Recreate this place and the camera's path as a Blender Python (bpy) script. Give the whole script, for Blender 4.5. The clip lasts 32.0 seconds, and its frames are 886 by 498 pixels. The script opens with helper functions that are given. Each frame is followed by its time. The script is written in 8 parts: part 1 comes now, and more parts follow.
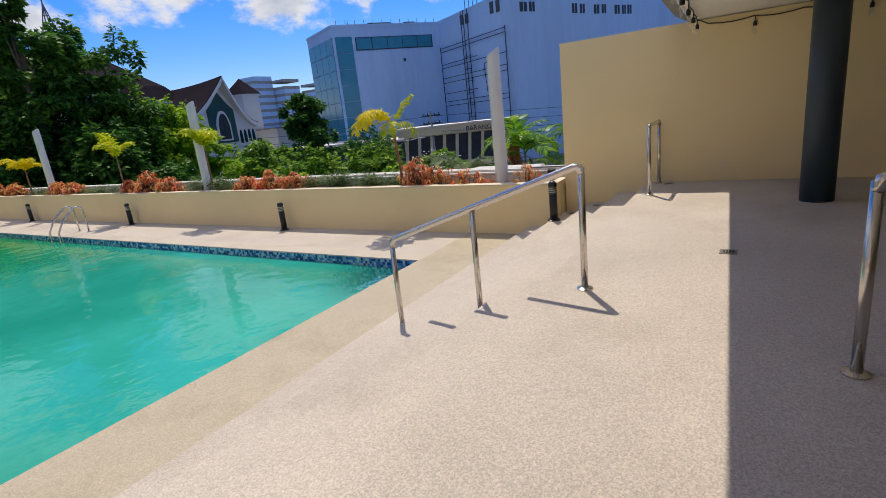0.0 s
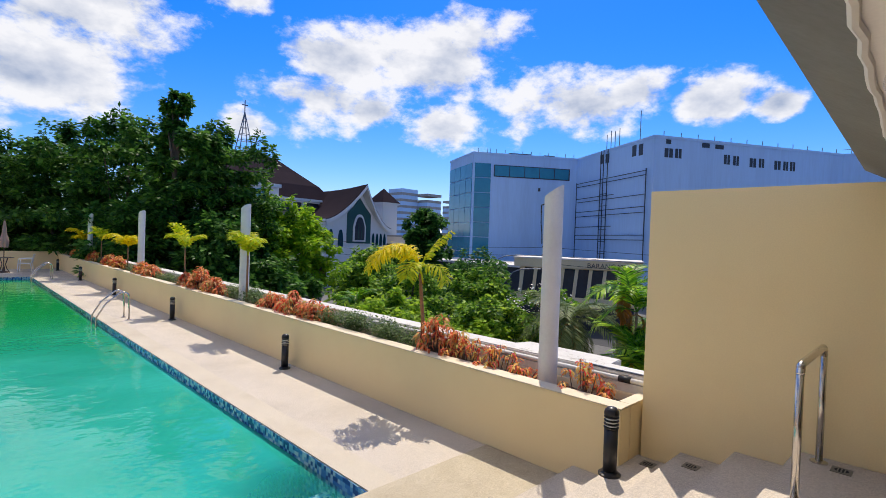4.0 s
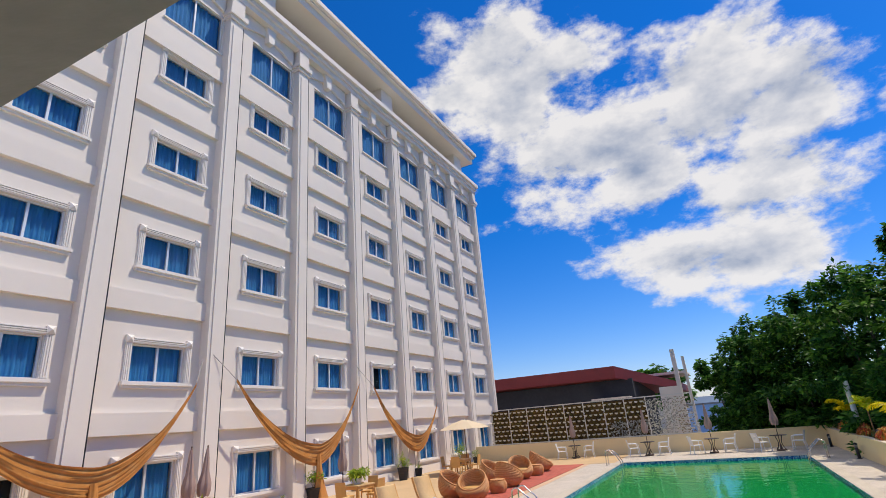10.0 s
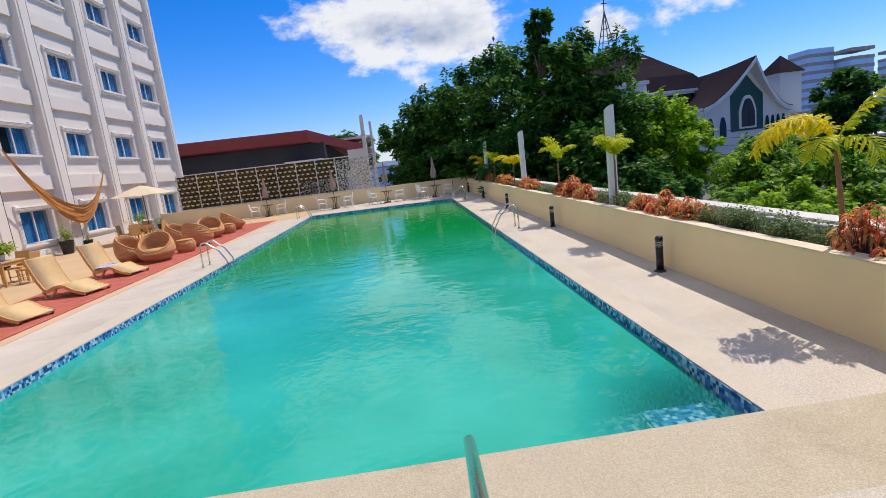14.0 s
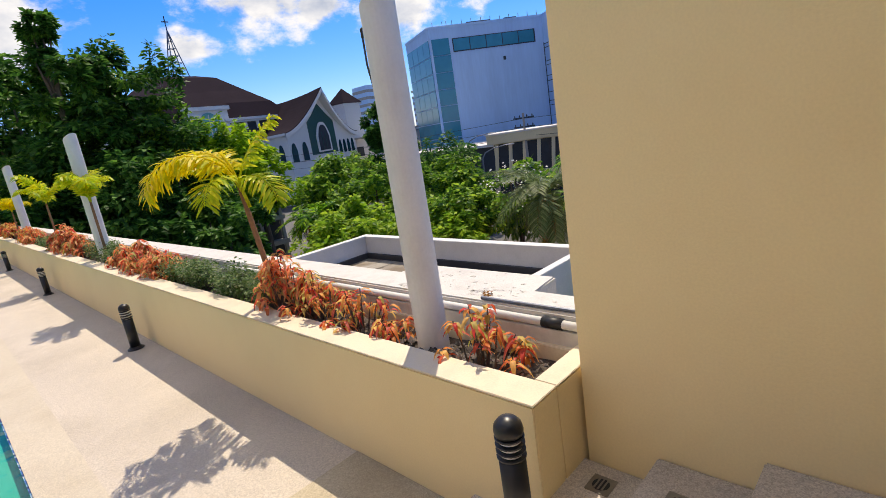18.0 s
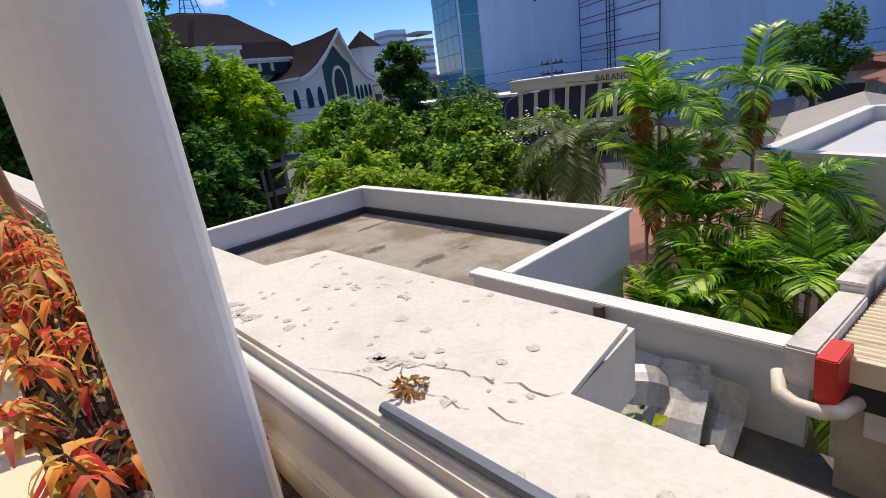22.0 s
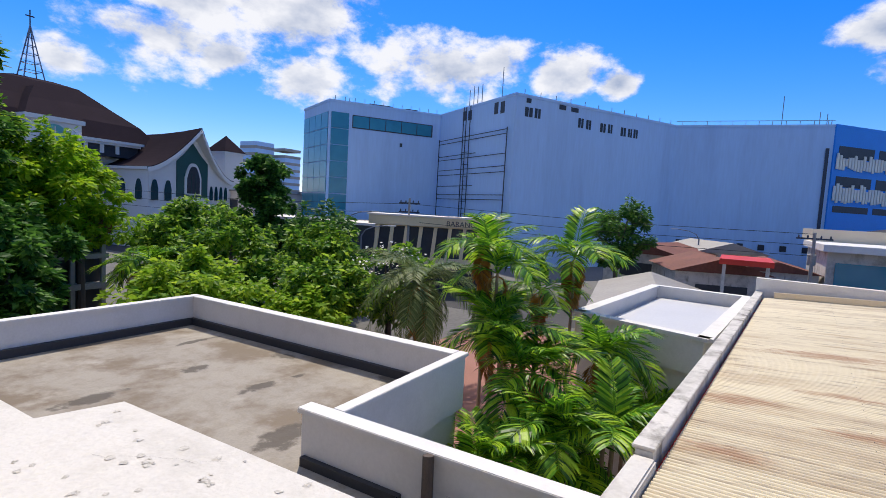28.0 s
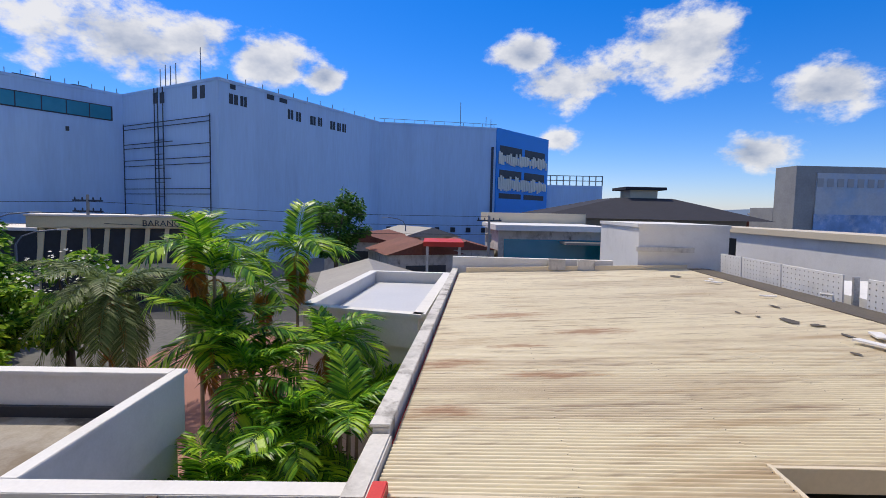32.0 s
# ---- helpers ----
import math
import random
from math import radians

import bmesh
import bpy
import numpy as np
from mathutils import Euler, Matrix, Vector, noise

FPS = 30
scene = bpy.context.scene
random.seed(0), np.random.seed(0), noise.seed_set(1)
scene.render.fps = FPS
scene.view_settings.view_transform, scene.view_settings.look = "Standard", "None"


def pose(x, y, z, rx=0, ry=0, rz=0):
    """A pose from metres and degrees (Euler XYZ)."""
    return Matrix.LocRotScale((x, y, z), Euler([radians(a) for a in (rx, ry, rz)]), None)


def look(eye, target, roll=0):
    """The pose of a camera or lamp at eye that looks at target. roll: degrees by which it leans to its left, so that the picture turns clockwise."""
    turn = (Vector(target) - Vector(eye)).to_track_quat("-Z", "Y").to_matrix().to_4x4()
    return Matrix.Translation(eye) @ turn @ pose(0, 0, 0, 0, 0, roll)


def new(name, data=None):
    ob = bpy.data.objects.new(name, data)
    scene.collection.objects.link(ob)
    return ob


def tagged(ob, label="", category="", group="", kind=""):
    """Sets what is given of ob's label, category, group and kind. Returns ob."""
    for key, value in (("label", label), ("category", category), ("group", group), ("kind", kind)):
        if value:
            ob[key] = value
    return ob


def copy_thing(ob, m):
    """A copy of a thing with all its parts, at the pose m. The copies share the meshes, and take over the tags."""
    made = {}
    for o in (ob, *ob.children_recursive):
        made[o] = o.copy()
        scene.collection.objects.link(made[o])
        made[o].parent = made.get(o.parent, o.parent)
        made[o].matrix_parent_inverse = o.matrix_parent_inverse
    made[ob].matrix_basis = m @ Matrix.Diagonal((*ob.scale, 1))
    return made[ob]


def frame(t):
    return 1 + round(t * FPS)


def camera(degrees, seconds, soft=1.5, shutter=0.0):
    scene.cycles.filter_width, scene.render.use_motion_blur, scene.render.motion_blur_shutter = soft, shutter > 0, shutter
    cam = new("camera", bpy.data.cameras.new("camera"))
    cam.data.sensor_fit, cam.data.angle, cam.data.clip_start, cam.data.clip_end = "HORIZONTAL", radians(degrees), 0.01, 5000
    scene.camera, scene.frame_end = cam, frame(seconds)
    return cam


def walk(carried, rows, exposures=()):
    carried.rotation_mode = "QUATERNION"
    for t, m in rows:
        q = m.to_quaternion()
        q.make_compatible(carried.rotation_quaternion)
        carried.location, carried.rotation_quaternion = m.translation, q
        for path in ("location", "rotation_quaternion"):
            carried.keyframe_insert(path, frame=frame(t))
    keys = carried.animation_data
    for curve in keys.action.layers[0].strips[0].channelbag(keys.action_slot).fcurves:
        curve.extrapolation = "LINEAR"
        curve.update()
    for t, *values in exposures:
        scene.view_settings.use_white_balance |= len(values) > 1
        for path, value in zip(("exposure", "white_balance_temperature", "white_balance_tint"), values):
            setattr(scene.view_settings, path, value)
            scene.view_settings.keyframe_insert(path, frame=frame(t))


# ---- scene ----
cam = camera(82.6, 32.0, soft=0.8)
PATH = [
    (0, (-5.707, -4.024, 1.99), (-4.071, -2.995, 1.475), -6.3),
    (0.5, (-5.27, -3.92, 2.06), (-3.61, -2.88, 1.64), -5.3),
    (1, (-4.755, -3.868, 2.261), (-3.05, -2.855, 2.001), -1.8),
    (1.5, (-4.304, -3.679, 2.255), (-2.576, -2.683, 2.115), 0.9),
    (2, (-3.935, -3.736, 2.229), (-2.241, -2.675, 2.154), 2.9),
    (2.5, (-3.632, -3.797, 2.244), (-1.962, -2.698, 2.198), 2.4),
    (4.5, (-2.504, -3.48, 2.266), (-1.302, -1.882, 2.222), 2.1),
    (5, (-2.378, -3.389, 2.268), (-1.453, -1.617, 2.193), 1.8),
    (5.5, (-2.32, -3.301, 2.245), (-1.714, -1.401, 2.092), 1.0),
    (6, (-2.374, -3.332, 2.244), (-2.045, -1.381, 1.952), 0.1),
    (6.5, (-2.46, -3.426, 2.265), (-2.351, -1.48, 1.814), -1.0),
    (7, (-2.513, -3.428, 2.265), (-2.621, -1.488, 1.79), -1.8),
    (7.5, (-2.54, -3.296, 2.257), (-2.885, -1.328, 2.172), -1.5),
    (8, (-2.544, -3.134, 2.295), (-3.087, -1.251, 2.694), -1.3),
    (8.5, (-2.567, -3.290, 2.410), (-3.201, -1.494, 3.021), -1.9),
    (9, (-2.592, -3.486, 2.480), (-3.310, -1.702, 3.031), -2.6),
    (9.5, (-2.632, -3.528, 2.514), (-3.419, -1.788, 3.109), -4.1),
    (10, (-2.641, -3.486, 2.505), (-3.490, -1.799, 3.163), -4.9),
    (10.5, (-2.600, -3.394, 2.436), (-3.530, -1.677, 2.867), -5.2),
    (11, (-2.576, -3.279, 2.362), (-3.534, -1.537, 2.580), -5.1),
    (11.5, (-2.705, -3.254, 2.264), (-3.631, -1.482, 2.303), -5.5),
    (12, (-2.86, -3.42, 2.17), (-3.705, -1.612, 2.041), -6.9),
    (12.5, (-2.67, -3.61, 2.32), (-3.369, -1.756, 2.049), -7.2),
    (13, (-2.57, -3.62, 2.36), (-3.073, -1.713, 2.028), -7.2),
    (13.5, (-2.53, -3.46, 2.25), (-2.787, -1.509, 1.893), -6.6),
    (14, (-2.506, -3.404, 2.176), (-2.393, -1.437, 1.831), -6.9),
    (14.5, (-2.424, -3.42, 2.126), (-1.82, -1.545, 1.781), -9.3),
    (15, (-2.214, -3.431, 2.092), (-1.123, -1.797, 1.72), -12.1),
    (15.5, (-1.866, -3.428, 2.09), (-0.476, -2.049, 1.683), -13.1),
    (17.5, (-0.443, -2.882, 2.081), (0.971, -1.527, 1.674), -10.1),
    (18, (-0.026, -2.765, 2.059), (1.349, -1.387, 1.602), -8.9),
    (18.5, (0.29, -2.595, 2.038), (1.608, -1.166, 1.568), -7.7),
    (19, (0.643, -2.27, 1.849), (1.899, -0.768, 1.44), -7.6),
    (19.5, (1.043, -2.19, 1.866), (2.239, -0.626, 1.516), -6.7),
    (20, (1.233, -1.981, 1.852), (2.385, -0.382, 1.51), -5.6),
    (20.5, (1.362, -1.721, 1.683), (2.444, -0.078, 1.323), -5.6),
    (21, (1.56, -1.564, 1.642), (2.552, 0.118, 1.209), -6.1),
    (21.5, (1.872, -1.414, 1.6), (2.97, 0.166, 1.057), -7.5),
    (22, (1.872, -1.412, 1.525), (3.142, 0.003, 0.906), -7.7),
    (22.5, (1.925, -1.389, 1.524), (3.468, -0.245, 0.967), -5.6),
    (23, (1.954, -1.349, 1.592), (3.75, -0.565, 1.193), -3.4),
    (23.5, (1.927, -1.382, 1.631), (3.87, -0.973, 1.39), -2.6),
    (24, (1.877, -1.403, 1.66), (3.828, -1.06, 1.383), 0.1),
    (24.5, (1.865, -1.408, 1.69), (3.811, -1.038, 1.412), 0.6),
    (25, (1.884, -1.439, 1.684), (3.818, -0.991, 1.443), 0.1),
    (25.5, (1.869, -1.43, 1.671), (3.78, -0.879, 1.462), -0.3),
    (26, (1.914, -1.429, 1.665), (3.788, -0.756, 1.474), -0.3),
    (26.5, (1.89, -1.438, 1.683), (3.717, -0.645, 1.505), 0.1),
    (28.5, (1.911, -1.408, 1.668), (3.626, -0.392, 1.505), 3.5),
    (29, (1.897, -1.411, 1.681), (3.615, -0.4, 1.508), 3.1),
    (29.5, (1.9, -1.421, 1.683), (3.642, -0.451, 1.531), 2.7),
    (30, (1.873, -1.422, 1.698), (3.693, -0.604, 1.566), 2.4),
    (30.5, (1.832, -1.411, 1.703), (3.75, -0.858, 1.575), 1.8),
    (31, (1.87, -1.385, 1.693), (3.845, -1.102, 1.559), 1.5),
    (31.5, (1.88, -1.353, 1.712), (3.874, -1.293, 1.577), 1.2),
    (32, (1.89, -1.335, 1.725), (3.884, -1.374, 1.575), 1.2),
]
walk(cam, [(r[0], look(*r[1:])) for r in PATH], [(0, 0.06, 7000, 10), (1.0, 0.24, 6850, 10), (2.0, 0.36, 7100, 10), (5.0, 0.28, 6850, 10), (7.5, 0.18, 6750, 10), (9.5, 0.12, 7200, 10), (12.0, 0.26, 6950, 10), (14.0, 0.22, 6800, 10), (15.0, 0.11, 6850, 10), (16.0, 0.22, 7200, 10),
     (18.0, 0.40, 7600, 10), (20.0, 0.26, 7500, 10), (21.0, 0.20, 7400, 10), (22.0, 0.26, 7500, 10), (24.0, 0.10, 6850, 10), (26.0, 0.10, 6900, 10), (29.0, 0.38, 6900, 10), (30.0, 0.24, 6900, 10), (31.0, 0.0, 6900, 10), (32.0, 0.12, 6900, 10)])


# ---- world and sun ----
SUN_DIR = Vector((0.382, 0.29, 0.851)).normalized()
world = bpy.data.worlds.new("sky")
scene.world = world
world.use_nodes = True
wn, wl = world.node_tree.nodes, world.node_tree.links
wn.clear()
w_out = wn.new("ShaderNodeOutputWorld")
w_bg = wn.new("ShaderNodeBackground")
w_sky = wn.new("ShaderNodeTexSky")
w_sky.sky_type = "NISHITA"
w_sky.sun_disc = False
w_sky.sun_elevation = math.asin(SUN_DIR.z)
w_sky.sun_rotation = math.atan2(SUN_DIR.x, SUN_DIR.y)
w_sky.air_density, w_sky.dust_density, w_sky.ozone_density = 1.0, 0.3, 3.0
w_bg.inputs["Strength"].default_value = 0.15
w_hue = wn.new("ShaderNodeHueSaturation")
w_hue.inputs["Saturation"].default_value, w_hue.inputs["Value"].default_value = 1.3, 0.87
w_air = wn.new("ShaderNodeMix")
w_air.data_type, w_air.blend_type = "RGBA", "MULTIPLY"
w_air.inputs["Factor"].default_value = 1.0
w_air.inputs["B"].default_value = (0.76, 0.82, 1.12, 1)
wl.new(w_sky.outputs[0], w_air.inputs["A"])
wl.new(w_air.outputs["Result"], w_hue.inputs["Color"])
wl.new(w_hue.outputs[0], w_bg.inputs[0])


def wmath(op, a, b=None, c=None, clamp=False):
    """A math node of the sky on sockets or numbers."""
    nd = wn.new("ShaderNodeMath")
    nd.operation, nd.use_clamp = op, clamp
    for i, v in enumerate((a, b, c)):
        if v is None:
            continue
        if isinstance(v, (int, float)):
            nd.inputs[i].default_value = v
        else:
            wl.new(v, nd.inputs[i])
    return nd.outputs[0]


def wstep(v, lo, hi):
    nd = wn.new("ShaderNodeMapRange")
    nd.interpolation_type = "SMOOTHSTEP"
    nd.inputs["From Min"].default_value, nd.inputs["From Max"].default_value = lo, hi
    wl.new(v, nd.inputs["Value"])
    return nd.outputs[0]


# cumulus clouds: bearing from north, elevation and radius in degrees
CLOUDS = [(-3, 15, 5.1), (5, 12.7, 5), (30.5, 14.6, 5.2), (36, 13.7, 3.1), (44, 12.8, 4.1), (23, 11.2, 2.6), (-15.6, 36, 8.9), (-5.6, 26.7, 10.2), (5.5, 29, 8.9), (13, 26.6, 7.4), (7.4, 13.6, 6.1), (21.4, 23.5, 2.9), (32.6, 18.3, 5.5), (42.7, 19.6, 7.5), (59, 15, 5.8), (65, 16, 3.3), (72, 15, 3.2), (78, 13.7, 1.9), (104.6, 13.4, 4.2), (103.6, 8, 2), (99.7, 16.7, 2.4), (115, 16.3, 5.4), (127.7, 11.4, 2.9), (122.6, 6, 2.4), (-60, 30, 9), (-110, 24, 8), (180, 28, 9), (210, 18, 7), (150, 32, 7), (-2.8, 24.3, 7.5), (7.5, 20.7, 7.0), (-1.2, 13.7, 5.0)]
w_co = wn.new("ShaderNodeTexCoord")
w_sq = wn.new("ShaderNodeVectorMath")
w_sq.operation = "MULTIPLY"
w_sq.inputs[1].default_value = (1, 1, 1.7)
wl.new(w_co.outputs["Generated"], w_sq.inputs[0])
puff = wn.new("ShaderNodeTexNoise")
puff.inputs["Scale"].default_value, puff.inputs["Detail"].default_value, puff.inputs["Roughness"].default_value = 9.0, 9, 0.62
wl.new(w_sq.outputs[0], puff.inputs["Vector"])
body = None
# unseen clouds overhead and behind, added as white fill light for the shade
FILL_CLOUDS = [(27.7 * i, 64 + 8 * (i % 3), 10 + 2 * (i % 4)) for i in range(13)]
for bearing, elev, rad in CLOUDS + FILL_CLOUDS:
    u, v = radians(bearing), radians(elev)
    w_d = wn.new("ShaderNodeVectorMath")
    w_d.operation = "DISTANCE"
    w_d.inputs[1].default_value = (math.sin(u) * math.cos(v), math.cos(u) * math.cos(v), math.sin(v) * 1.7)
    wl.new(w_sq.outputs[0], w_d.inputs[0])
    one = wmath("MULTIPLY_ADD", w_d.outputs["Value"], -1 / (radians(rad) * 1.45), 1.0)
    body = one if body is None else wmath("MAXIMUM", body, one)
body = wmath("MAXIMUM", body, -1.0)
dens = wmath("MULTIPLY_ADD", puff.outputs["Fac"], 2.6, wmath("ADD", body, -1.38))
cover = wstep(dens, -0.02, 0.52)
# the side away from the sun is grey
lift = wn.new("ShaderNodeVectorMath")
lift.operation = "ADD"
lift.inputs[1].default_value = (0.012, 0.01, 0.055)
wl.new(w_sq.outputs[0], lift.inputs[0])
puff2 = wn.new("ShaderNodeTexNoise")
puff2.inputs["Scale"].default_value, puff2.inputs["Detail"].default_value, puff2.inputs["Roughness"].default_value = 9.0, 5, 0.55
wl.new(lift.outputs[0], puff2.inputs["Vector"])
relief = wmath("MULTIPLY_ADD", wmath("SUBTRACT", puff2.outputs["Fac"], puff.outputs["Fac"]), 2.8, wmath("MULTIPLY", wstep(dens, 0.3, 1.5), 0.72))
shade = wmath("ADD", relief, 0.11, clamp=True)
w_tone = wn.new("ShaderNodeMix")
w_tone.data_type = "RGBA"
w_tone.inputs["A"].default_value, w_tone.inputs["B"].default_value = (0.76, 0.78, 0.83, 1), (0.27, 0.34, 0.49, 1)
wl.new(shade, w_tone.inputs["Factor"])
w_cloud = wn.new("ShaderNodeBackground")
wl.new(w_tone.outputs["Result"], w_cloud.inputs[0])
w_mix = wn.new("ShaderNodeMixShader")
wl.new(wmath("MULTIPLY", cover, 0.94), w_mix.inputs[0])
wl.new(w_bg.outputs[0], w_mix.inputs[1])
wl.new(w_cloud.outputs[0], w_mix.inputs[2])
wl.new(w_mix.outputs[0], w_out.inputs[0])
sun = new("sun", bpy.data.lights.new("sun", "SUN"))
sun.data.energy, sun.data.angle, sun.data.color = 3.2, radians(0.55), (1.0, 0.93, 0.83)
sun.matrix_world = look(SUN_DIR * 50, (0, 0, 0))


# ---- helpers of this scene ----
def part(name, bm, material, parent=None, label="", smooth=False):
    """One mesh object from a bmesh, under a thing or a part."""
    me = bpy.data.meshes.new(name)
    if isinstance(bm, bmesh.types.BMesh):
        bm.normal_update()
        bm.to_mesh(me)
        bm.free()
    else:
        me.from_pydata(bm[0], [], bm[1])
        me.update()
    if smooth:
        me.shade_smooth()
    me.materials.append(material)
    ob = new(name, me)
    if parent:
        ob.parent = parent
    if label:
        ob["label"] = label
    return ob


def again(ob, name, m, parent=None):
    """Another object on the same mesh, at the pose m."""
    o = new(name, ob.data)
    if parent:
        o.parent = parent
    o.matrix_basis = m
    return o


def thing(name, label, category, m=None, group="", kind=""):
    ob = new(name)
    if m is not None:
        ob.matrix_basis = m
    return tagged(ob, label, category, group, kind)


def box(x0, y0, z0, x1, y1, z1, bevel=0.0, bm=None, turn=None):
    """A box between two corners, added to bm or to a new bmesh."""
    own = bmesh.new() if (bm is None or bevel or turn is not None) else bm
    vs = [own.verts.new((x, y, z)) for z in (z0, z1) for x, y in ((x0, y0), (x1, y0), (x1, y1), (x0, y1))]
    for f in ((3, 2, 1, 0), (4, 5, 6, 7), (0, 1, 5, 4), (1, 2, 6, 5), (2, 3, 7, 6), (3, 0, 4, 7)):
        own.faces.new([vs[i] for i in f])
    if bevel:
        bmesh.ops.bevel(own, geom=own.edges[:], offset=bevel, segments=2, affect="EDGES")
    if turn is not None:
        own.transform(turn)
    if bm is None or own is bm:
        return own
    return merge(bm, own)


def merge(bm, other):
    """Add another bmesh into bm."""
    me = bpy.data.meshes.new("t")
    other.to_mesh(me)
    other.free()
    bm.from_mesh(me)
    bpy.data.meshes.remove(me)
    return bm


def lathe(profile, seg=20, bm=None, at=(0, 0, 0)):
    """A turned body from (radius, z) pairs."""
    own = bm or bmesh.new()
    rings = []
    for r, z in profile:
        rings.append([own.verts.new((at[0] + r * math.cos(2 * math.pi * i / seg), at[1] + r * math.sin(2 * math.pi * i / seg), at[2] + z)) for i in range(seg)])
    for a, b in zip(rings, rings[1:]):
        for i in range(seg):
            own.faces.new((a[i], a[(i + 1) % seg], b[(i + 1) % seg], b[i]))
    own.faces.new(rings[0][::-1])
    own.faces.new(rings[-1])
    return own


def tube(points, r, seg=8, bm=None, caps=True):
    """A round bar along points; r is one radius or one for each point."""
    own = bm or bmesh.new()
    pts = [Vector(p) for p in points]
    rs = r if hasattr(r, "__len__") else [r] * len(pts)
    rings, side = [], None
    for i, p in enumerate(pts):
        d = (pts[min(i + 1, len(pts) - 1)] - pts[max(i - 1, 0)]).normalized()
        if side is None:
            side = d.orthogonal().normalized()
        side = (side - d * side.dot(d)).normalized()
        up = d.cross(side)
        rings.append([own.verts.new(p + rs[i] * (math.cos(2 * math.pi * k / seg) * side + math.sin(2 * math.pi * k / seg) * up)) for k in range(seg)])
    for a, b in zip(rings, rings[1:]):
        for k in range(seg):
            own.faces.new((a[k], a[(k + 1) % seg], b[(k + 1) % seg], b[k]))
    if caps:
        own.faces.new(rings[0][::-1])
        own.faces.new(rings[-1])
    return own


def prism(outline, z0, z1, bm=None):
    """An upright block over a counter-clockwise outline."""
    own = bm or bmesh.new()
    lo = [own.verts.new((x, y, z0)) for x, y in outline]
    hi = [own.verts.new((x, y, z1)) for x, y in outline]
    own.faces.new(lo[::-1])
    own.faces.new(hi)
    for i in range(len(lo)):
        j = (i + 1) % len(lo)
        own.faces.new((lo[i], lo[j], hi[j], hi[i]))
    return own


def arc(c, r, a0, a1, n, plane="xz"):
    out = []
    for i in range(n + 1):
        a = radians(a0 + (a1 - a0) * i / n)
        u, v = r * math.cos(a), r * math.sin(a)
        out.append((c[0] + u, c[1], c[2] + v) if plane == "xz" else (c[0], c[1] + u, c[2] + v))
    return out


# ---- materials ----
def mat(name, col, rough=0.7, metal=0.0, var=0.12, big=0.6, fine=40.0, bump=0.2, stain=None, stain_amount=0.3, stain_scale=0.8, island=0.0, objects=0.0, stretch=(1, 1, 1), spec=0.5):
    """A surface with a base colour varied at two scales, a stain of its own shape, and fine relief."""
    m = bpy.data.materials.new(name)
    m.use_nodes = True
    n, l = m.node_tree.nodes, m.node_tree.links
    b = n["Principled BSDF"]
    b.inputs["Roughness"].default_value = rough
    b.inputs["Metallic"].default_value = metal
    b.inputs["Specular IOR Level"].default_value = spec
    geo = n.new("ShaderNodeNewGeometry")
    mp = n.new("ShaderNodeMapping")
    mp.inputs["Scale"].default_value = stretch
    l.new(geo.outputs["Position"], mp.inputs["Vector"])
    t1, t2 = n.new("ShaderNodeTexNoise"), n.new("ShaderNodeTexNoise")
    for t, s, d in ((t1, big, 4), (t2, fine, 3)):
        t.inputs["Scale"].default_value = s
        t.inputs["Detail"].default_value = d
        l.new(mp.outputs[0], t.inputs["Vector"])
    add = n.new("ShaderNodeMath")
    add.operation = "ADD"
    l.new(t1.outputs["Fac"], add.inputs[0])
    l.new(t2.outputs["Fac"], add.inputs[1])
    rng = n.new("ShaderNodeMapRange")
    rng.inputs["From Min"].default_value, rng.inputs["From Max"].default_value = 0.6, 1.4
    rng.inputs["To Min"].default_value, rng.inputs["To Max"].default_value = 1 - var, 1 + var
    l.new(add.outputs[0], rng.inputs["Value"])
    last = rng.outputs[0]
    for amount, node, out in ((island, geo, "Random Per Island"), (objects, None, "Random")):
        if amount:
            src = node or n.new("ShaderNodeObjectInfo")
            r2 = n.new("ShaderNodeMapRange")
            r2.inputs["To Min"].default_value, r2.inputs["To Max"].default_value = 1 - amount, 1 + amount
            l.new(src.outputs[out], r2.inputs["Value"])
            mu = n.new("ShaderNodeMath")
            mu.operation = "MULTIPLY"
            l.new(last, mu.inputs[0])
            l.new(r2.outputs[0], mu.inputs[1])
            last = mu.outputs[0]
    base = n.new("ShaderNodeRGB")
    base.outputs[0].default_value = (*col, 1)
    colour = base.outputs[0]
    if stain:
        t3 = n.new("ShaderNodeTexNoise")
        t3.inputs["Scale"].default_value, t3.inputs["Detail"].default_value = stain_scale, 6
        t3.inputs["Roughness"].default_value = 0.65
        l.new(mp.outputs[0], t3.inputs["Vector"])
        r3 = n.new("ShaderNodeMapRange")
        r3.inputs["From Min"].default_value, r3.inputs["From Max"].default_value = 0.48, 0.68
        r3.inputs["To Max"].default_value = stain_amount
        l.new(t3.outputs["Fac"], r3.inputs["Value"])
        mx = n.new("ShaderNodeMix")
        mx.data_type = "RGBA"
        l.new(r3.outputs[0], mx.inputs["Factor"])
        l.new(colour, mx.inputs["A"])
        mx.inputs["B"].default_value = (*stain, 1)
        colour = mx.outputs["Result"]
    vm = n.new("ShaderNodeVectorMath")
    vm.operation = "SCALE"
    l.new(colour, vm.inputs[0])
    l.new(last, vm.inputs["Scale"])
    l.new(vm.outputs[0], b.inputs["Base Color"])
    if bump:
        bp = n.new("ShaderNodeBump")
        bp.inputs["Strength"].default_value = bump
        bp.inputs["Distance"].default_value = 0.01
        l.new(t2.outputs["Fac"], bp.inputs["Height"])
        l.new(bp.outputs[0], b.inputs["Normal"])
    return m


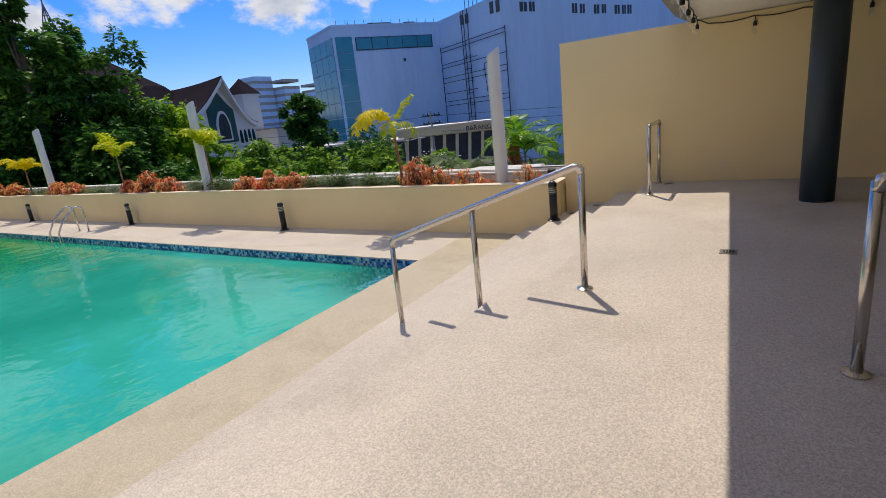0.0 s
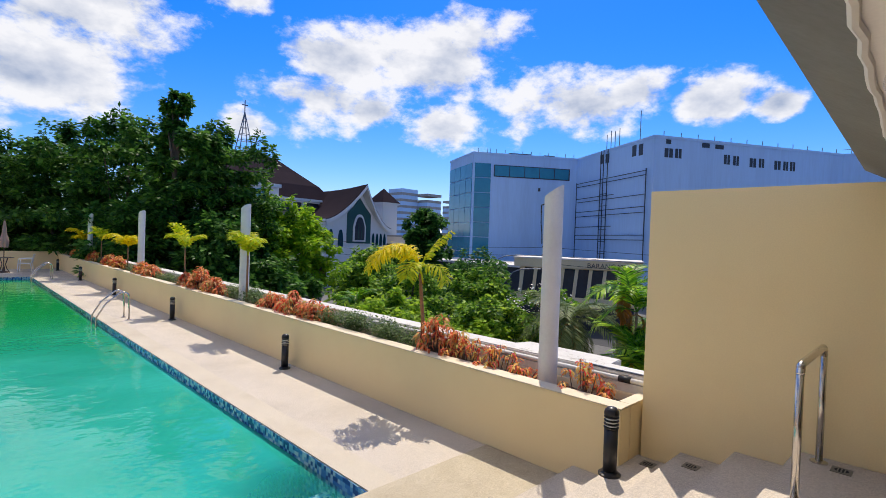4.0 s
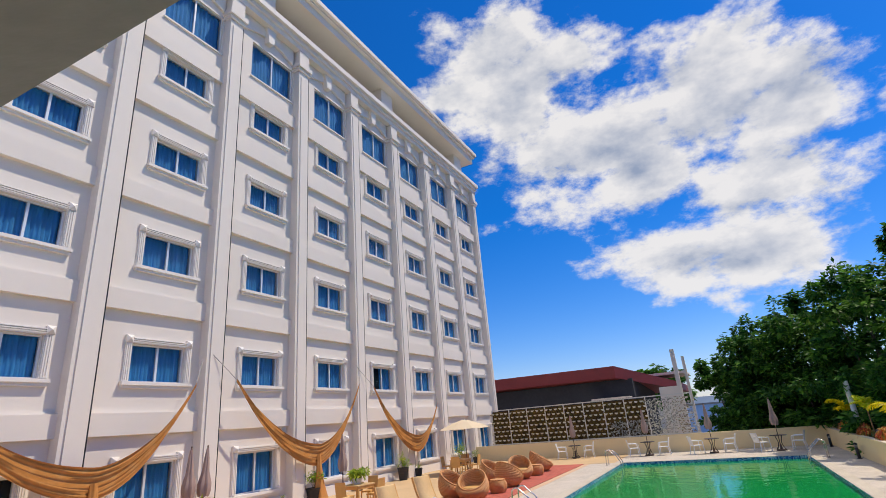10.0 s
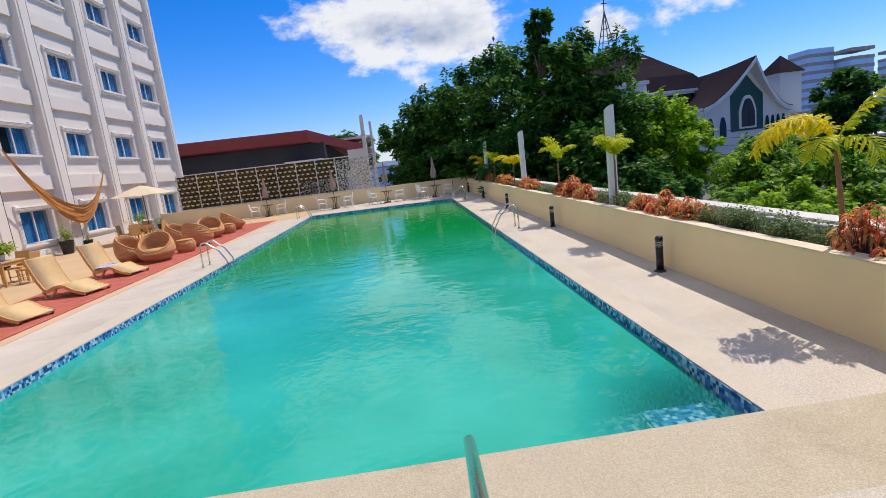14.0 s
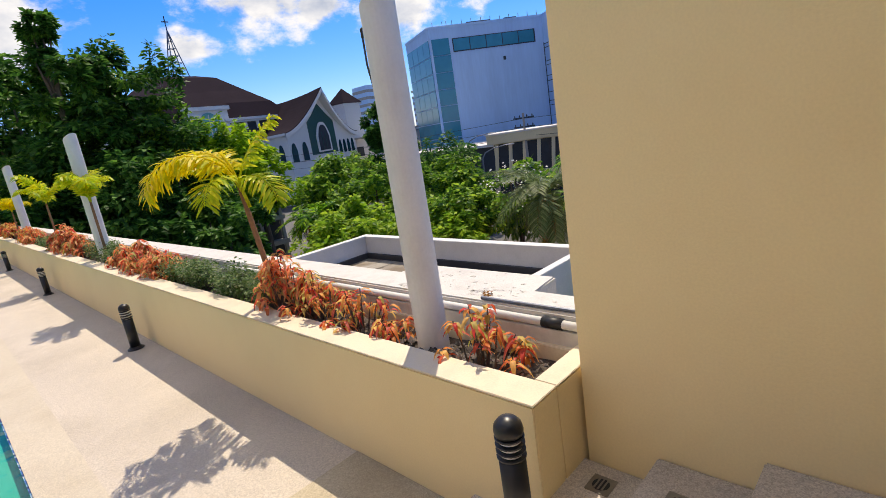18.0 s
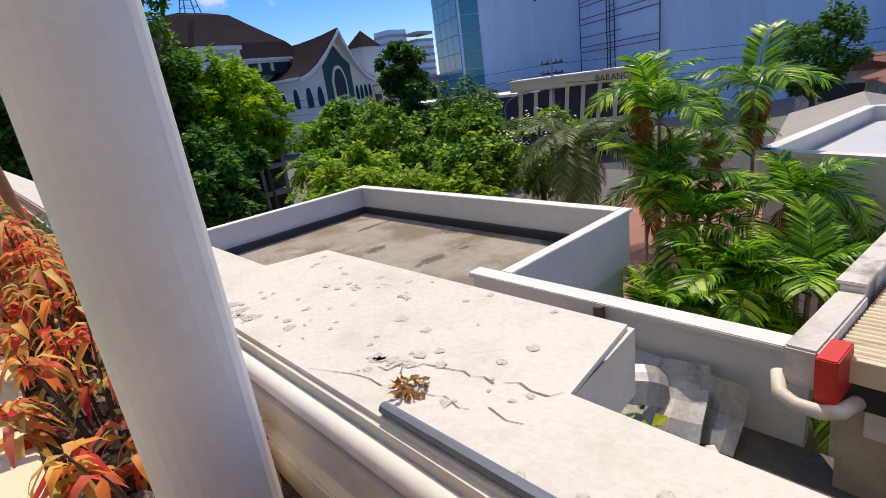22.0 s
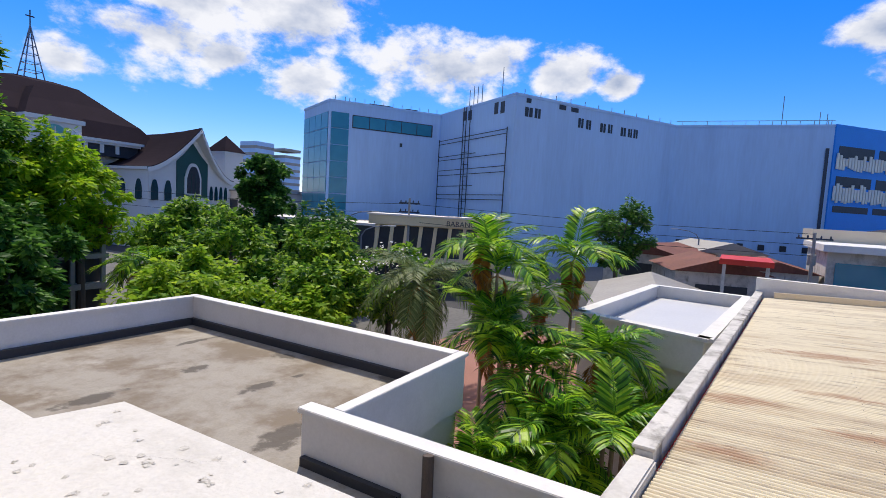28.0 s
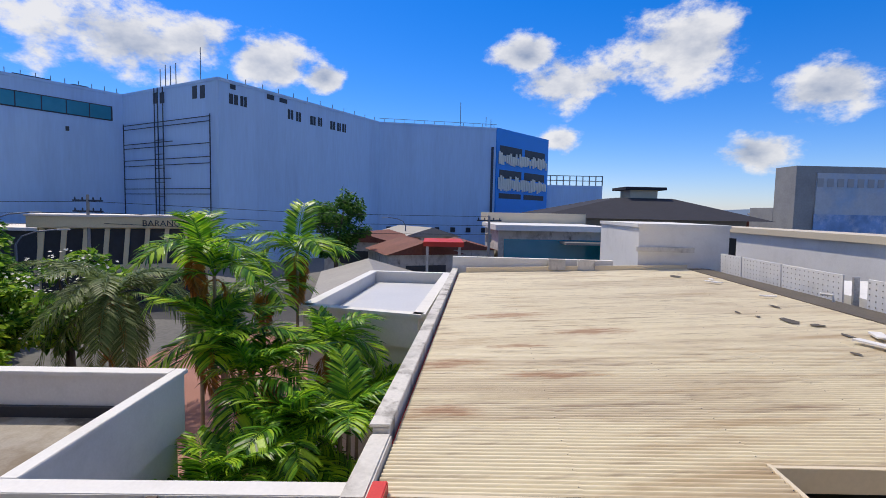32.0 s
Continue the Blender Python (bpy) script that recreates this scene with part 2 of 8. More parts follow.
def wear(m, col, amount, scale, low, high, stretch=(1, 1, 1), blots=()):
    """Lays a soft-edged stain over a surface: noise of one scale and, if given, blots (x, y, length, width) that the noise frays."""
    n, l = m.node_tree.nodes, m.node_tree.links
    b = n["Principled BSDF"]
    was = b.inputs["Base Color"].links[0].from_socket
    geo = n.new("ShaderNodeNewGeometry")
    mp = n.new("ShaderNodeMapping")
    mp.inputs["Scale"].default_value = stretch
    l.new(geo.outputs["Position"], mp.inputs["Vector"])
    t = n.new("ShaderNodeTexNoise")
    t.inputs["Scale"].default_value, t.inputs["Detail"].default_value, t.inputs["Roughness"].default_value = scale, 7, 0.62
    l.new(mp.outputs[0], t.inputs["Vector"])
    last = t.outputs["Fac"]
    best = None
    for x, y, a, c in blots:
        q = n.new("ShaderNodeMapping")
        q.inputs["Location"].default_value = (-x / a, -y / c, 0)
        q.inputs["Scale"].default_value = (1 / a, 1 / c, 0)
        l.new(geo.outputs["Position"], q.inputs["Vector"])
        d = n.new("ShaderNodeVectorMath")
        d.operation = "LENGTH"
        l.new(q.outputs[0], d.inputs[0])
        if best is None:
            best = d.outputs["Value"]
        else:
            mn = n.new("ShaderNodeMath")
            mn.operation = "MINIMUM"
            l.new(best, mn.inputs[0])
            l.new(d.outputs["Value"], mn.inputs[1])
            best = mn.outputs[0]
    if best is not None:
        # near a blot's middle the sum is high, past twice its size it is low
        mul = n.new("ShaderNodeMath")
        mul.operation = "MULTIPLY_ADD"
        mul.inputs[1].default_value = -0.35
        l.new(best, mul.inputs[0])
        l.new(last, mul.inputs[2])
        last = mul.outputs[0]
    r = n.new("ShaderNodeMapRange")
    r.interpolation_type = "SMOOTHSTEP"
    r.inputs["From Min"].default_value, r.inputs["From Max"].default_value = low, high
    r.inputs["To Max"].default_value = amount
    l.new(last, r.inputs["Value"])
    mx = n.new("ShaderNodeMix")
    mx.data_type = "RGBA"
    l.new(r.outputs[0], mx.inputs["Factor"])
    l.new(was, mx.inputs["A"])
    mx.inputs["B"].default_value = (*col, 1)
    l.new(mx.outputs["Result"], b.inputs["Base Color"])
    return m


def pebbles(m, scale=165.0, low=0.76, high=1.16):
    """Adds small stones of differing tone to a surface."""
    n, l = m.node_tree.nodes, m.node_tree.links
    b = n["Principled BSDF"]
    was = b.inputs["Base Color"].links[0].from_socket
    geo = n.new("ShaderNodeNewGeometry")
    vor = n.new("ShaderNodeTexVoronoi")
    vor.inputs["Scale"].default_value = scale
    l.new(geo.outputs["Position"], vor.inputs["Vector"])
    sep = n.new("ShaderNodeSeparateColor")
    l.new(vor.outputs["Color"], sep.inputs[0])
    r = n.new("ShaderNodeMapRange")
    r.inputs["To Min"].default_value, r.inputs["To Max"].default_value = low, high
    l.new(sep.outputs[0], r.inputs["Value"])
    sc = n.new("ShaderNodeVectorMath")
    sc.operation = "SCALE"
    l.new(was, sc.inputs[0])
    l.new(r.outputs[0], sc.inputs["Scale"])
    l.new(sc.outputs[0], b.inputs["Base Color"])
    return m


M_deck = pebbles(mat("deck_terrazzo", (0.575, 0.505, 0.43), 0.8, var=0.17, big=0.9, fine=60, bump=0.45, stain=(0.38, 0.32, 0.25), stain_amount=0.5, stain_scale=0.55))
M_coping = pebbles(mat("coping_stone", (0.57, 0.50, 0.40), 0.75, var=0.10, fine=120, bump=0.2, stain=(0.42, 0.34, 0.25), stain_amount=0.45, stain_scale=0.9), 160, 0.82, 1.12)
M_cream = mat("cream_wall_paint", (0.90, 0.72, 0.40), 0.75, var=0.05, big=0.5, fine=90, bump=0.12, stain=(0.76, 0.57, 0.29), stain_amount=0.25, stain_scale=0.6)
M_creamtop = mat("cream_ledge_paint", (0.74, 0.63, 0.46), 0.75, var=0.07, fine=90, bump=0.15, stain=(0.42, 0.37, 0.28), stain_amount=0.35, stain_scale=3)
M_white = mat("white_facade_paint", (0.78, 0.71, 0.635), 0.7, var=0.04, big=0.3, fine=60, bump=0.08, stain=(0.62, 0.58, 0.53), stain_amount=0.2, stain_scale=0.35)
M_soffit = mat("white_soffit_paint", (0.90, 0.86, 0.80), 0.8, var=0.05, fine=70, bump=0.1)
M_steel = mat("brushed_steel", (0.62, 0.58, 0.54), 0.22, 1.0, var=0.06, fine=120, bump=0.05)
M_darksteel = mat("dark_blue_column_paint", (0.03, 0.045, 0.06), 0.45, var=0.15, fine=60, bump=0.05)
M_soil = mat("planter_soil", (0.085, 0.066, 0.052), 0.95, var=0.5, big=8, fine=120, bump=1.0)
M_ground = mat("city_ground", (0.14, 0.135, 0.125), 0.9, var=0.3, big=0.05, fine=3, bump=0.2)
M_blueglass = mat("teal_glass", (0.03, 0.24, 0.33), 0.08, var=0.1, fine=1, bump=0)
M_bluewall = mat("pale_blue_render", (0.47, 0.66, 0.88), 0.8, var=0.07, big=0.06, fine=3, bump=0.05, stain=(0.36, 0.52, 0.72), stain_amount=0.55, stain_scale=0.22, stretch=(1, 1, 0.12))


# ---- pool deck ----
POOL_W, POOL_L = 7.9, 25.0
NORTH = 30.2
HOTEL_X = -18.78
STEP_Y = (-1.08, -1.50, -1.92, -2.35, -2.77)
RISE = 0.147


def slab_with_hole(x0, y0, x1, y1, hx0, hy0, hx1, hy1, z0, z1):
    bm = bmesh.new()
    for a in ((x0, y0, x1, hy0), (x0, hy1, x1, y1), (x0, hy0, hx0, hy1), (hx1, hy0, x1, hy1)):
        box(a[0], a[1], z0, a[2], a[3], z1, bm=bm)
    bmesh.ops.remove_doubles(bm, verts=bm.verts[:], dist=0.0005)
    return bm


tagged(part("floor_deck", slab_with_hole(HOTEL_X, -12, 1.6, NORTH, -POOL_W - 0.35, -0.35, 0.35, POOL_L + 0.35, -0.4, 0.0), M_deck), "pebble-finished beige concrete pool deck with faint stains", "deck", kind="structure")
M_apron = pebbles(mat("tan_pool_apron", (0.50, 0.43, 0.315), 0.8, var=0.17, big=0.9, fine=60, bump=0.4, stain=(0.30, 0.24, 0.16), stain_amount=0.6, stain_scale=0.9), 170, 0.8, 1.14)
tagged(part("floor_apron", box(-9.0, -1.075, 0.0005, 1.598, -0.004, 0.009), M_apron), "tan pebble-finished strip between pool and steps", "deck", kind="structure")
tagged(part("trim_coping", slab_with_hole(-POOL_W - 0.35, -0.35, 0.35, POOL_L + 0.35, -POOL_W, 0, 0, POOL_L, -0.10, 0.004), M_coping), "smooth pale stone coping round the pool", "coping", kind="structure")
steps = thing("stairs", "wide pebble-finished concrete steps from terrace to pool", "stairs", kind="structure")
for i, y in enumerate(STEP_Y):
    part("step", box(-14, -12 if i == 4 else STEP_Y[i + 1] - 0.01, i * RISE, 2.0, y, (i + 1) * RISE, 0.008), M_deck, steps)
TERRACE = 5 * RISE


# ---- materials of the hotel ----
def glass_mat(name, col, alpha, rough=0.02):
    m = bpy.data.materials.new(name)
    m.use_nodes = True
    b = m.node_tree.nodes["Principled BSDF"]
    b.inputs["Base Color"].default_value = (*col, 1)
    b.inputs["Roughness"].default_value = rough
    b.inputs["Alpha"].default_value = alpha
    return m


M_glass = glass_mat("window_glass", (0.02, 0.05, 0.07), 0.14)
M_curtain = mat("blue_curtain", (0.02, 0.24, 0.58), 0.85, var=0.25, big=1.2, fine=20, bump=0.1, stretch=(1, 6, 0.3))
# near-black for feet and grates, and for shade painted inside and under buildings
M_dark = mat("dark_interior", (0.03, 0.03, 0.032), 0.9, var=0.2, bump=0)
M_trim = mat("white_moulding_paint", (0.79, 0.74, 0.685), 0.65, var=0.04, fine=60, bump=0.06)
M_alu = mat("white_aluminium", (0.72, 0.73, 0.74), 0.35, 0.2, var=0.05, bump=0.02)
M_cable = mat("black_cable", (0.015, 0.015, 0.016), 0.5, var=0.1, bump=0)
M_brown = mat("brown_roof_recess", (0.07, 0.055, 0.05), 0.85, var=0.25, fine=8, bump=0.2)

# ---- the hotel ----
HX, BAY, Y0, WW, END = -18.78, 4.309, 6.13, 1.85, 34.9
TALL_W, TALL_Y = 2.62, -0.28
ROWS = ((0.72, 1.43), (4.555, 1.2), (8.32, 1.2), (12.09, 1.15), (15.9, 1.15), (18.72, 1.97))
COLS = range(-3, 7)
hotel = thing("hotel_building", "white seven-storey hotel facade with blue-curtained windows and pilasters", "building")
SOUTH = Y0 - 4 * BAY
bm = bmesh.new()
edges = [-0.4] + [v for z, h in ROWS for v in (z, z + h)] + [22.7]
for i in range(0, len(edges), 2):
    box(HX - 0.3, SOUTH, edges[i], HX, END, edges[i + 1], bm=bm)
for z, h in ROWS:
    y = SOUTH
    for k in COLS:
        y1 = Y0 + BAY * k + (TALL_Y if h > 1.9 else 0)
        box(HX - 0.3, y, z, HX, y1, z + h, bm=bm)
        y = y1 + (TALL_W if h > 1.9 else WW)
    box(HX - 0.3, y, z, HX, END, z + h, bm=bm)
part("wall", bm, M_white, hotel)
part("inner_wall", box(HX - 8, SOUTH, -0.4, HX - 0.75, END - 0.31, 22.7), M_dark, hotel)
part("side_wall", box(HX - 14, END - 0.3, -6, HX - 0.31, END, 22.7), M_white, hotel)
part("plinth", box(HX, SOUTH, 0, HX + 0.08, END, 0.42, 0.01), M_trim, hotel)


def window_set(h, tall):
    """The pieces of one window, its own lower corner at the origin."""
    WW = TALL_W if tall else 1.85
    ob = {}
    bm = bmesh.new()
    for a in ((0, 0, WW, 0.05), (0, h - 0.05, WW, h), (0, 0.05, 0.05, h - 0.05), (WW - 0.05, 0.05, WW, h - 0.05), (WW / 2 - 0.035, 0.05, WW / 2 + 0.035, h - 0.05)):
        box(-0.16, a[0], a[1], -0.09, a[2], a[3], bm=bm)
    ob["window"] = bm
    ob["pane"] = box(-0.13, 0.05, 0.05, -0.12, WW / 2 - 0.035, h - 0.05)
    n, verts, faces = 46, [], []
    for i in range(n + 1):
        y = 0.02 + (WW - 0.04) * i / n
        x = -0.235 + 0.045 * math.sin(i * 1.9) + 0.02 * math.sin(i * 0.77 + 1)
        verts += [(x, y, 0.02), (x * 1.02, y, h - 0.02)]
        if i:
            faces.append((2 * i - 2, 2 * i, 2 * i + 1, 2 * i - 1))
    ob["curtain"] = (verts, faces)
    if not tall:
        j = bmesh.new()
        box(0, -0.23, 0.02, 0.05, -0.02, h + 0.03, bm=j)
        for q in range(3):
            box(0.05, -0.205 + 0.06 * q, 0.06, 0.075, -0.17 + 0.06 * q, h, bm=j)
        ob["jamb"] = j
        j = bmesh.new()
        box(0, -0.02, h, 0.06, WW + 0.02, h + 0.19, bm=j)
        for q in range(3):
            box(0.06, -0.02, h + 0.03 + 0.055 * q, 0.085 + 0.012 * q, WW + 0.02, h + 0.06 + 0.055 * q, bm=j)
        ob["head"] = j
        j = bmesh.new()
        box(0, -0.25, h + 0.02, 0.09, -0.02, h + 0.25, bm=j)
        top = j.verts.new((0.17, -0.135, h + 0.135))
        fs = [f for f in j.faces if f.normal.x > 0.5 or all(abs(v.co.x - 0.09) < 1e-4 for v in f.verts)]
        for f in fs:
            vs = f.verts[:]
            j.faces.remove(f)
            for a, b in zip(vs, vs[1:] + vs[:1]):
                j.faces.new((a, b, top))
        ob["rosette"] = j
        j = bmesh.new()
        box(0, -0.28, -0.10, 0.16, WW + 0.28, 0.0, bm=j)
        box(0, -0.24, -0.19, 0.10, WW + 0.24, -0.10, bm=j)
        ob["sill"] = j
    else:
        ob["sill"] = box(0, -0.06, -0.07, 0.07, WW + 0.06, 0)
    return ob


protos = {}
for h in sorted({h for _, h in ROWS}):
    tall = h > 1.9
    mats = {"window": M_alu, "pane": M_glass, "curtain": M_curtain}
    protos[h] = {}
    for key, bm in window_set(h, tall).items():
        o = part(key, bm, mats.get(key, M_trim), smooth=key == "curtain")
        protos[h][key] = o
for r, (z, h) in enumerate(ROWS):
    for k in COLS:
        P = protos[h]
        ww = TALL_W if h > 1.9 else WW
        win = again(P["window"], "window", Matrix.Translation((HX, Y0 + BAY * k + (TALL_Y if h > 1.9 else 0), z)), hotel)
        dark = (k, r) in ((-1, 0), (3, 1), (-2, 0))
        for key, o in P.items():
            if key == "window":
                continue
            if key == "pane":
                for s in (0, 1):
                    p = again(o, "pane", Matrix.Translation((0.0, s * (ww / 2 - 0.015), 0)), win)
                    p.visible_shadow = False
            elif key == "curtain":
                if dark:
                    if k == 3:
                        c = again(o, "curtain", Matrix.Translation((0, WW * 0.45, 0)) @ Matrix.Diagonal((1, 0.53, 1, 1)), win)
                    continue
                c = again(o, "curtain", Matrix.Identity(4), win)
            elif key in ("jamb", "rosette"):
                again(o, key, Matrix.Identity(4), win)
                again(o, key, Matrix.Translation((0, WW + 0.25, 0)), win)
            else:
                again(o, key, Matrix.Identity(4), win)
for P in protos.values():
    for o in P.values():
        bpy.data.objects.remove(o)

# pilasters, spandrels, cornice


def pil_span(k):
    return Y0 + BAY * k + WW + 0.58, Y0 + BAY * k + WW + 1.26


pil_mesh = None
for k in range(-4, 7):
    a, b = pil_span(k)
    if k == 6:
        b = END
    if pil_mesh is None or k == 6:
        bits = [("pilaster", (HX, 0, 0, HX + 0.40, b - a, 20.6)), ("pilaster_face", (HX + 0.401, 0.13, 0.9, HX + 0.44, b - a - 0.13, 20.3)), ("necking", (HX, -0.08, 20.601, HX + 0.48, b - a + 0.08, 20.8)),
                ("capital", (HX, -0.14, 20.801, HX + 0.56, b - a + 0.14, 21.05)), ("frieze_block", (HX, -0.02, 21.051, HX + 0.44, b - a + 0.02, 21.89))]
        obs = []
        for nm, bx in bits:
            o = part(nm, box(*bx), M_white, obs[0] if obs else hotel)
            obs.append(o)
        obs[0].location.y = a
        if k != 6:
            pil_mesh = obs
    else:
        first = again(pil_mesh[0], "pilaster", Matrix.Translation((0, a, 0)), hotel)
        for o in pil_mesh[1:]:
            again(o, o.name.split(".")[0], Matrix.Identity(4), first)
    if -3 <= k < 6:
        part("conduit", tube([(HX + 0.38, b + 0.03, 0.5), (HX + 0.38, b + 0.03, 20.5)], 0.02, 6), M_cable, hotel)
span_mesh = None
for k in range(-3, 7):
    a, b = pil_span(k - 1)[1], pil_span(k)[0]
    for z, h in ROWS[1:]:
        if span_mesh is None:
            bm = bmesh.new()
            box(HX, 0.0, -1.56, HX + 0.17, b - a, -0.92, bm=bm)
            box(HX, 0.12, -0.92, HX + 0.05, b - a - 0.12, -0.84, bm=bm)
            span_mesh = part("spandrel", bm, M_white, hotel)
            span_mesh.location = (0, a, z)
        else:
            again(span_mesh, "spandrel", Matrix.Translation((0, a, z)), hotel)
    # hood over the tall window
    bm = bmesh.new()
    n = 10
    w = b - a
    for i in range(n):
        t0, t1 = i / n, (i + 1) / n
        z0, z1 = (20.95 + 0.45 * math.sin(math.pi * t) for t in (t0, t1))
        vs = [bm.verts.new(p) for p in ((HX + 0.005, a + 0.15 + (w - 0.3) * t0, z0), (HX + 0.12, a + 0.15 + (w - 0.3) * t0, z0), (HX + 0.12, a + 0.15 + (w - 0.3) * t1, z1), (HX + 0.005, a + 0.15 + (w - 0.3) * t1, z1),
                                          (HX + 0.005, a + 0.15 + (w - 0.3) * t0, 21.9), (HX + 0.12, a + 0.15 + (w - 0.3) * t0, 21.9), (HX + 0.12, a + 0.15 + (w - 0.3) * t1, 21.9), (HX + 0.005, a + 0.15 + (w - 0.3) * t1, 21.9))]
        for f in ((0, 1, 2, 3), (1, 5, 6, 2), (4, 7, 6, 5)):
            bm.faces.new([vs[q] for q in f])
    bmesh.ops.remove_doubles(bm, verts=bm.verts[:], dist=0.002)
    part("window_hood", bm, M_white, hotel)
    mid = (a + b) / 2
    bm = prism([(mid - 0.16, 21.05), (mid + 0.16, 21.05), (mid + 0.3, 21.9), (mid - 0.3, 21.9)], HX, HX + 0.3)
    bm.transform(Matrix(((0, 0, 1, 0), (1, 0, 0, 0), (0, 1, 0, 0), (0, 0, 0, 1))))
    part("keystone", bm, M_trim, hotel)
bm = bmesh.new()
for p, z0, z1 in ((0.46, 21.9, 22.2), (0.58, 22.2, 22.45), (0.74, 22.45, 22.75)):
    box(HX - 0.3, SOUTH, z0, HX + p, END + p * 0.4, z1, bm=bm)
part("cornice", bm, M_trim, hotel)
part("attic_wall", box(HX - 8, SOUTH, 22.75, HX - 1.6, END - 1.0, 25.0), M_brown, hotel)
for i in range(4):
    y = END - 1.6 - i * 11.1
    part("attic_pier", box(HX - 1.6, y - 0.9, 22.75, HX - 0.1, y + 0.5, 25.0, 0.02), M_white, hotel)
for nm, p, z0, z1 in (("roof", 0.5, 25.0, 25.5), ("roof_moulding", 0.72, 25.501, 25.65), ("roof_edge", 0.9, 25.651, 25.95)):
    part(nm, box(HX - 9, SOUTH, z0, HX + p, END + p * 0.4, z1), M_trim, hotel)


# ---- pool ----
def mosaic(name):
    m = mat(name, (0.1, 0.25, 0.5), 0.2, var=0.1, bump=0)
    n, l = m.node_tree.nodes, m.node_tree.links
    b = n["Principled BSDF"]
    geo = n.new("ShaderNodeNewGeometry")
    sc = n.new("ShaderNodeVectorMath")
    sc.operation = "SCALE"
    sc.inputs["Scale"].default_value = 1 / 0.042
    l.new(geo.outputs["Position"], sc.inputs[0])
    off = n.new("ShaderNodeVectorMath")
    off.operation = "ADD"
    off.inputs[1].default_value = (0.37, 0.41, 0.33)
    l.new(sc.outputs[0], off.inputs[0])
    fl, fr = n.new("ShaderNodeVectorMath"), n.new("ShaderNodeVectorMath")
    fl.operation, fr.operation = "FLOOR", "FRACTION"
    l.new(off.outputs[0], fl.inputs[0])
    l.new(off.outputs[0], fr.inputs[0])
    wh = n.new("ShaderNodeTexWhiteNoise")
    l.new(fl.outputs[0], wh.inputs["Vector"])
    ramp = n.new("ShaderNodeValToRGB")
    ramp.color_ramp.interpolation = "CONSTANT"
    e = ramp.color_ramp.elements
    e[0].color, e[0].position = (0.015, 0.06, 0.24, 1), 0
    e[1].color, e[1].position = (0.05, 0.20, 0.50, 1), 0.3
    e.new(0.55).color = (0.16, 0.40, 0.62, 1)
    e.new(0.78).color = (0.42, 0.60, 0.70, 1)
    l.new(wh.outputs["Value"], ramp.inputs[0])
    l.new(ramp.outputs[0], b.inputs["Base Color"])
    return m


M_mosaic = mosaic("blue_glass_mosaic")
M_water = bpy.data.materials.new("pool_water")
M_water.use_nodes = True
n, l = M_water.node_tree.nodes, M_water.node_tree.links
b = n["Principled BSDF"]
b.inputs["Roughness"].default_value = 0.03
b.inputs["IOR"].default_value = 1.33
b.inputs["Specular IOR Level"].default_value = 0.34
geo = n.new("ShaderNodeNewGeometry")
cloudy = n.new("ShaderNodeTexNoise")
cloudy.inputs["Scale"].default_value, cloudy.inputs["Detail"].default_value = 0.35, 5
l.new(geo.outputs["Position"], cloudy.inputs["Vector"])
ramp = n.new("ShaderNodeValToRGB")
ramp.color_ramp.elements[0].color, ramp.color_ramp.elements[0].position = (0.009, 0.33, 0.24, 1), 0.35
ramp.color_ramp.elements[1].color, ramp.color_ramp.elements[1].position = (0.034, 0.47, 0.38, 1), 0.68
l.new(cloudy.outputs["Fac"], ramp.inputs[0])
sep = n.new("ShaderNodeSeparateXYZ")
l.new(geo.outputs["Position"], sep.inputs[0])
# towards the far end the trees' reflection is put into the water colour
tree_mirror = n.new("ShaderNodeMapRange")
tree_mirror.interpolation_type = "SMOOTHSTEP"
tree_mirror.inputs["From Min"].default_value, tree_mirror.inputs["From Max"].default_value = 5.0, 14.5
l.new(sep.outputs["Y"], tree_mirror.inputs["Value"])
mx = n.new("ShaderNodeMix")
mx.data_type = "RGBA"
l.new(tree_mirror.outputs[0], mx.inputs["Factor"])
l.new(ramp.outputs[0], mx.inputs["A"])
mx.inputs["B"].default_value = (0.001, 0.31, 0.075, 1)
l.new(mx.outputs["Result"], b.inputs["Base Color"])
# shallow corners are clear
near = []
for cx in (0.0, -7.9):
    dist = n.new("ShaderNodeVectorMath")
    dist.operation = "DISTANCE"
    dist.inputs[1].default_value = (cx, 0.0, -0.13)
    l.new(geo.outputs["Position"], dist.inputs[0])
    r = n.new("ShaderNodeMapRange")
    r.interpolation_type = "SMOOTHSTEP"
    r.inputs["From Min"].default_value, r.inputs["From Max"].default_value = 0.5, 1.7
    r.inputs["To Min"].default_value, r.inputs["To Max"].default_value = 0.30, 0.94
    l.new(dist.outputs["Value"], r.inputs["Value"])
    near.append(r.outputs[0])
mn = n.new("ShaderNodeMath")
mn.operation = "MINIMUM"
l.new(near[0], mn.inputs[0])
l.new(near[1], mn.inputs[1])
l.new(mn.outputs[0], b.inputs["Alpha"])
waves = n.new("ShaderNodeTexNoise")
waves.inputs["Scale"].default_value, waves.inputs["Detail"].default_value = 2.2, 3
l.new(geo.outputs["Position"], waves.inputs["Vector"])
bp = n.new("ShaderNodeBump")
bp.inputs["Strength"].default_value, bp.inputs["Distance"].default_value = 0.30, 0.05
l.new(waves.outputs["Fac"], bp.inputs["Height"])
l.new(bp.outputs[0], b.inputs["Normal"])

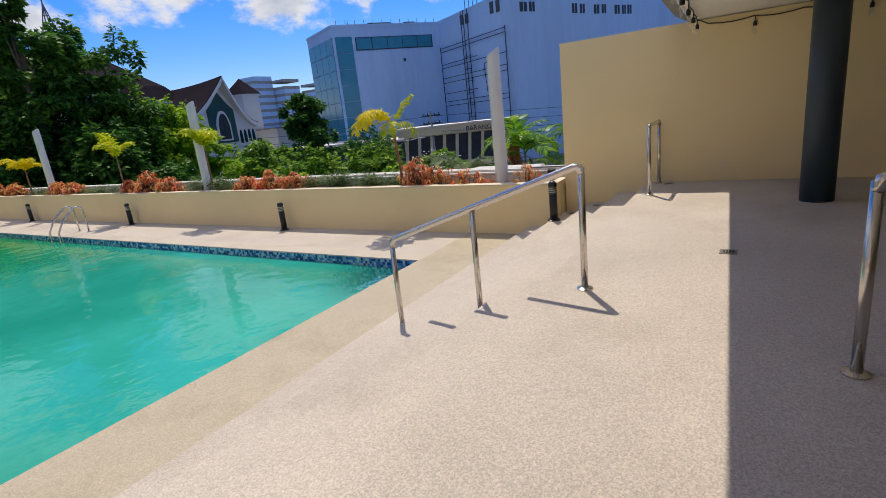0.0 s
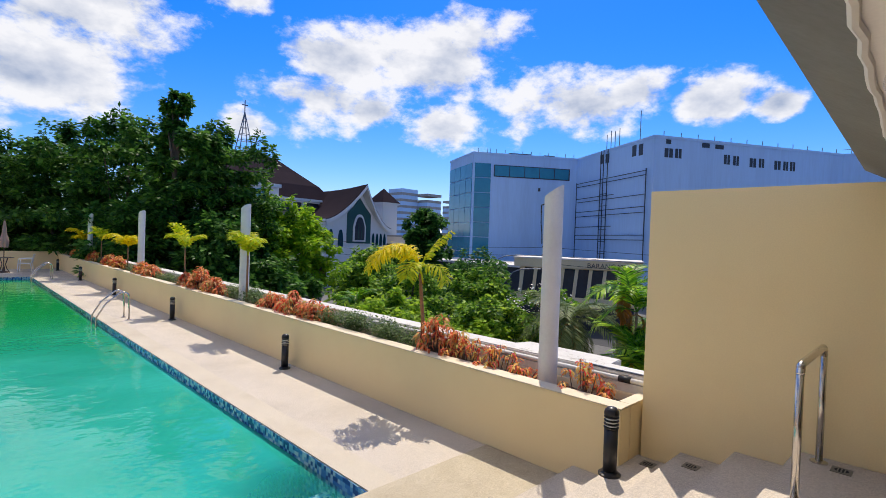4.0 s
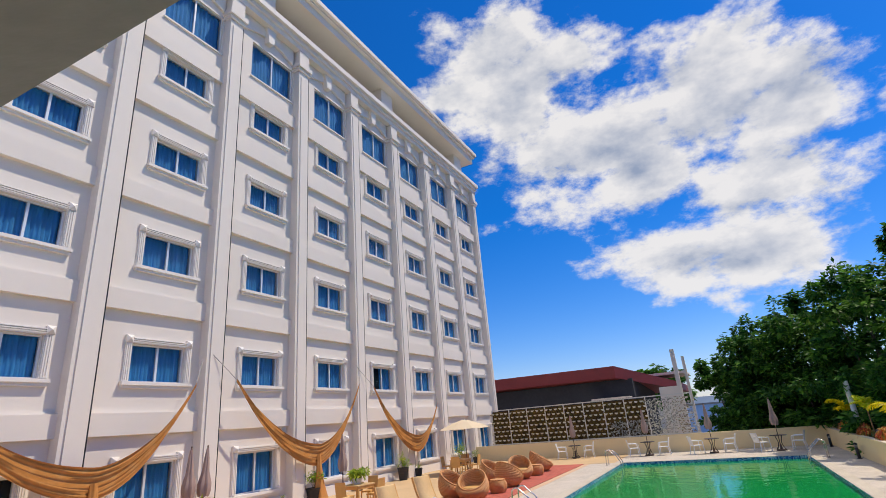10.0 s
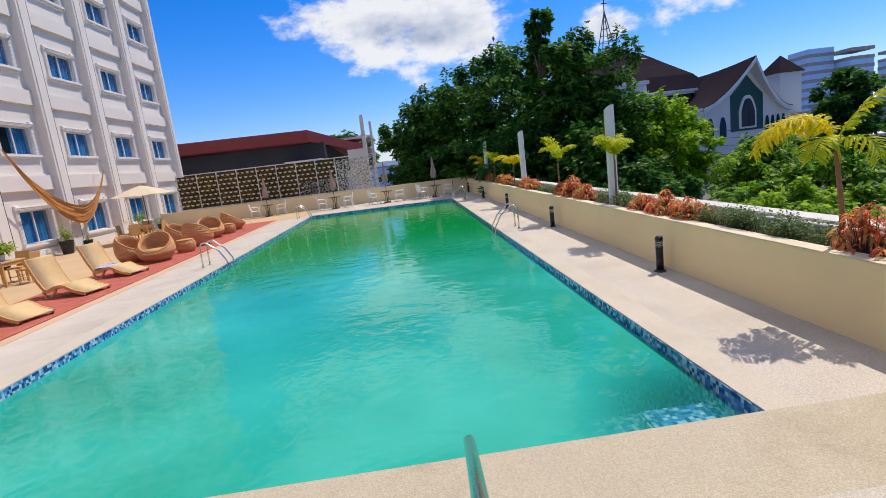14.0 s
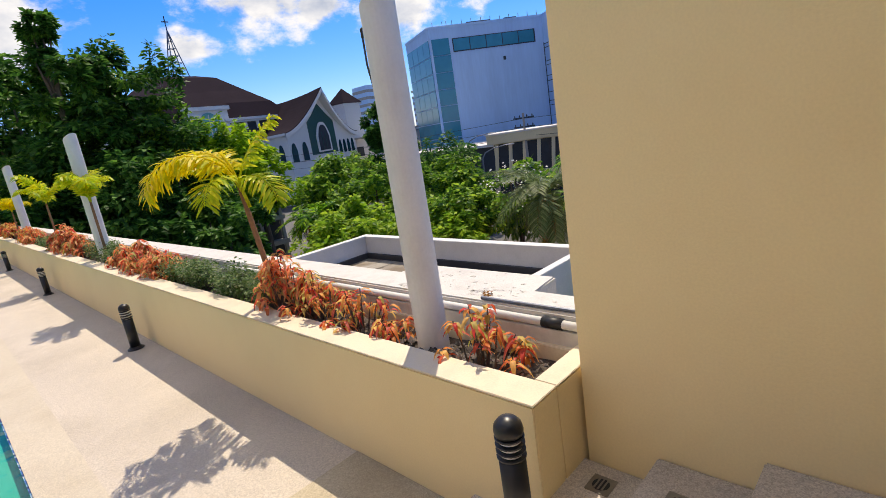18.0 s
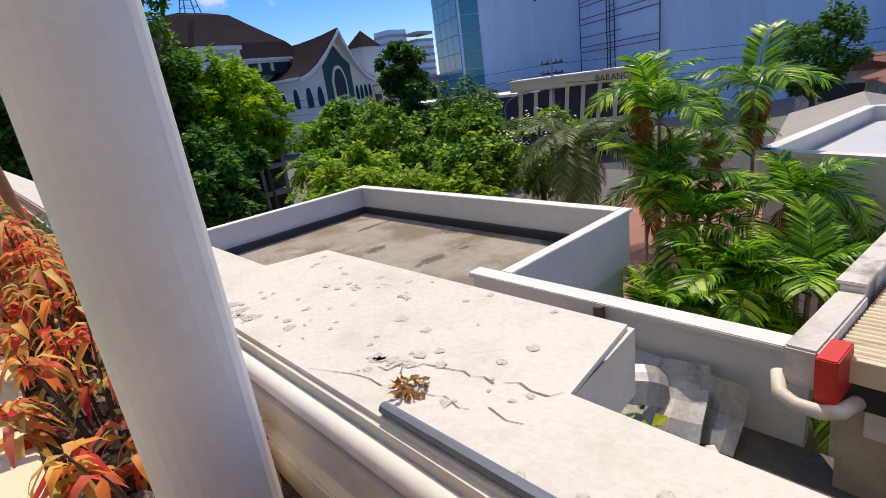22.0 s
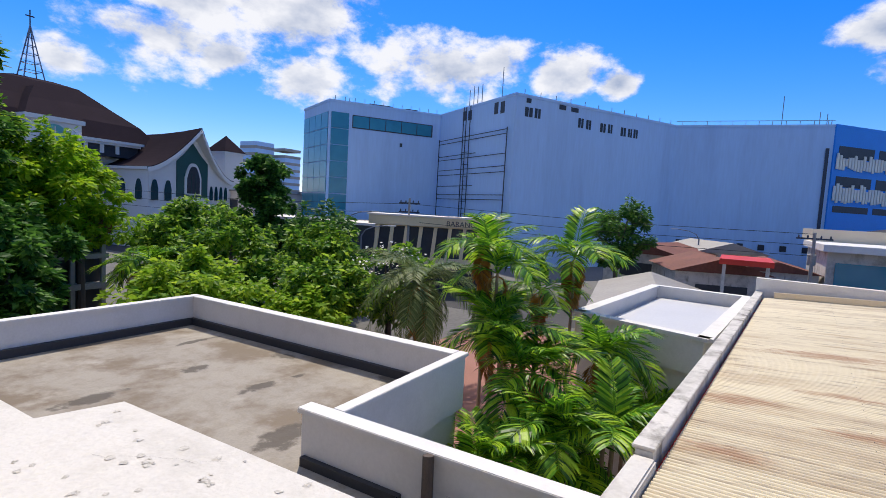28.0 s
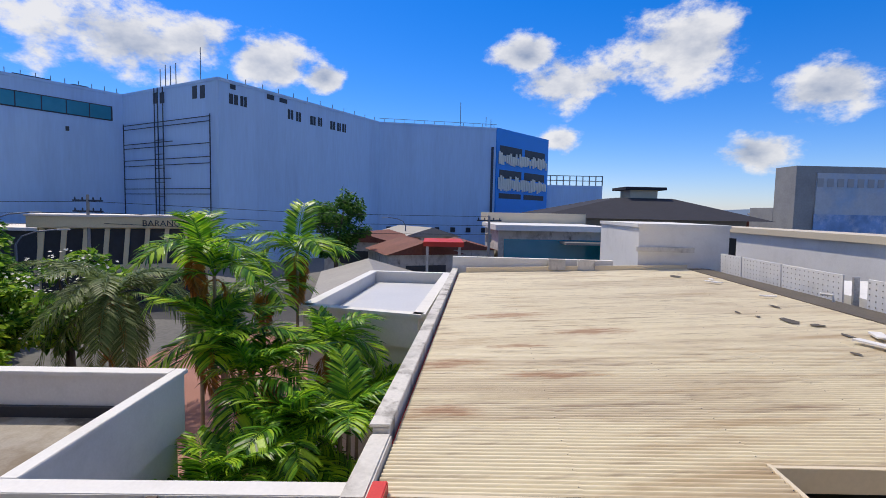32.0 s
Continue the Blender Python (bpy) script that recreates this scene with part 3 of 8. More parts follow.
pool = thing("swimming_pool", "rectangular pool of green-turquoise water with mosaic edge", "pool", kind="structure")
bm = bmesh.new()
for a in ((-POOL_W, -0.3, 0, 0), (-POOL_W, POOL_L, 0, POOL_L + 0.3), (-POOL_W - 0.3, -0.3, -POOL_W, POOL_L + 0.3), (0, -0.3, 0.3, POOL_L + 0.3)):
    box(a[0], a[1], -1.6, a[2], a[3], -0.101, bm=bm)
box(-POOL_W, 0, -1.7, 0, POOL_L, -1.6, bm=bm)
part("pool_lining", bm, M_mosaic, pool)
for i in range(3):
    part("pool_step", box(-1.5 + 0.4 * i, 0.002, -1.6, -0.002, 1.5 - 0.4 * i, -0.75 + 0.25 * i, 0.02), M_mosaic, pool)
    part("pool_step", box(-POOL_W + 0.002, 0.002, -1.6, -POOL_W + 1.5 - 0.4 * i, 1.5 - 0.4 * i, -0.75 + 0.25 * i, 0.02), M_mosaic, pool)
verts = [(-POOL_W + POOL_W * i / 8, POOL_L * j / 24, -0.13) for j in range(25) for i in range(9)]
faces = [(j * 9 + i, j * 9 + i + 1, j * 9 + i + 10, j * 9 + i + 9) for j in range(24) for i in range(8)]
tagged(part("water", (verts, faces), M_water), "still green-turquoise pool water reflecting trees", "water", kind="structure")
bm = slab_with_hole(-POOL_W - 0.02, -0.02, 0.02, POOL_L + 0.02, -POOL_W + 0.012, 0.012, -0.012, POOL_L - 0.012, -0.34, -0.012)
part("mosaic_band", bm, M_mosaic, pool, "blue mosaic waterline band")

# ---- planter along the pool ----
SOIL = 0.695
planter = thing("planter_wall", "long cream concrete planter wall beside the pool", "planter", kind="structure")
part("front_wall", box(1.6, -1.54, -0.4, 1.80, NORTH, 0.80, 0.006), M_cream, planter)
part("ledge", box(1.597, -1.543, 0.801, 1.803, NORTH, 0.812, 0.003), M_creamtop, planter, "sunlit cream ledge with dirt stains")
part("end_wall", box(1.803, -1.54, -0.4, 2.28, -1.42, 0.80, 0.006), M_cream, planter)
part("end_ledge", box(1.806, -1.543, 0.801, 2.28, -1.417, 0.812, 0.003), M_creamtop, planter)
part("back_wall", box(2.195, -1.415, -0.4, 2.24, NORTH, 0.79, 0.006), M_creamtop, planter, "thin weathered back wall")
bm = bmesh.new()
nx, ny = 7, 330
grid = [[bm.verts.new((1.8 + 0.394 * i / (nx - 1), -1.42 + (NORTH + 1.42) * j / (ny - 1), SOIL + 0.05 * noise.noise(Vector((i * 0.5, j * 0.31, 2))))) for i in range(nx)] for j in range(ny)]
for j in range(ny - 1):
    for i in range(nx - 1):
        bm.faces.new((grid[j][i], grid[j][i + 1], grid[j + 1][i + 1], grid[j + 1][i]))
part("soil", bm, M_soil, planter, "dark crumbly planting soil", smooth=True)
verts, faces = [], []
rng = random.Random(3)
for i in range(1500):
    y = rng.uniform(-1.3, 5.0)
    c = Vector((rng.uniform(1.83, 2.14), y, SOIL + 0.02))
    s = rng.uniform(0.008, 0.03)
    k = len(verts)
    for d in ((1, 0, 0), (-1, 0, 0), (0, 1, 0), (0, -1, 0), (0, 0, 0.8), (0, 0, -0.6)):
        verts.append(c + Vector(d) * s * rng.uniform(0.6, 1.3))
    for f in ((0, 2, 4), (2, 1, 4), (1, 3, 4), (3, 0, 4), (2, 0, 5), (1, 2, 5), (3, 1, 5), (0, 3, 5)):
        faces.append([k + q for q in f])
M_pebble = mat("grey_pebbles", (0.17, 0.14, 0.12), 0.85, var=0.2, island=0.6, bump=0.1)
tagged(part("planter_pebbles", (verts, faces), M_pebble), "loose grey pebbles and clods on the planter soil", "pebbles", kind="stuff")

# ---- end walls of the terrace ----
tagged(part("wall_east", box(2.0, -12, -0.4, 2.12, -1.56, 2.79, 0.004), M_cream), "plain cream-painted terrace wall in shade", "wall", kind="structure")
tagged(part("wall_south", box(-14, -12.2, -0.4, 2.22, -12.0, 2.79), M_cream), "plain cream terrace back wall", "wall", kind="structure")
tagged(part("wall_north", box(HX + 0.1, NORTH, -0.4, 2.24, NORTH + 0.2, 0.92, 0.006), M_cream), "low cream wall closing the pool deck", "wall", kind="structure")
tagged(part("wall_west", box(-14.2, -12, -0.4, -14.0, -4.6, 2.79), M_cream), "plain cream terrace side wall", "wall", kind="structure")

# ---- canopy over the terrace ----
M_fascia = mat("grey_canopy_edge", (0.17, 0.165, 0.155), 0.6, var=0.12, fine=30, bump=0.2, stain=(0.22, 0.22, 0.21), stain_amount=0.5, stain_scale=2)
EDGE = lambda x: -3.09 + 0.034 * (x - 2.0)
canopy = thing("ceiling", "white terrace canopy soffit with a grey weathered edge", "canopy", kind="structure")
part("soffit", prism([(-14.2, -12.2), (2.22, -12.2), (2.22, EDGE(2.22) - 0.20), (-14.2, EDGE(-14.2) - 0.20)], 2.80, 2.92), M_soffit, canopy)
bm = bmesh.new()
rows = [[bm.verts.new((x, EDGE(x) - d, z)) for d, z in ((0.199, 2.79), (0.0, 2.905), (0.0, 2.935), (0.199, 2.935))] for x in (-14.2, 2.22)]
for k in range(4):
    bm.faces.new((rows[0][k], rows[0][(k + 1) % 4], rows[1][(k + 1) % 4], rows[1][k]))
bm.faces.new(rows[0])
bm.faces.new(rows[1][::-1])
bmesh.ops.recalc_face_normals(bm, faces=bm.faces[:])
part("fascia", bm, M_fascia, canopy, "grey weathered sloping edge")
rngt = random.Random(4)
part("edge_trim", tube([(x, EDGE(x) - 0.205 + rngt.uniform(-0.006, 0.006), 2.792 + rngt.uniform(-0.004, 0.004)) for x in [-14.1 + 0.12 * k for k in range(134)]], 0.013, 6), M_trim, canopy, "ragged white sealant trim")
part("soffit_patch", tube([(1.3, -4.1, 2.799), (0.3, -4.35, 2.799), (-0.6, -4.55, 2.799), (-1.6, -4.6, 2.799), (-3.2, -4.9, 2.799)], 0.006, 5), M_trim, canopy, "white filled crack")
lamp = thing("ceiling_light", "round recessed white ceiling light fitting", "light", pose(-0.2, -4.3, 2.795))
part("trim_ring", lathe([(0.09, 0), (0.11, -0.006), (0.11, 0.0)], 24), M_trim, lamp)
part("diffuser", lathe([(0.085, -0.002), (0.07, -0.004)], 24), M_soffit, lamp)

col = thing("column", "round dark blue-grey steel column on the terrace", "column", kind="structure")
part("shaft", lathe([(0.15, TERRACE), (0.15, 2.79)], 32, at=(0.60, -4.62, 0)), M_darksteel, col, smooth=True)

# string lights
M_bulb = glass_mat("clear_bulb_glass", (0.95, 0.93, 0.88), 0.12)
lights = thing("string_lights", "black festoon cable with clear bulbs under the canopy edge", "string lights")
pts = []
bulb_mesh = None
xs = [1.75 - 0.78 * i for i in range(12)]
for i, x in enumerate(xs):
    pts.append((x, EDGE(x) - 0.29, 2.775))
    if i < len(xs) - 1:
        for q in (0.3, 0.55, 0.8):
            xx = x - 0.78 * q
            pts.append((xx, EDGE(xx) - 0.29 + 0.012 * math.sin(9 * q + i), 2.782 - 0.02 * math.sin(math.pi * q)))
part("cable", tube(pts, 0.008, 6), M_cable, lights)
wall_pts = [(1.985, EDGE(2) - 0.4 - 0.5 * q, 2.735 - 0.025 * math.sin(math.pi * (q % 1.0)) ) for q in [0.25 * k for k in range(0, 26)]]
part("cable", tube([pts[0]] + wall_pts, 0.007, 6), M_cable, lights)
spots = [(x, EDGE(x) - 0.29, 2.775) for x in xs] + [(1.97, -4.0, 2.73), (1.97, -5.1, 2.73)]
for i, p in enumerate(spots):
    if bulb_mesh is None:
        sock = part("socket", lathe([(0.006, 0), (0.006, -0.05), (0.014, -0.056), (0.021, -0.07), (0.023, -0.105), (0.019, -0.112)], 14), M_cable, lights)
        bulb = part("bulb", lathe([(0.015, -0.112), (0.021, -0.13), (0.028, -0.15), (0.03, -0.165), (0.024, -0.186), (0.012, -0.2), (0.003, -0.204)], 20), M_bulb, sock, "clear glass bulb", smooth=True)
        sock.location = p
        bulb_mesh = (sock, bulb)
    else:
        s = again(bulb_mesh[0], "socket", Matrix.Translation(p), lights)
        again(bulb_mesh[1], "bulb", Matrix.Identity(4), s)

# ---- handrails ----
def handrail(feet, rises, name="handrail", label="stainless steel handrail on the steps", height=0.85):
    """Posts with flanges and one bent top rail."""
    rail = thing(name, label, "handrail", group="stair handrails")
    for f in feet:
        part("post", tube([f, (f[0], f[1], f[2] + height - 0.02)], 0.023, 12), M_steel, rail, smooth=True)
        part("flange", lathe([(0.055, 0), (0.055, 0.008), (0.03, 0.018)], 16, at=f), M_steel, rail)
    a, b = Vector(feet[0]), Vector(feet[-1])
    up = Vector((0, 0, height))
    d = (b - a).normalized()
    pts = [a + up * 0.93, a + up * 0.985 + d * 0.012, a + up + d * 0.05, b + up - d * 0.05, b + up * 0.985 - d * 0.012, b + up * 0.93]
    part("top_rail", tube(pts, 0.025, 12), M_steel, rail, smooth=True)
    return rail


handrail([(-2.38, -1.42, RISE), (-2.41, -2.24, 3 * RISE), (-2.46, -3.09, TERRACE)], 3)
handrail([(0.99, -2.95, TERRACE), (1.86, -2.94, TERRACE)], 2, label="short stainless steel handrail by the wall")
handrail([(-3.2, -4.45, TERRACE), (-3.2, -5.6, TERRACE)], 2, label="stainless steel handrail under the canopy")

# ---- drains ----
M_drain = mat("dull_steel_drain", (0.25, 0.23, 0.2), 0.5, 0.7, var=0.2, bump=0.1)
for i, (x, y, z) in enumerate([(0.71, -0.80, 0.0), (1.80, -3.08, TERRACE), (1.75, -2.1, 3 * RISE), (1.85, -1.7, 2 * RISE), (-1.43, -3.91, TERRACE), (-8.7, 1.2, 0.0)]):
    d = thing("floor_drain", "small round steel drain set in the deck", "drain", pose(x, y, z + 0.001), "deck drains")
    part("rim", box(-0.06, -0.06, 0, 0.06, 0.06, 0.005, 0.001), M_drain, d)
    part("grate", lathe([(0.042, 0.0055), (0.036, 0.0065)], 16), M_dark, d)
    for q in (-0.02, 0.0, 0.02):
        part("bar", box(-0.038, q - 0.004, 0.006, 0.038, q + 0.004, 0.0085), M_drain, d)

# ---- bollard lights ----
M_black = mat("black_bollard_paint", (0.012, 0.012, 0.014), 0.35, var=0.15, bump=0.05)
M_lens = mat("white_bollard_lens", (0.7, 0.7, 0.68), 0.4, var=0.05, bump=0)
first = None
for i, (y, z) in enumerate([(-1.56, 2 * RISE), (4.29, 0), (10.25, 0), (16.4, 0), (22.5, 0), (28.6, 0)]):
    if first is None:
        first = thing("bollard_light", "black bollard light with white louvred lens beside the planter", "bollard light", group="planter bollards")
        part("base", lathe([(0.095, 0), (0.095, 0.012), (0.075, 0.02), (0.066, 0.035)], 20), M_black, first)
        part("shaft", lathe([(0.058, 0.03), (0.058, 0.40)], 20), M_black, first, smooth=True)
        part("lens", lathe([(0.05, 0.40), (0.05, 0.52)], 20), M_lens, first, "white lens", smooth=True)
        for q in range(4):
            part("louvre", lathe([(0.05, 0.415 + 0.03 * q), (0.064, 0.408 + 0.03 * q), (0.064, 0.414 + 0.03 * q), (0.05, 0.421 + 0.03 * q)], 20), M_black, first)
        part("cap", lathe([(0.062, 0.515), (0.064, 0.535), (0.058, 0.56), (0.04, 0.58), (0.01, 0.59)], 20), M_black, first, smooth=True)
        first.matrix_basis = pose(1.39, y, z)
    else:
        copy_thing(first, pose(1.39, y, z))

# ---- white posts in the planter ----
M_post = mat("white_post_paint", (0.76, 0.73, 0.69), 0.55, var=0.05, fine=50, bump=0.08, stain=(0.55, 0.52, 0.47), stain_amount=0.3, stain_scale=2.5)
for i, y in enumerate((-0.465, 7.50, 15.85, 24.4)):
    p = thing("white_post", "white round steel post with a slanted top in the planter", "post", pose(2.05 if i == 0 else 2.03, y, SOIL - 0.05), "planter posts")
    bm = lathe([(0.105, 0), (0.105, 0.5), (0.104, 1.0), (0.104, 1.6), (0.104, 2.2)], 28)
    for v in bm.verts:
        if v.co.z > 2.1:
            v.co.z += v.co.y * -0.62 + v.co.x * 0.25
    part("shaft", bm, M_post, p, smooth=False)
    bm = tube([(-0.02, 0.105, 2.06), (-0.02, 0.15, 2.05), (-0.02, 0.15, 2.0)], 0.008, 6)
    part("hook", bm, M_cable, p, "black steel hook")
    part("cord", tube([(-0.02, 0.15, 2.01), (-0.03, 0.14, 1.85), (-0.02, 0.13, 1.72), (0.0, 0.14, 1.62)], 0.006, 5), M_cable, p, "hanging black cord")


# ---- patio and mat ----
M_patio = mat("tan_patio_concrete", (0.58, 0.40, 0.22), 0.8, var=0.08, big=0.5, fine=80, bump=0.15, stain=(0.42, 0.29, 0.17), stain_amount=0.3, stain_scale=0.6)
M_strip = mat("orange_deck_strip", (0.62, 0.40, 0.25), 0.75, var=0.1, fine=80, bump=0.1)
M_red = mat("red_rubber_tile", (0.50, 0.115, 0.075), 0.8, var=0.12, big=1.2, fine=150, bump=0.3, objects=0.10, stain=(0.38, 0.10, 0.075), stain_amount=0.4, stain_scale=0.8)
M_redstuff = mat("red_rubber_tiles", (0.50, 0.115, 0.075), 0.8, var=0.12, big=1.2, fine=150, bump=0.3, island=0.10, stain=(0.38, 0.10, 0.075), stain_amount=0.4, stain_scale=0.8)
tagged(part("floor_patio", box(HX + 0.09, -1.07, 0.001, -12.26, NORTH, 0.006), M_patio), "tan painted concrete patio along the hotel", "floor", kind="structure")
tagged(part("floor_patio_north", box(-12.255, 25.05, 0.001, -8.3, NORTH, 0.006), M_patio), "tan painted concrete at the pool's far end", "floor", kind="structure")
tagged(part("trim_strip", box(-9.84, -1.07, 0.001, -9.55, 25.0, 0.007), M_strip), "orange-tan strip edging the red mat", "trim", kind="structure")
M_matbase = mat("dark_red_underlay", (0.20, 0.045, 0.035), 0.9, var=0.1, bump=0.1)
red_mat = thing("floor_mat", "long brick-red rubber tile mat under the loungers", "mat", kind="structure")
part("underlay", box(-12.25, -1.06, 0.001, -9.85, 25.0, 0.012), M_matbase, red_mat)

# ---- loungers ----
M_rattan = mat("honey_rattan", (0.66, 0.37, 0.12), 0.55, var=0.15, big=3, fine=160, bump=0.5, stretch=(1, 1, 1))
# paler copy of the rattan, with sunlight put into the colour of upper faces
M_rattan_sunlit = mat("sunlit_honey_wicker", (0.70, 0.47, 0.22), 0.6, var=0.12, big=3, fine=170, bump=0.5)


def ribbon(profile, thick, y0, y1, bm=None):
    """A bent board along an x-z profile."""
    own = bm or bmesh.new()
    rings = []
    for i, (x, z) in enumerate(profile):
        a, b = profile[max(i - 1, 0)], profile[min(i + 1, len(profile) - 1)]
        dx, dz = b[0] - a[0], b[1] - a[1]
        s = math.hypot(dx, dz)
        nx, nz = dz / s * thick, -dx / s * thick
        rings.append([own.verts.new(p) for p in ((x, y0, z), (x, y1, z), (x + nx, y1, z + nz), (x + nx, y0, z + nz))])
    for a, b in zip(rings, rings[1:]):
        for k in range(4):
            own.faces.new((a[k], a[(k + 1) % 4], b[(k + 1) % 4], b[k]))
    own.faces.new(rings[0])
    own.faces.new(rings[-1][::-1])
    bmesh.ops.recalc_face_normals(own, faces=own.faces[:])
    return own


def curve_points(keys, n):
    """A smooth curve through x-z keys."""
    out = []
    for i in range(len(keys) - 1):
        p0, p1, p2, p3 = (Vector(keys[min(max(i + j, 0), len(keys) - 1)]) for j in (-1, 0, 1, 2))
        for k in range(n):
            t = k / n
            out.append(tuple(0.5 * ((2 * p1) + (p2 - p0) * t + (2 * p0 - 5 * p1 + 4 * p2 - p3) * t * t + (3 * p1 - p0 - 3 * p2 + p3) * t ** 3)))
    out.append(tuple(keys[-1]))
    return out


PROFILE = curve_points([(0.0, 0.085), (-0.30, 0.17), (-0.56, 0.30), (-0.82, 0.29), (-1.05, 0.22), (-1.20, 0.42), (-1.33, 0.70), (-1.44, 1.0)], 6)
lounger = thing("sun_lounger", "honey-coloured woven wave sun lounger on the red mat", "sun lounger", group="poolside loungers")
part("woven_surface", ribbon(PROFILE, -0.03, -0.355, 0.355), M_rattan_sunlit, lounger, smooth=True)
for s in (-1, 1):
    part("side_frame", ribbon([(x, z + 0.008) for x, z in PROFILE], -0.075, 0.372 * s - 0.016, 0.372 * s + 0.016), M_rattan, lounger)
    part("leg_brace", ribbon([(-0.84, 0.22), (-0.98, 0.03), (-1.10, 0.02), (-1.16, 0.20)], -0.05, 0.345 * s - 0.02, 0.345 * s + 0.02), M_rattan, lounger)
    for x in (-0.03, -1.04):
        part("foot", box(x - 0.03, 0.33 * s - 0.02, 0.0, x + 0.03, 0.33 * s + 0.02, 0.03), M_dark, lounger)
for i in range(9):
    x, z = PROFILE[4 + i * 4]
    part("slat", tube([(x, -0.35, z - 0.045), (x, 0.35, z - 0.045)], 0.012, 6), M_rattan, lounger)
lounger.matrix_basis = pose(-10.0, 2.5, 0.022, 0, 0, -16)
for x, y, a in ((-10.07, 4.88, -16), (-10.14, 6.92, -15), (-10.28, 9.22, -13), (-10.43, 11.5, -12)):
    copy_thing(lounger, pose(x, y, 0.022, 0, 0, a))
M_towel = mat("blue_white_towel", (0.45, 0.47, 0.60), 0.95, var=0.5, big=14, fine=30, bump=0.5, stain=(0.03, 0.06, 0.35), stain_amount=1.0, stain_scale=9)
bm = bmesh.new()
gr = [[bm.verts.new((-0.30 + 0.09 * i + 0.02 * math.sin(j), -0.30 + 0.085 * j, 0.03 + 0.09 * abs(noise.noise(Vector((i * 0.45, j * 0.5, 3)))))) for j in range(8)] for i in range(7)]
for i in range(6):
    for j in range(7):
        bm.faces.new((gr[i][j], gr[i + 1][j], gr[i + 1][j + 1], gr[i][j + 1]))
o = tagged(part("towel", bm, M_towel, smooth=True), "crumpled blue and white patterned towel on a lounger", "towel")
o.matrix_basis = pose(-11.28, 11.66, 0.275, 0, 4, 0)

# ---- dining sets ----
def dining_chair():
    c = thing("dining_chair", "honey-brown woven rattan dining chair on the patio", "chair", group="patio dining chairs")
    part("seat", box(-0.23, -0.23, 0.40, 0.23, 0.23, 0.46, 0.015), M_rattan, c)
    bm = box(-0.23, -0.04, 0.40, 0.23, 0.0, 0.92, 0.012)
    bm.transform(Matrix.Translation((0, -0.19, 0)) @ Matrix.Shear("XZ", 4, (0, 0)) if False else Matrix.Translation((0, -0.19, 0)))
    for v in bm.verts:
        v.co.y -= max(v.co.z - 0.45, 0) * 0.16
    part("backrest", bm, M_rattan, c)
    for x in (-0.2, 0.2):
        for y in (-0.2, 0.2):
            part("leg", tube([(x, y, 0), (x * 0.98, y * 0.98, 0.41)], [0.016, 0.024], 8), M_rattan, c)
    for y in (-0.2, 0.2):
        part("stretcher", tube([(-0.2, y, 0.16), (0.2, y, 0.16)], 0.012, 6), M_rattan, c)
    return c


def dining_table():
    t = thing("dining_table", "square honey-brown rattan table on the patio", "table", group="patio tables")
    part("tabletop", box(-0.45, -0.45, 0.70, 0.45, 0.45, 0.745, 0.01), M_rattan_sunlit, t)
    part("apron", box(-0.42, -0.42, 0.60, 0.42, 0.42, 0.699, 0.005), M_rattan, t)
    for x in (-0.4, 0.4):
        for y in (-0.4, 0.4):
            part("leg", box(x - 0.03, y - 0.03, 0, x + 0.03, y + 0.03, 0.60, 0.006), M_rattan, t)
    return t


SETS = [(-14.1, 5.65, 8, 4), (-15.0, 12.6, -5, 3), (-15.7, 22.4, 4, 4)]
chair0, table0 = None, None
for x, y, a, nchairs in SETS:
    m = pose(x, y, 0.007, 0, 0, a)
    if table0 is None:
        table0 = dining_table()
        table0.matrix_basis = m
        chair0 = dining_chair()
        chair0.matrix_basis = m @ pose(0, -0.72, 0)
        rest = (90, 180, 270)
    else:
        copy_thing(table0, m)
        rest = (0, 90, 180, 270)[:nchairs]
    for r in rest:
        copy_thing(chair0, m @ pose(0, 0, 0, 0, 0, r + 4) @ pose(0.05, -0.74, 0))

# ---- basket chairs ----
M_basket = mat("brown_wicker", (0.58, 0.27, 0.095), 0.6, var=0.2, big=3, fine=140, bump=0.6, stain=(0.44, 0.19, 0.06), stain_amount=0.4, stain_scale=3)


def woven(profile, seg, tilt=0.0, lift=0.0):
    """A basket body whose rows stand proud one by one."""
    rows = curve_points(profile, 9)
    body = []
    for i, (r, z) in enumerate(rows):
        body.append((max(r + (0.007 if i % 2 else -0.004), 0.01), z))
    bm = lathe(body, seg)
    top = max(z for _, z in profile)
    for v in bm.verts:
        h = v.co.z / top
        v.co.z += lift * h * h * (v.co.x / 0.5) * 1.0
        v.co.x += tilt * h
    bmesh.ops.recalc_face_normals(bm, faces=bm.faces[:])
    return bm


basket = thing("basket_chair", "round brown wicker basket chair with a hollow seat", "chair", group="wicker basket chairs")
part("shell", woven([(0.30, 0.0), (0.46, 0.16), (0.53, 0.34), (0.50, 0.52), (0.44, 0.60), (0.40, 0.58), (0.42, 0.44), (0.36, 0.32), (0.02, 0.29)], 32, -0.06, 0.30), M_basket, basket)
part("rim", tube([(0.44 * math.cos(a) - 0.06, 0.44 * math.sin(a), 0.60 + 0.265 * math.cos(a)) for a in [2 * math.pi * i / 28 for i in range(29)]], 0.028, 8), M_basket, basket, smooth=True)
part("cushion", lathe([(0.30, 0.30), (0.34, 0.34), (0.30, 0.39), (0.05, 0.40)], 24, at=(-0.02, 0, 0)), M_rattan, basket, "tan round seat cushion", smooth=True)
basket.matrix_basis = pose(-12.0, 14.3, 0.008, 0, 0, 170)
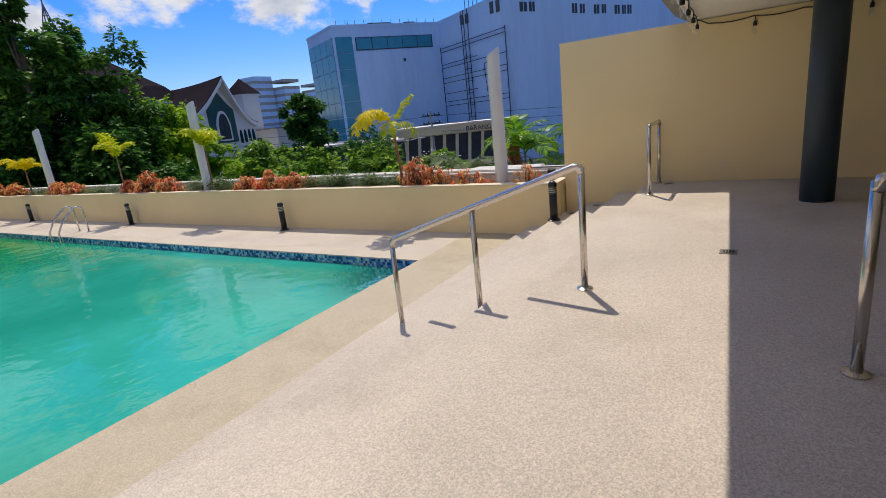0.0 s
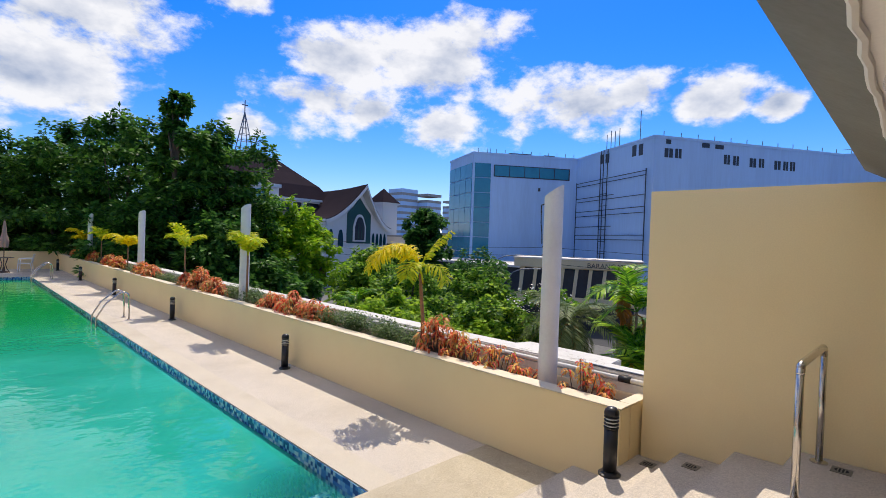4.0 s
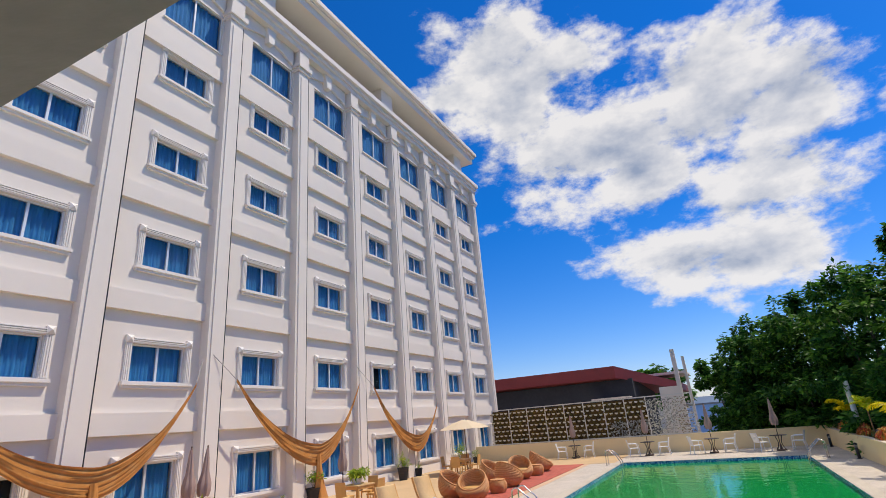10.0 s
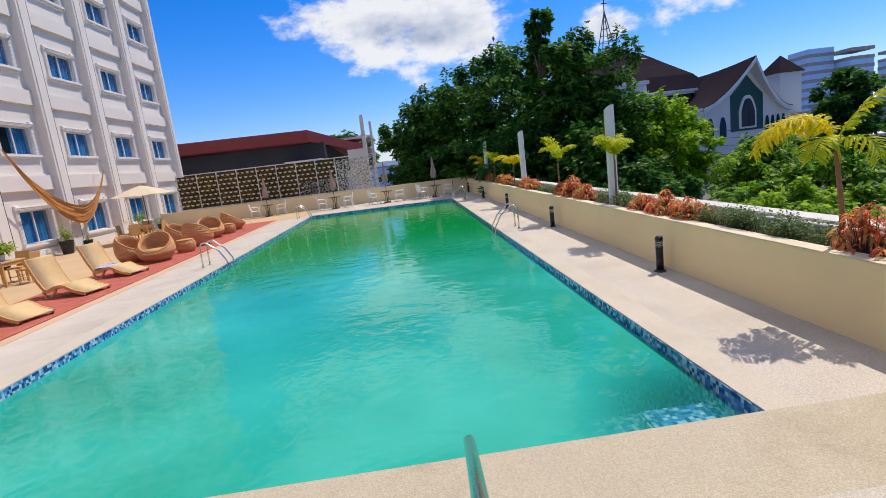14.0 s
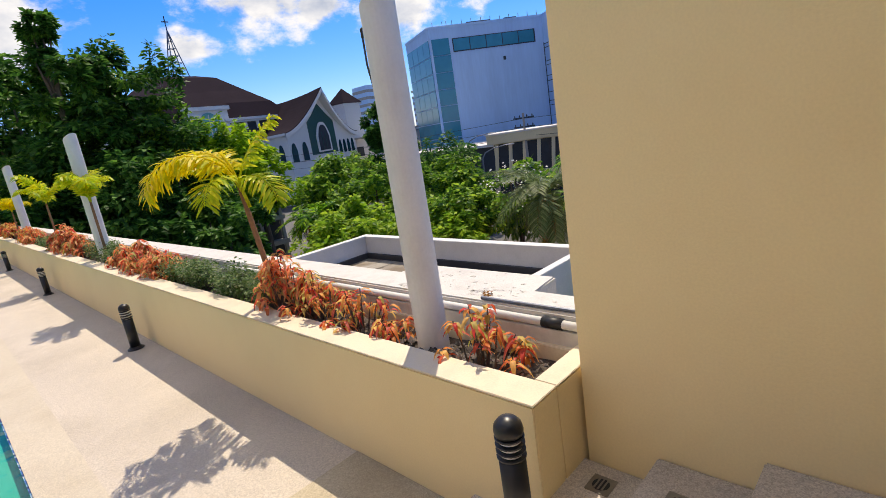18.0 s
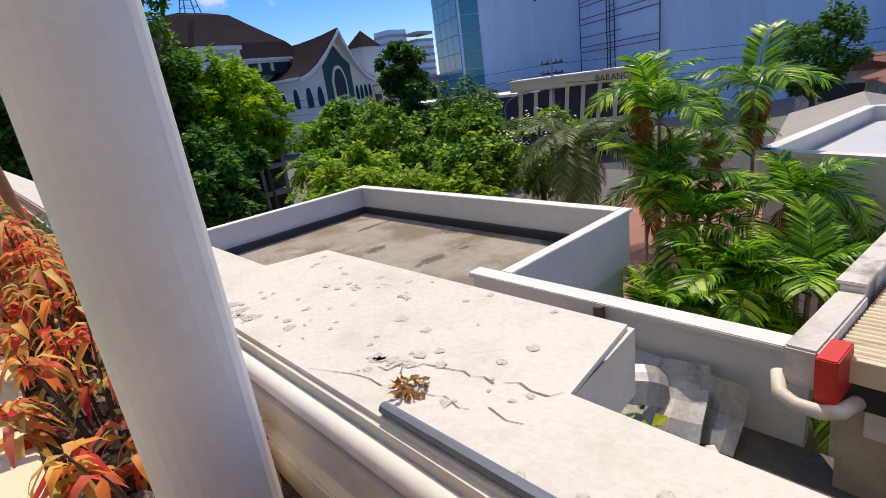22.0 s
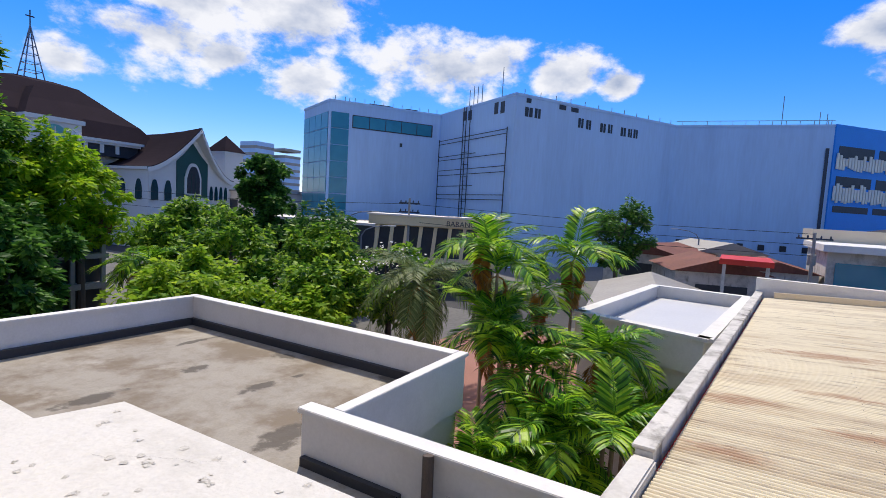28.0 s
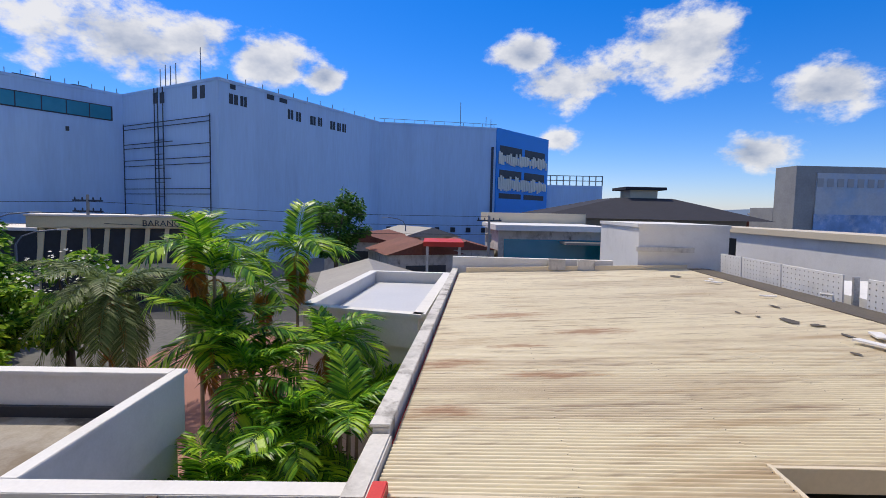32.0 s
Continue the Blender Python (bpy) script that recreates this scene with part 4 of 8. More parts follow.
for x, y, a in ((-10.95, 13.75, 100), (-12.1, 18.2, 175), (-10.9, 17.0, 250), (-11.3, 19.4, 120), (-11.3, 22.3, 200)):
    copy_thing(basket, pose(x, y, 0.015, 0, 0, a) @ Matrix.Scale(1.08, 4))
basket.scale = (1.08,) * 3
stool = thing("wicker_stool", "low round brown wicker stool with a flat top", "stool", group="wicker stools")
part("body", woven([(0.26, 0.0), (0.33, 0.14), (0.34, 0.30), (0.28, 0.42)], 28), M_basket, stool)
part("top", lathe([(0.28, 0.42), (0.29, 0.44), (0.26, 0.455)], 28), M_basket, stool)
stool.matrix_basis = pose(-10.7, 15.35, 0.022)
copy_thing(stool, pose(-10.95, 20.6, 0.022))

# ---- white plastic sets at the far end ----
M_plastic = mat("white_plastic", (0.84, 0.84, 0.83), 0.4, var=0.03, bump=0)
M_iron = mat("dark_iron_table", (0.05, 0.035, 0.03), 0.5, var=0.2, bump=0.1)
M_umb = mat("faded_umbrella_canvas", (0.40, 0.28, 0.24), 0.9, var=0.15, big=4, fine=60, bump=0.2)
M_umb_open = mat("cream_umbrella_canvas", (0.68, 0.55, 0.38), 0.9, var=0.08, big=2, fine=60, bump=0.1)
M_pole = mat("brown_umbrella_pole", (0.10, 0.06, 0.045), 0.5, var=0.15, bump=0.05)


def plastic_chair():
    c = thing("plastic_chair", "white moulded plastic armchair by the far wall", "chair", group="white plastic chairs")
    part("seat", box(-0.24, -0.22, 0.40, 0.24, 0.24, 0.43, 0.012), M_plastic, c)
    def leaned(bm):
        for v in bm.verts:
            v.co.y -= max(v.co.z - 0.42, 0) * 0.22
        return bm
    back = part("backrest", leaned(box(-0.25, -0.255, 0.80, 0.25, -0.22, 0.88, 0.008)), M_plastic, c)
    for i in range(5):
        x = -0.20 + 0.10 * i
        part("slat", leaned(box(x - 0.043, -0.25, 0.42, x + 0.043, -0.225, 0.80)), M_plastic, back)
    for s in (-1, 1):
        part("armrest", tube([(0.25 * s, -0.30, 0.66), (0.28 * s, -0.05, 0.66), (0.28 * s, 0.2, 0.64), (0.27 * s, 0.24, 0.58)], 0.022, 8), M_plastic, c)
        part("leg", tube([(0.28 * s, 0.26, 0), (0.27 * s, 0.23, 0.60)], 0.022, 8), M_plastic, c)
        part("leg", tube([(0.28 * s, -0.30, 0), (0.24 * s, -0.22, 0.44)], 0.022, 8), M_plastic, c)
    return c


def round_table():
    t = thing("round_table", "round dark iron pedestal table by the far wall", "table", group="round iron tables")
    part("tabletop", lathe([(0.36, 0.69), (0.38, 0.70), (0.38, 0.715), (0.36, 0.72)], 28), M_iron, t)
    for a in (45, 135, 225, 315):
        c, s = math.cos(radians(a)), math.sin(radians(a))
        part("leg", tube([(0.30 * c, 0.30 * s, 0), (0.16 * c, 0.16 * s, 0.18), (0.09 * c, 0.09 * s, 0.38), (0.2 * c, 0.2 * s, 0.69)], 0.014, 6), M_iron, t)
    return t


def folded_umbrella(h=2.45):
    u = thing("folded_umbrella", "closed faded pink-grey patio umbrella on a brown pole", "umbrella", group="closed umbrellas")
    part("pole", tube([(0, 0, 0), (0, 0, h)], 0.02, 10), M_pole, u)
    part("base", lathe([(0.22, 0), (0.22, 0.05), (0.06, 0.08), (0.035, 0.28)], 20), M_pole, u)
    bm = bmesh.new()
    rings = []
    for i in range(9):
        t = i / 8
        z = h - 0.02 - t * 1.25
        r = 0.025 + 0.10 * t ** 0.8 + (0.05 * math.sin(math.pi * (t - 0.55) / 0.45) if t > 0.55 else 0)
        rings.append([bm.verts.new((r * (1 + 0.28 * math.cos(6 * a + t)) * math.cos(a), r * (1 + 0.28 * math.cos(6 * a + t)) * math.sin(a), z + (0.03 * math.cos(6 * a) if i == 8 else 0))) for a in [2 * math.pi * q / 24 for q in range(24)]])
    for a, b in zip(rings, rings[1:]):
        for q in range(24):
            bm.faces.new((a[q], b[q], b[(q + 1) % 24], a[(q + 1) % 24]))
    part("folded_canopy", bm, M_umb, u, smooth=True)
    part("strap", lathe([(0.105, h - 0.95), (0.11, h - 0.93), (0.11, h - 0.9), (0.10, h - 0.88)], 16), M_umb, u)
    part("finial", lathe([(0.012, h), (0.022, h + 0.03), (0.006, h + 0.07)], 10), M_pole, u)
    return u


pc, rt, fu = plastic_chair(), round_table(), folded_umbrella()
for i, (x, y) in enumerate([(-11.25, 28.9), (-7.0, 28.4), (-3.75, 28.1), (-0.75, 27.8)]):
    ms = (pose(x - 0.78, y, 0.007, 0, 0, -80 + 7 * i), pose(x + 0.80, y + 0.1, 0.007, 0, 0, 95 - 6 * i), pose(x, y, 0.007), pose(x, y + 0.02, 0.007))
    if i == 0:
        for o, m in ((pc, ms[0]), (rt, ms[2]), (fu, ms[3])):
            o.matrix_basis = m
        copy_thing(pc, ms[1])
    else:
        for o, m in ((pc, ms[0]), (pc, ms[1]), (rt, ms[2]), (fu, ms[3])):
            copy_thing(o, m)
for x, y, a in ((-16.25, 6.65, 2), (-16.1, 6.98, -2), (-15.9, 12.9, 1)):
    copy_thing(fu, pose(x, y, 0.007, a, 0, a * 30))
ou = thing("open_umbrella", "open cream patio umbrella on a brown pole", "umbrella", pose(-15.75, 23.3, 0.007))
part("pole", tube([(0, 0, 0), (0, 0, 2.75)], 0.022, 10), M_pole, ou)
part("base", lathe([(0.25, 0), (0.25, 0.05), (0.06, 0.08), (0.035, 0.28)], 20), M_pole, ou)
for q in range(8):
    a0, a1 = 2 * math.pi * q / 8, 2 * math.pi * (q + 1) / 8
    bm = bmesh.new()
    tip = bm.verts.new((0, 0, 2.72))
    prev = None
    for i in range(1, 6):
        r, z = 1.45 * i / 5, 2.72 - 0.48 * (i / 5) ** 1.25
        cur = [bm.verts.new((r * math.cos(a), r * math.sin(a), z - (0.03 if 0 < k < 2 else 0) * i / 5)) for k, a in enumerate((a0, (a0 + a1) / 2, a1))]
        if prev is None:
            bm.faces.new((tip, cur[0], cur[1]))
            bm.faces.new((tip, cur[1], cur[2]))
        else:
            for k in (0, 1):
                bm.faces.new((prev[k], cur[k], cur[k + 1], prev[k + 1]))
        prev = cur
    part("canopy_panel", bm, M_umb_open, ou)
    part("rib", tube([(0.03 * math.cos(a0), 0.03 * math.sin(a0), 2.68), (1.44 * math.cos(a0), 1.44 * math.sin(a0), 2.22)], 0.008, 5), M_pole, ou)

# ---- pool ladders ----
def ladder():
    l = thing("pool_ladder", "stainless steel pool ladder rails over the pool edge", "pool ladder", group="pool ladders")
    for y in (-0.25, 0.25):
        pts = [(-0.55, y, 0), (-0.55, y, 0.45)] + arc((-0.41, y, 0.55), 0.14, 170, 60, 6) + [(-0.05, y, 0.42), (0.12, y, 0.12), (0.14, y, -0.3), (0.14, y, -0.9)]
        part("rail", tube(pts, 0.021, 10), M_steel, l, smooth=True)
        part("flange", lathe([(0.05, 0), (0.05, 0.008), (0.028, 0.016)], 14, at=(-0.55, y, 0)), M_steel, l)
    for z in (-0.35, -0.6):
        part("tread", box(0.10, -0.24, z, 0.18, 0.24, z + 0.025, 0.005), M_steel, l)
    return l


la = ladder()
la.matrix_basis = pose(-POOL_W, 11.25, 0.008)
copy_thing(la, pose(-POOL_W, 24.1, 0.008))
copy_thing(la, pose(0, 11.0, 0.008, 0, 0, 180))
copy_thing(la, pose(0, 23.6, 0.008, 0, 0, 180))

# ---- hammocks ----
M_ham = mat("orange_hammock_cloth", (0.55, 0.23, 0.055), 0.85, var=0.18, big=4, fine=50, bump=0.4, stain=(0.62, 0.33, 0.12), stain_amount=0.6, stain_scale=2.5, stretch=(1, 1, 1))
M_rope = mat("pale_rope", (0.45, 0.42, 0.38), 0.9, var=0.15, fine=90, bump=0.3)


def hammock(ya, za, yb, zb, low, sag_at, fall, x=HX + 0.62):
    h = thing("hammock", "orange cloth hammock draped between facade pilasters", "hammock", group="facade hammocks")
    n, w = 48, 17
    verts, faces = [], []
    for i in range(n + 1):
        t = i / n
        u = t - sag_at
        if u < 0:
            z = low + (za - low) * (u / sag_at) ** 2 * 0.9 + (za - low) * 0.1 * (-u / sag_at)
        else:
            z = low + (zb - low) * (u / (1 - sag_at)) ** 2 * 0.9 + (zb - low) * 0.1 * (u / (1 - sag_at))
        y = ya + (yb - ya) * t
        spread = 0.04 + 0.36 * math.sin(math.pi * min(t / (2 * sag_at), 0.5) if t < sag_at else math.pi * (0.5 + 0.5 * u / (1 - sag_at))) ** 1.2
        for k in range(w):
            s = k / (w - 1) - 0.5
            fold = 0.045 * math.sin(k * 2.3 + t * 3) * (0.25 + spread * 2)
            verts.append((x + 0.10 + s * 0.35 * spread + fold, y + 0.02 * math.sin(k + i * 0.4), z + s * spread * 2.1 + 0.4 * fold))
    for i in range(n):
        for k in range(w - 1):
            faces.append((i * w + k, i * w + k + 1, (i + 1) * w + k + 1, (i + 1) * w + k))
    part("cloth", (verts, faces), M_ham, h, smooth=True)
    part("rope", tube([(HX + 0.40, ya - 0.95, za + 1.0), (x + 0.1, ya + 0.02, za)], 0.014, 6), M_rope, h)
    part("rope", tube([(HX + 0.40, yb + 0.42, zb + 0.9), (x + 0.1, yb - 0.02, zb)], 0.014, 6), M_rope, h)
    if fall:
        y = ya + (yb - ya) * sag_at
        bm = bmesh.new()
        rings = []
        for i in range(12):
            t = i / 11
            z = low * (1 - t) + 0.05
            r = 0.10 + 0.22 * t * t
            rings.append([bm.verts.new((x + 0.1 + r * (1 + 0.25 * math.cos(5 * a + t * 3)) * math.cos(a) * 0.7, y + r * (1 + 0.25 * math.cos(5 * a + t * 3)) * math.sin(a) + 0.12 * t, z)) for a in [2 * math.pi * q / 18 for q in range(18)]])
        for a, b in zip(rings, rings[1:]):
            for q in range(18):
                bm.faces.new((a[q], b[q], b[(q + 1) % 18], a[(q + 1) % 18]))
        part("hanging_end", bm, M_ham, h, smooth=True)
    return h


hammock(0.8, 4.6, 8.0, 4.45, 1.75, 0.60, True)
hammock(9.65, 4.65, 16.9, 4.7, 1.75, 0.60, True)
hammock(18.1, 4.6, 24.6, 3.8, 1.65, 0.62, False)

# ---- vertical garden on the far wall ----
M_frame_w = mat("white_trellis_paint", (0.70, 0.68, 0.62), 0.6, var=0.06, bump=0.05)
M_net = mat("dry_golden_net", (0.10, 0.06, 0.015), 0.95, var=0.5, big=2.5, fine=25, bump=0.8, stain=(0.02, 0.015, 0.01), stain_amount=0.8, stain_scale=3)
M_dry = mat("dry_yellow_plants", (0.20, 0.13, 0.02), 0.9, var=0.4, island=0.5, bump=0)
M_drygrey = mat("dry_grey_plants", (0.42, 0.40, 0.33), 0.9, var=0.4, island=0.4, bump=0)
GY, GX0, GX1, GZ0, GZ1 = NORTH + 0.42, -17.1, -4.40, 0.98, 3.12
garden = thing("vertical_garden", "white trellis wall of small pots with dry plants", "trellis")
NB = 10
for i in range(NB + 1):
    x = GX0 + (GX1 - GX0) * i / NB
    part("post", box(x - 0.03, GY - 0.08, 0.5, x + 0.03, GY - 0.02, GZ1, 0.004), M_frame_w, garden)
part("top_rail", box(GX0 - 0.05, GY - 0.09, GZ1, GX1 + 0.05, GY - 0.01, GZ1 + 0.06, 0.004), M_frame_w, garden)
part("bottom_rail", box(GX0 - 0.05, GY - 0.09, GZ0 - 0.06, GX1 + 0.05, GY - 0.01, GZ0, 0.004), M_frame_w, garden)
part("backing_net", box(GX0, GY + 0.02, GZ0, GX1 - 2 * (GX1 - GX0) / NB, GY + 0.05, GZ1 - 0.05), M_net, garden, "dark golden netting")
rng = random.Random(11)
verts, faces, dv, df, gv, gf = [], [], [], [], [], []
bayw = (GX1 - GX0) / NB
for r in range(7):
    z = GZ0 + 0.16 + r * 0.285
    for c in range(NB * 4):
        x = GX0 + bayw / 4 * (c + 0.25 + 0.5 * (r % 2))
        u = (x - GX0) / bayw
        bare = x > GX1 - 0.08 or 8.0 < u < 9.3 or (6.2 < u < 8.0 and r < 3)
        for q in range(16 if bare else 12):
            c0 = Vector((x + rng.uniform(-0.17, 0.17), GY - 0.03 - rng.uniform(0, 0.09), z + rng.uniform(-0.15, 0.15)))
            vv, ff = (gv, gf) if bare else (dv, df)
            k = len(vv)
            d = Vector((rng.uniform(-1, 1), rng.uniform(-0.5, 0.2), rng.uniform(-1, 0.6))).normalized() * rng.uniform(0.05, 0.10)
            e = d.orthogonal().normalized() * (0.04 if bare else 0.018)
            vv += [c0 - d, c0 + e, c0 + d, c0 - e]
            ff.append((k, k + 1, k + 2, k + 3))
        if bare:
            continue
        k = len(verts)
        for zz, hw, dd in ((z, 0.06, 0.06), (z + 0.10, 0.115, 0.12)):
            verts += [(x - hw, GY - 0.02, zz), (x + hw, GY - 0.02, zz), (x + hw * 0.8, GY - 0.02 - dd, zz), (x - hw * 0.8, GY - 0.02 - dd, zz)]
        for f in ((0, 1, 2, 3), (4, 7, 6, 5), (0, 4, 5, 1), (1, 5, 6, 2), (2, 6, 7, 3), (3, 7, 4, 0)):
            faces.append([k + q for q in f])
tagged(part("wall_pot", (verts, faces), M_frame_w, garden, "rows of small white half pots"), kind="stuff")
tagged(part("dry_plant", (dv, df), M_dry, garden, "dry yellow plant wisps"), kind="stuff")
tagged(part("dead_vines", (gv, gf), M_drygrey, garden, "pale grey dead vines"), kind="stuff")


# ---- plants ----
def leaf_mat(name, cols, rough=0.45, trans=0.35, gloss=0.18):
    """Leaf colour that changes from leaf to leaf, with light shining through."""
    m = bpy.data.materials.new(name)
    m.use_nodes = True
    n, l = m.node_tree.nodes, m.node_tree.links
    b = n["Principled BSDF"]
    out = n["Material Output"]
    geo = n.new("ShaderNodeNewGeometry")
    ramp = n.new("ShaderNodeValToRGB")
    e = ramp.color_ramp.elements
    e[0].position, e[0].color = 0.0, (*cols[0], 1)
    e[1].position, e[1].color = 1.0, (*cols[-1], 1)
    for i, c in enumerate(cols[1:-1]):
        e.new((i + 1) / (len(cols) - 1)).color = (*c, 1)
    l.new(geo.outputs["Random Per Island"], ramp.inputs[0])
    tx = n.new("ShaderNodeTexNoise")
    tx.inputs["Scale"].default_value = 30
    l.new(geo.outputs["Position"], tx.inputs["Vector"])
    r = n.new("ShaderNodeMapRange")
    r.inputs["To Min"].default_value, r.inputs["To Max"].default_value = 0.7, 1.3
    l.new(tx.outputs["Fac"], r.inputs["Value"])
    sc = n.new("ShaderNodeVectorMath")
    sc.operation = "SCALE"
    l.new(ramp.outputs[0], sc.inputs[0])
    l.new(r.outputs[0], sc.inputs["Scale"])
    l.new(sc.outputs[0], b.inputs["Base Color"])
    b.inputs["Roughness"].default_value = rough
    b.inputs["Specular IOR Level"].default_value = gloss
    tr = n.new("ShaderNodeBsdfTranslucent")
    l.new(sc.outputs[0], tr.inputs["Color"])
    mix = n.new("ShaderNodeMixShader")
    mix.inputs[0].default_value = trans
    l.new(b.outputs[0], mix.inputs[1])
    l.new(tr.outputs[0], mix.inputs[2])
    l.new(mix.outputs[0], out.inputs["Surface"])
    return m


L_dark = leaf_mat("dark_tree_leaf", [(0.024, 0.085, 0.016), (0.055, 0.165, 0.027), (0.16, 0.34, 0.05)], trans=0.42)
L_mid = leaf_mat("green_tree_leaf", [(0.035, 0.11, 0.015), (0.14, 0.31, 0.028), (0.44, 0.62, 0.06)], trans=0.48)
L_acacia = leaf_mat("acacia_leaf", [(0.10, 0.23, 0.02), (0.27, 0.46, 0.035), (0.48, 0.63, 0.055)], trans=0.52)
L_bright = leaf_mat("bright_tree_leaf", [(0.14, 0.30, 0.015), (0.26, 0.46, 0.02), (0.42, 0.56, 0.03)], trans=0.55)
L_palm = leaf_mat("green_palm_leaf", [(0.012, 0.065, 0.008), (0.13, 0.36, 0.022), (0.50, 0.72, 0.045)], 0.38, 0.45, 0.3)
L_date = leaf_mat("grey_green_palm_leaf", [(0.06, 0.10, 0.025), (0.14, 0.20, 0.06), (0.26, 0.32, 0.12)])
L_yellow = leaf_mat("yellow_palm_leaf", [(0.56, 0.58, 0.02), (0.84, 0.70, 0.02), (0.92, 0.72, 0.03)], 0.4, 0.5)
L_lime = leaf_mat("lime_palm_leaf", [(0.34, 0.52, 0.03), (0.62, 0.66, 0.03), (0.80, 0.70, 0.04)], 0.4, 0.5)
L_brownfrond = leaf_mat("dead_orange_frond", [(0.30, 0.13, 0.03), (0.42, 0.20, 0.04), (0.22, 0.11, 0.04)])
L_red = leaf_mat("red_croton_leaf", [(0.74, 0.06, 0.04), (0.90, 0.24, 0.09), (0.90, 0.36, 0.16), (0.90, 0.56, 0.26), (0.46, 0.42, 0.10), (0.62, 0.04, 0.05)], trans=0.45)
L_redfaded = leaf_mat("faded_croton_leaf", [(0.66, 0.09, 0.04), (0.90, 0.36, 0.08), (0.90, 0.62, 0.20), (0.48, 0.48, 0.11), (0.66, 0.04, 0.04), (0.78, 0.24, 0.16)], trans=0.45)
L_shrub = leaf_mat("small_green_leaf", [(0.06, 0.11, 0.03), (0.10, 0.18, 0.045), (0.18, 0.26, 0.08), (0.32, 0.36, 0.20)])
L_pot = leaf_mat("pot_plant_leaf", [(0.12, 0.26, 0.03), (0.32, 0.46, 0.04), (0.58, 0.60, 0.07)])
M_bark = mat("grey_brown_bark", (0.12, 0.09, 0.07), 0.9, var=0.3, big=3, fine=40, bump=0.8, stretch=(3, 3, 0.6))
M_palmtrunk = mat("pale_palm_trunk", (0.28, 0.22, 0.16), 0.85, var=0.2, big=2, fine=30, bump=0.4, stretch=(1, 1, 6))
M_orangetrunk = mat("orange_brown_palm_stem", (0.30, 0.14, 0.06), 0.7, var=0.2, big=4, fine=40, bump=0.3, stretch=(1, 1, 5))
M_flower = mat("white_blossom", (0.72, 0.70, 0.62), 0.8, var=0.1, bump=0)


def leaf_cloud(rng, centres, count, size, narrow=0.5, droop=0.2):
    """Bent leaves scattered through blobs, thickest near their skins."""
    verts, faces = [], []
    for _ in range(count):
        c, rad = centres[rng.randrange(len(centres))]
        while True:
            d = Vector((rng.uniform(-1, 1), rng.uniform(-1, 1), rng.uniform(-1, 1)))
            if 0.05 < d.length < 1:
                break
        d.normalize()
        p = c + Vector((d.x * rad[0], d.y * rad[1], d.z * rad[2])) * (rng.random() ** 0.35)
        a = (Vector((d.x, d.y, d.z * 0.35)) + Vector((rng.uniform(-1, 1), rng.uniform(-1, 1), rng.uniform(-0.7, 0.3)))).normalized()
        s = size * rng.uniform(0.6, 1.4)
        side = a.cross(Vector((rng.uniform(-1, 1), rng.uniform(-1, 1), 1))).normalized() * s * narrow
        tip = p + a * s * 2 + Vector((0, 0, -droop * s))
        mid = p + a * s
        k = len(verts)
        verts += [p, mid + side, tip, mid - side]
        faces.append((k, k + 1, k + 2))
        faces.append((k, k + 2, k + 3))
    return verts, faces


def tree(x, y, top, radius, mat_leaf, seed, ground=-6.0, leaves=5200, size=0.26, flat=0.75, label="", spiky=0.0, low=None, blobs=16, lump=(0.17, 0.36)):
    """A tapered trunk, limbs to the clumps, and a crown of leaves."""
    rng = random.Random(seed)
    t = thing("tree", label or "broad dark green leafy tree beyond the planter", "tree", pose(x, y, ground), "trees beyond the pool")
    H = top - ground
    low = H - radius * 1.9 if low is None else low - ground
    low = max(low, 0.8)
    centres = []
    for i in range(blobs):
        a = rng.uniform(0, 2 * math.pi)
        h = rng.random()
        rr = radius * (0.25 + 0.75 * math.sin(math.pi * (0.12 + 0.72 * h))) * rng.uniform(0.25, 0.95)
        zz = low + (H - low) * (0.08 + 0.84 * h)
        b = radius * rng.uniform(*lump)
        centres.append((Vector((rr * math.cos(a), rr * math.sin(a), zz)), (b, b, b * flat)))
    for i in range(int(spiky)):
        a, q = rng.uniform(0, 2 * math.pi), rng.uniform(0.1, 1.0)
        c = Vector((radius * q * math.cos(a), radius * q * math.sin(a), H - radius * (0.55 * q * q - 0.02)))
        s = radius * rng.uniform(0.07, 0.13)
        centres.append((c, (s, s, radius * rng.uniform(0.16, 0.34))))
    part("trunk", tube([(0, 0, 0), (0.1, 0.05, low * 0.6), (0.0, 0.1, (low + H) / 2), (0.05, 0, H * 0.92)], [0.05 * radius + 0.12, 0.04 * radius + 0.08, 0.03 * radius + 0.05, 0.02], 9), M_bark, t)
    for c, r in centres[:8]:
        z0 = low * 0.75 + 0.25 * c.z * 0.5
        part("limb", tube([(0, 0.05, z0), (c.x * 0.45, c.y * 0.45, (z0 + c.z) / 2), tuple(c)], [0.10, 0.06, 0.02], 6), M_bark, t)
    part("crown", leaf_cloud(rng, centres, leaves, size), mat_leaf, t)
    return t


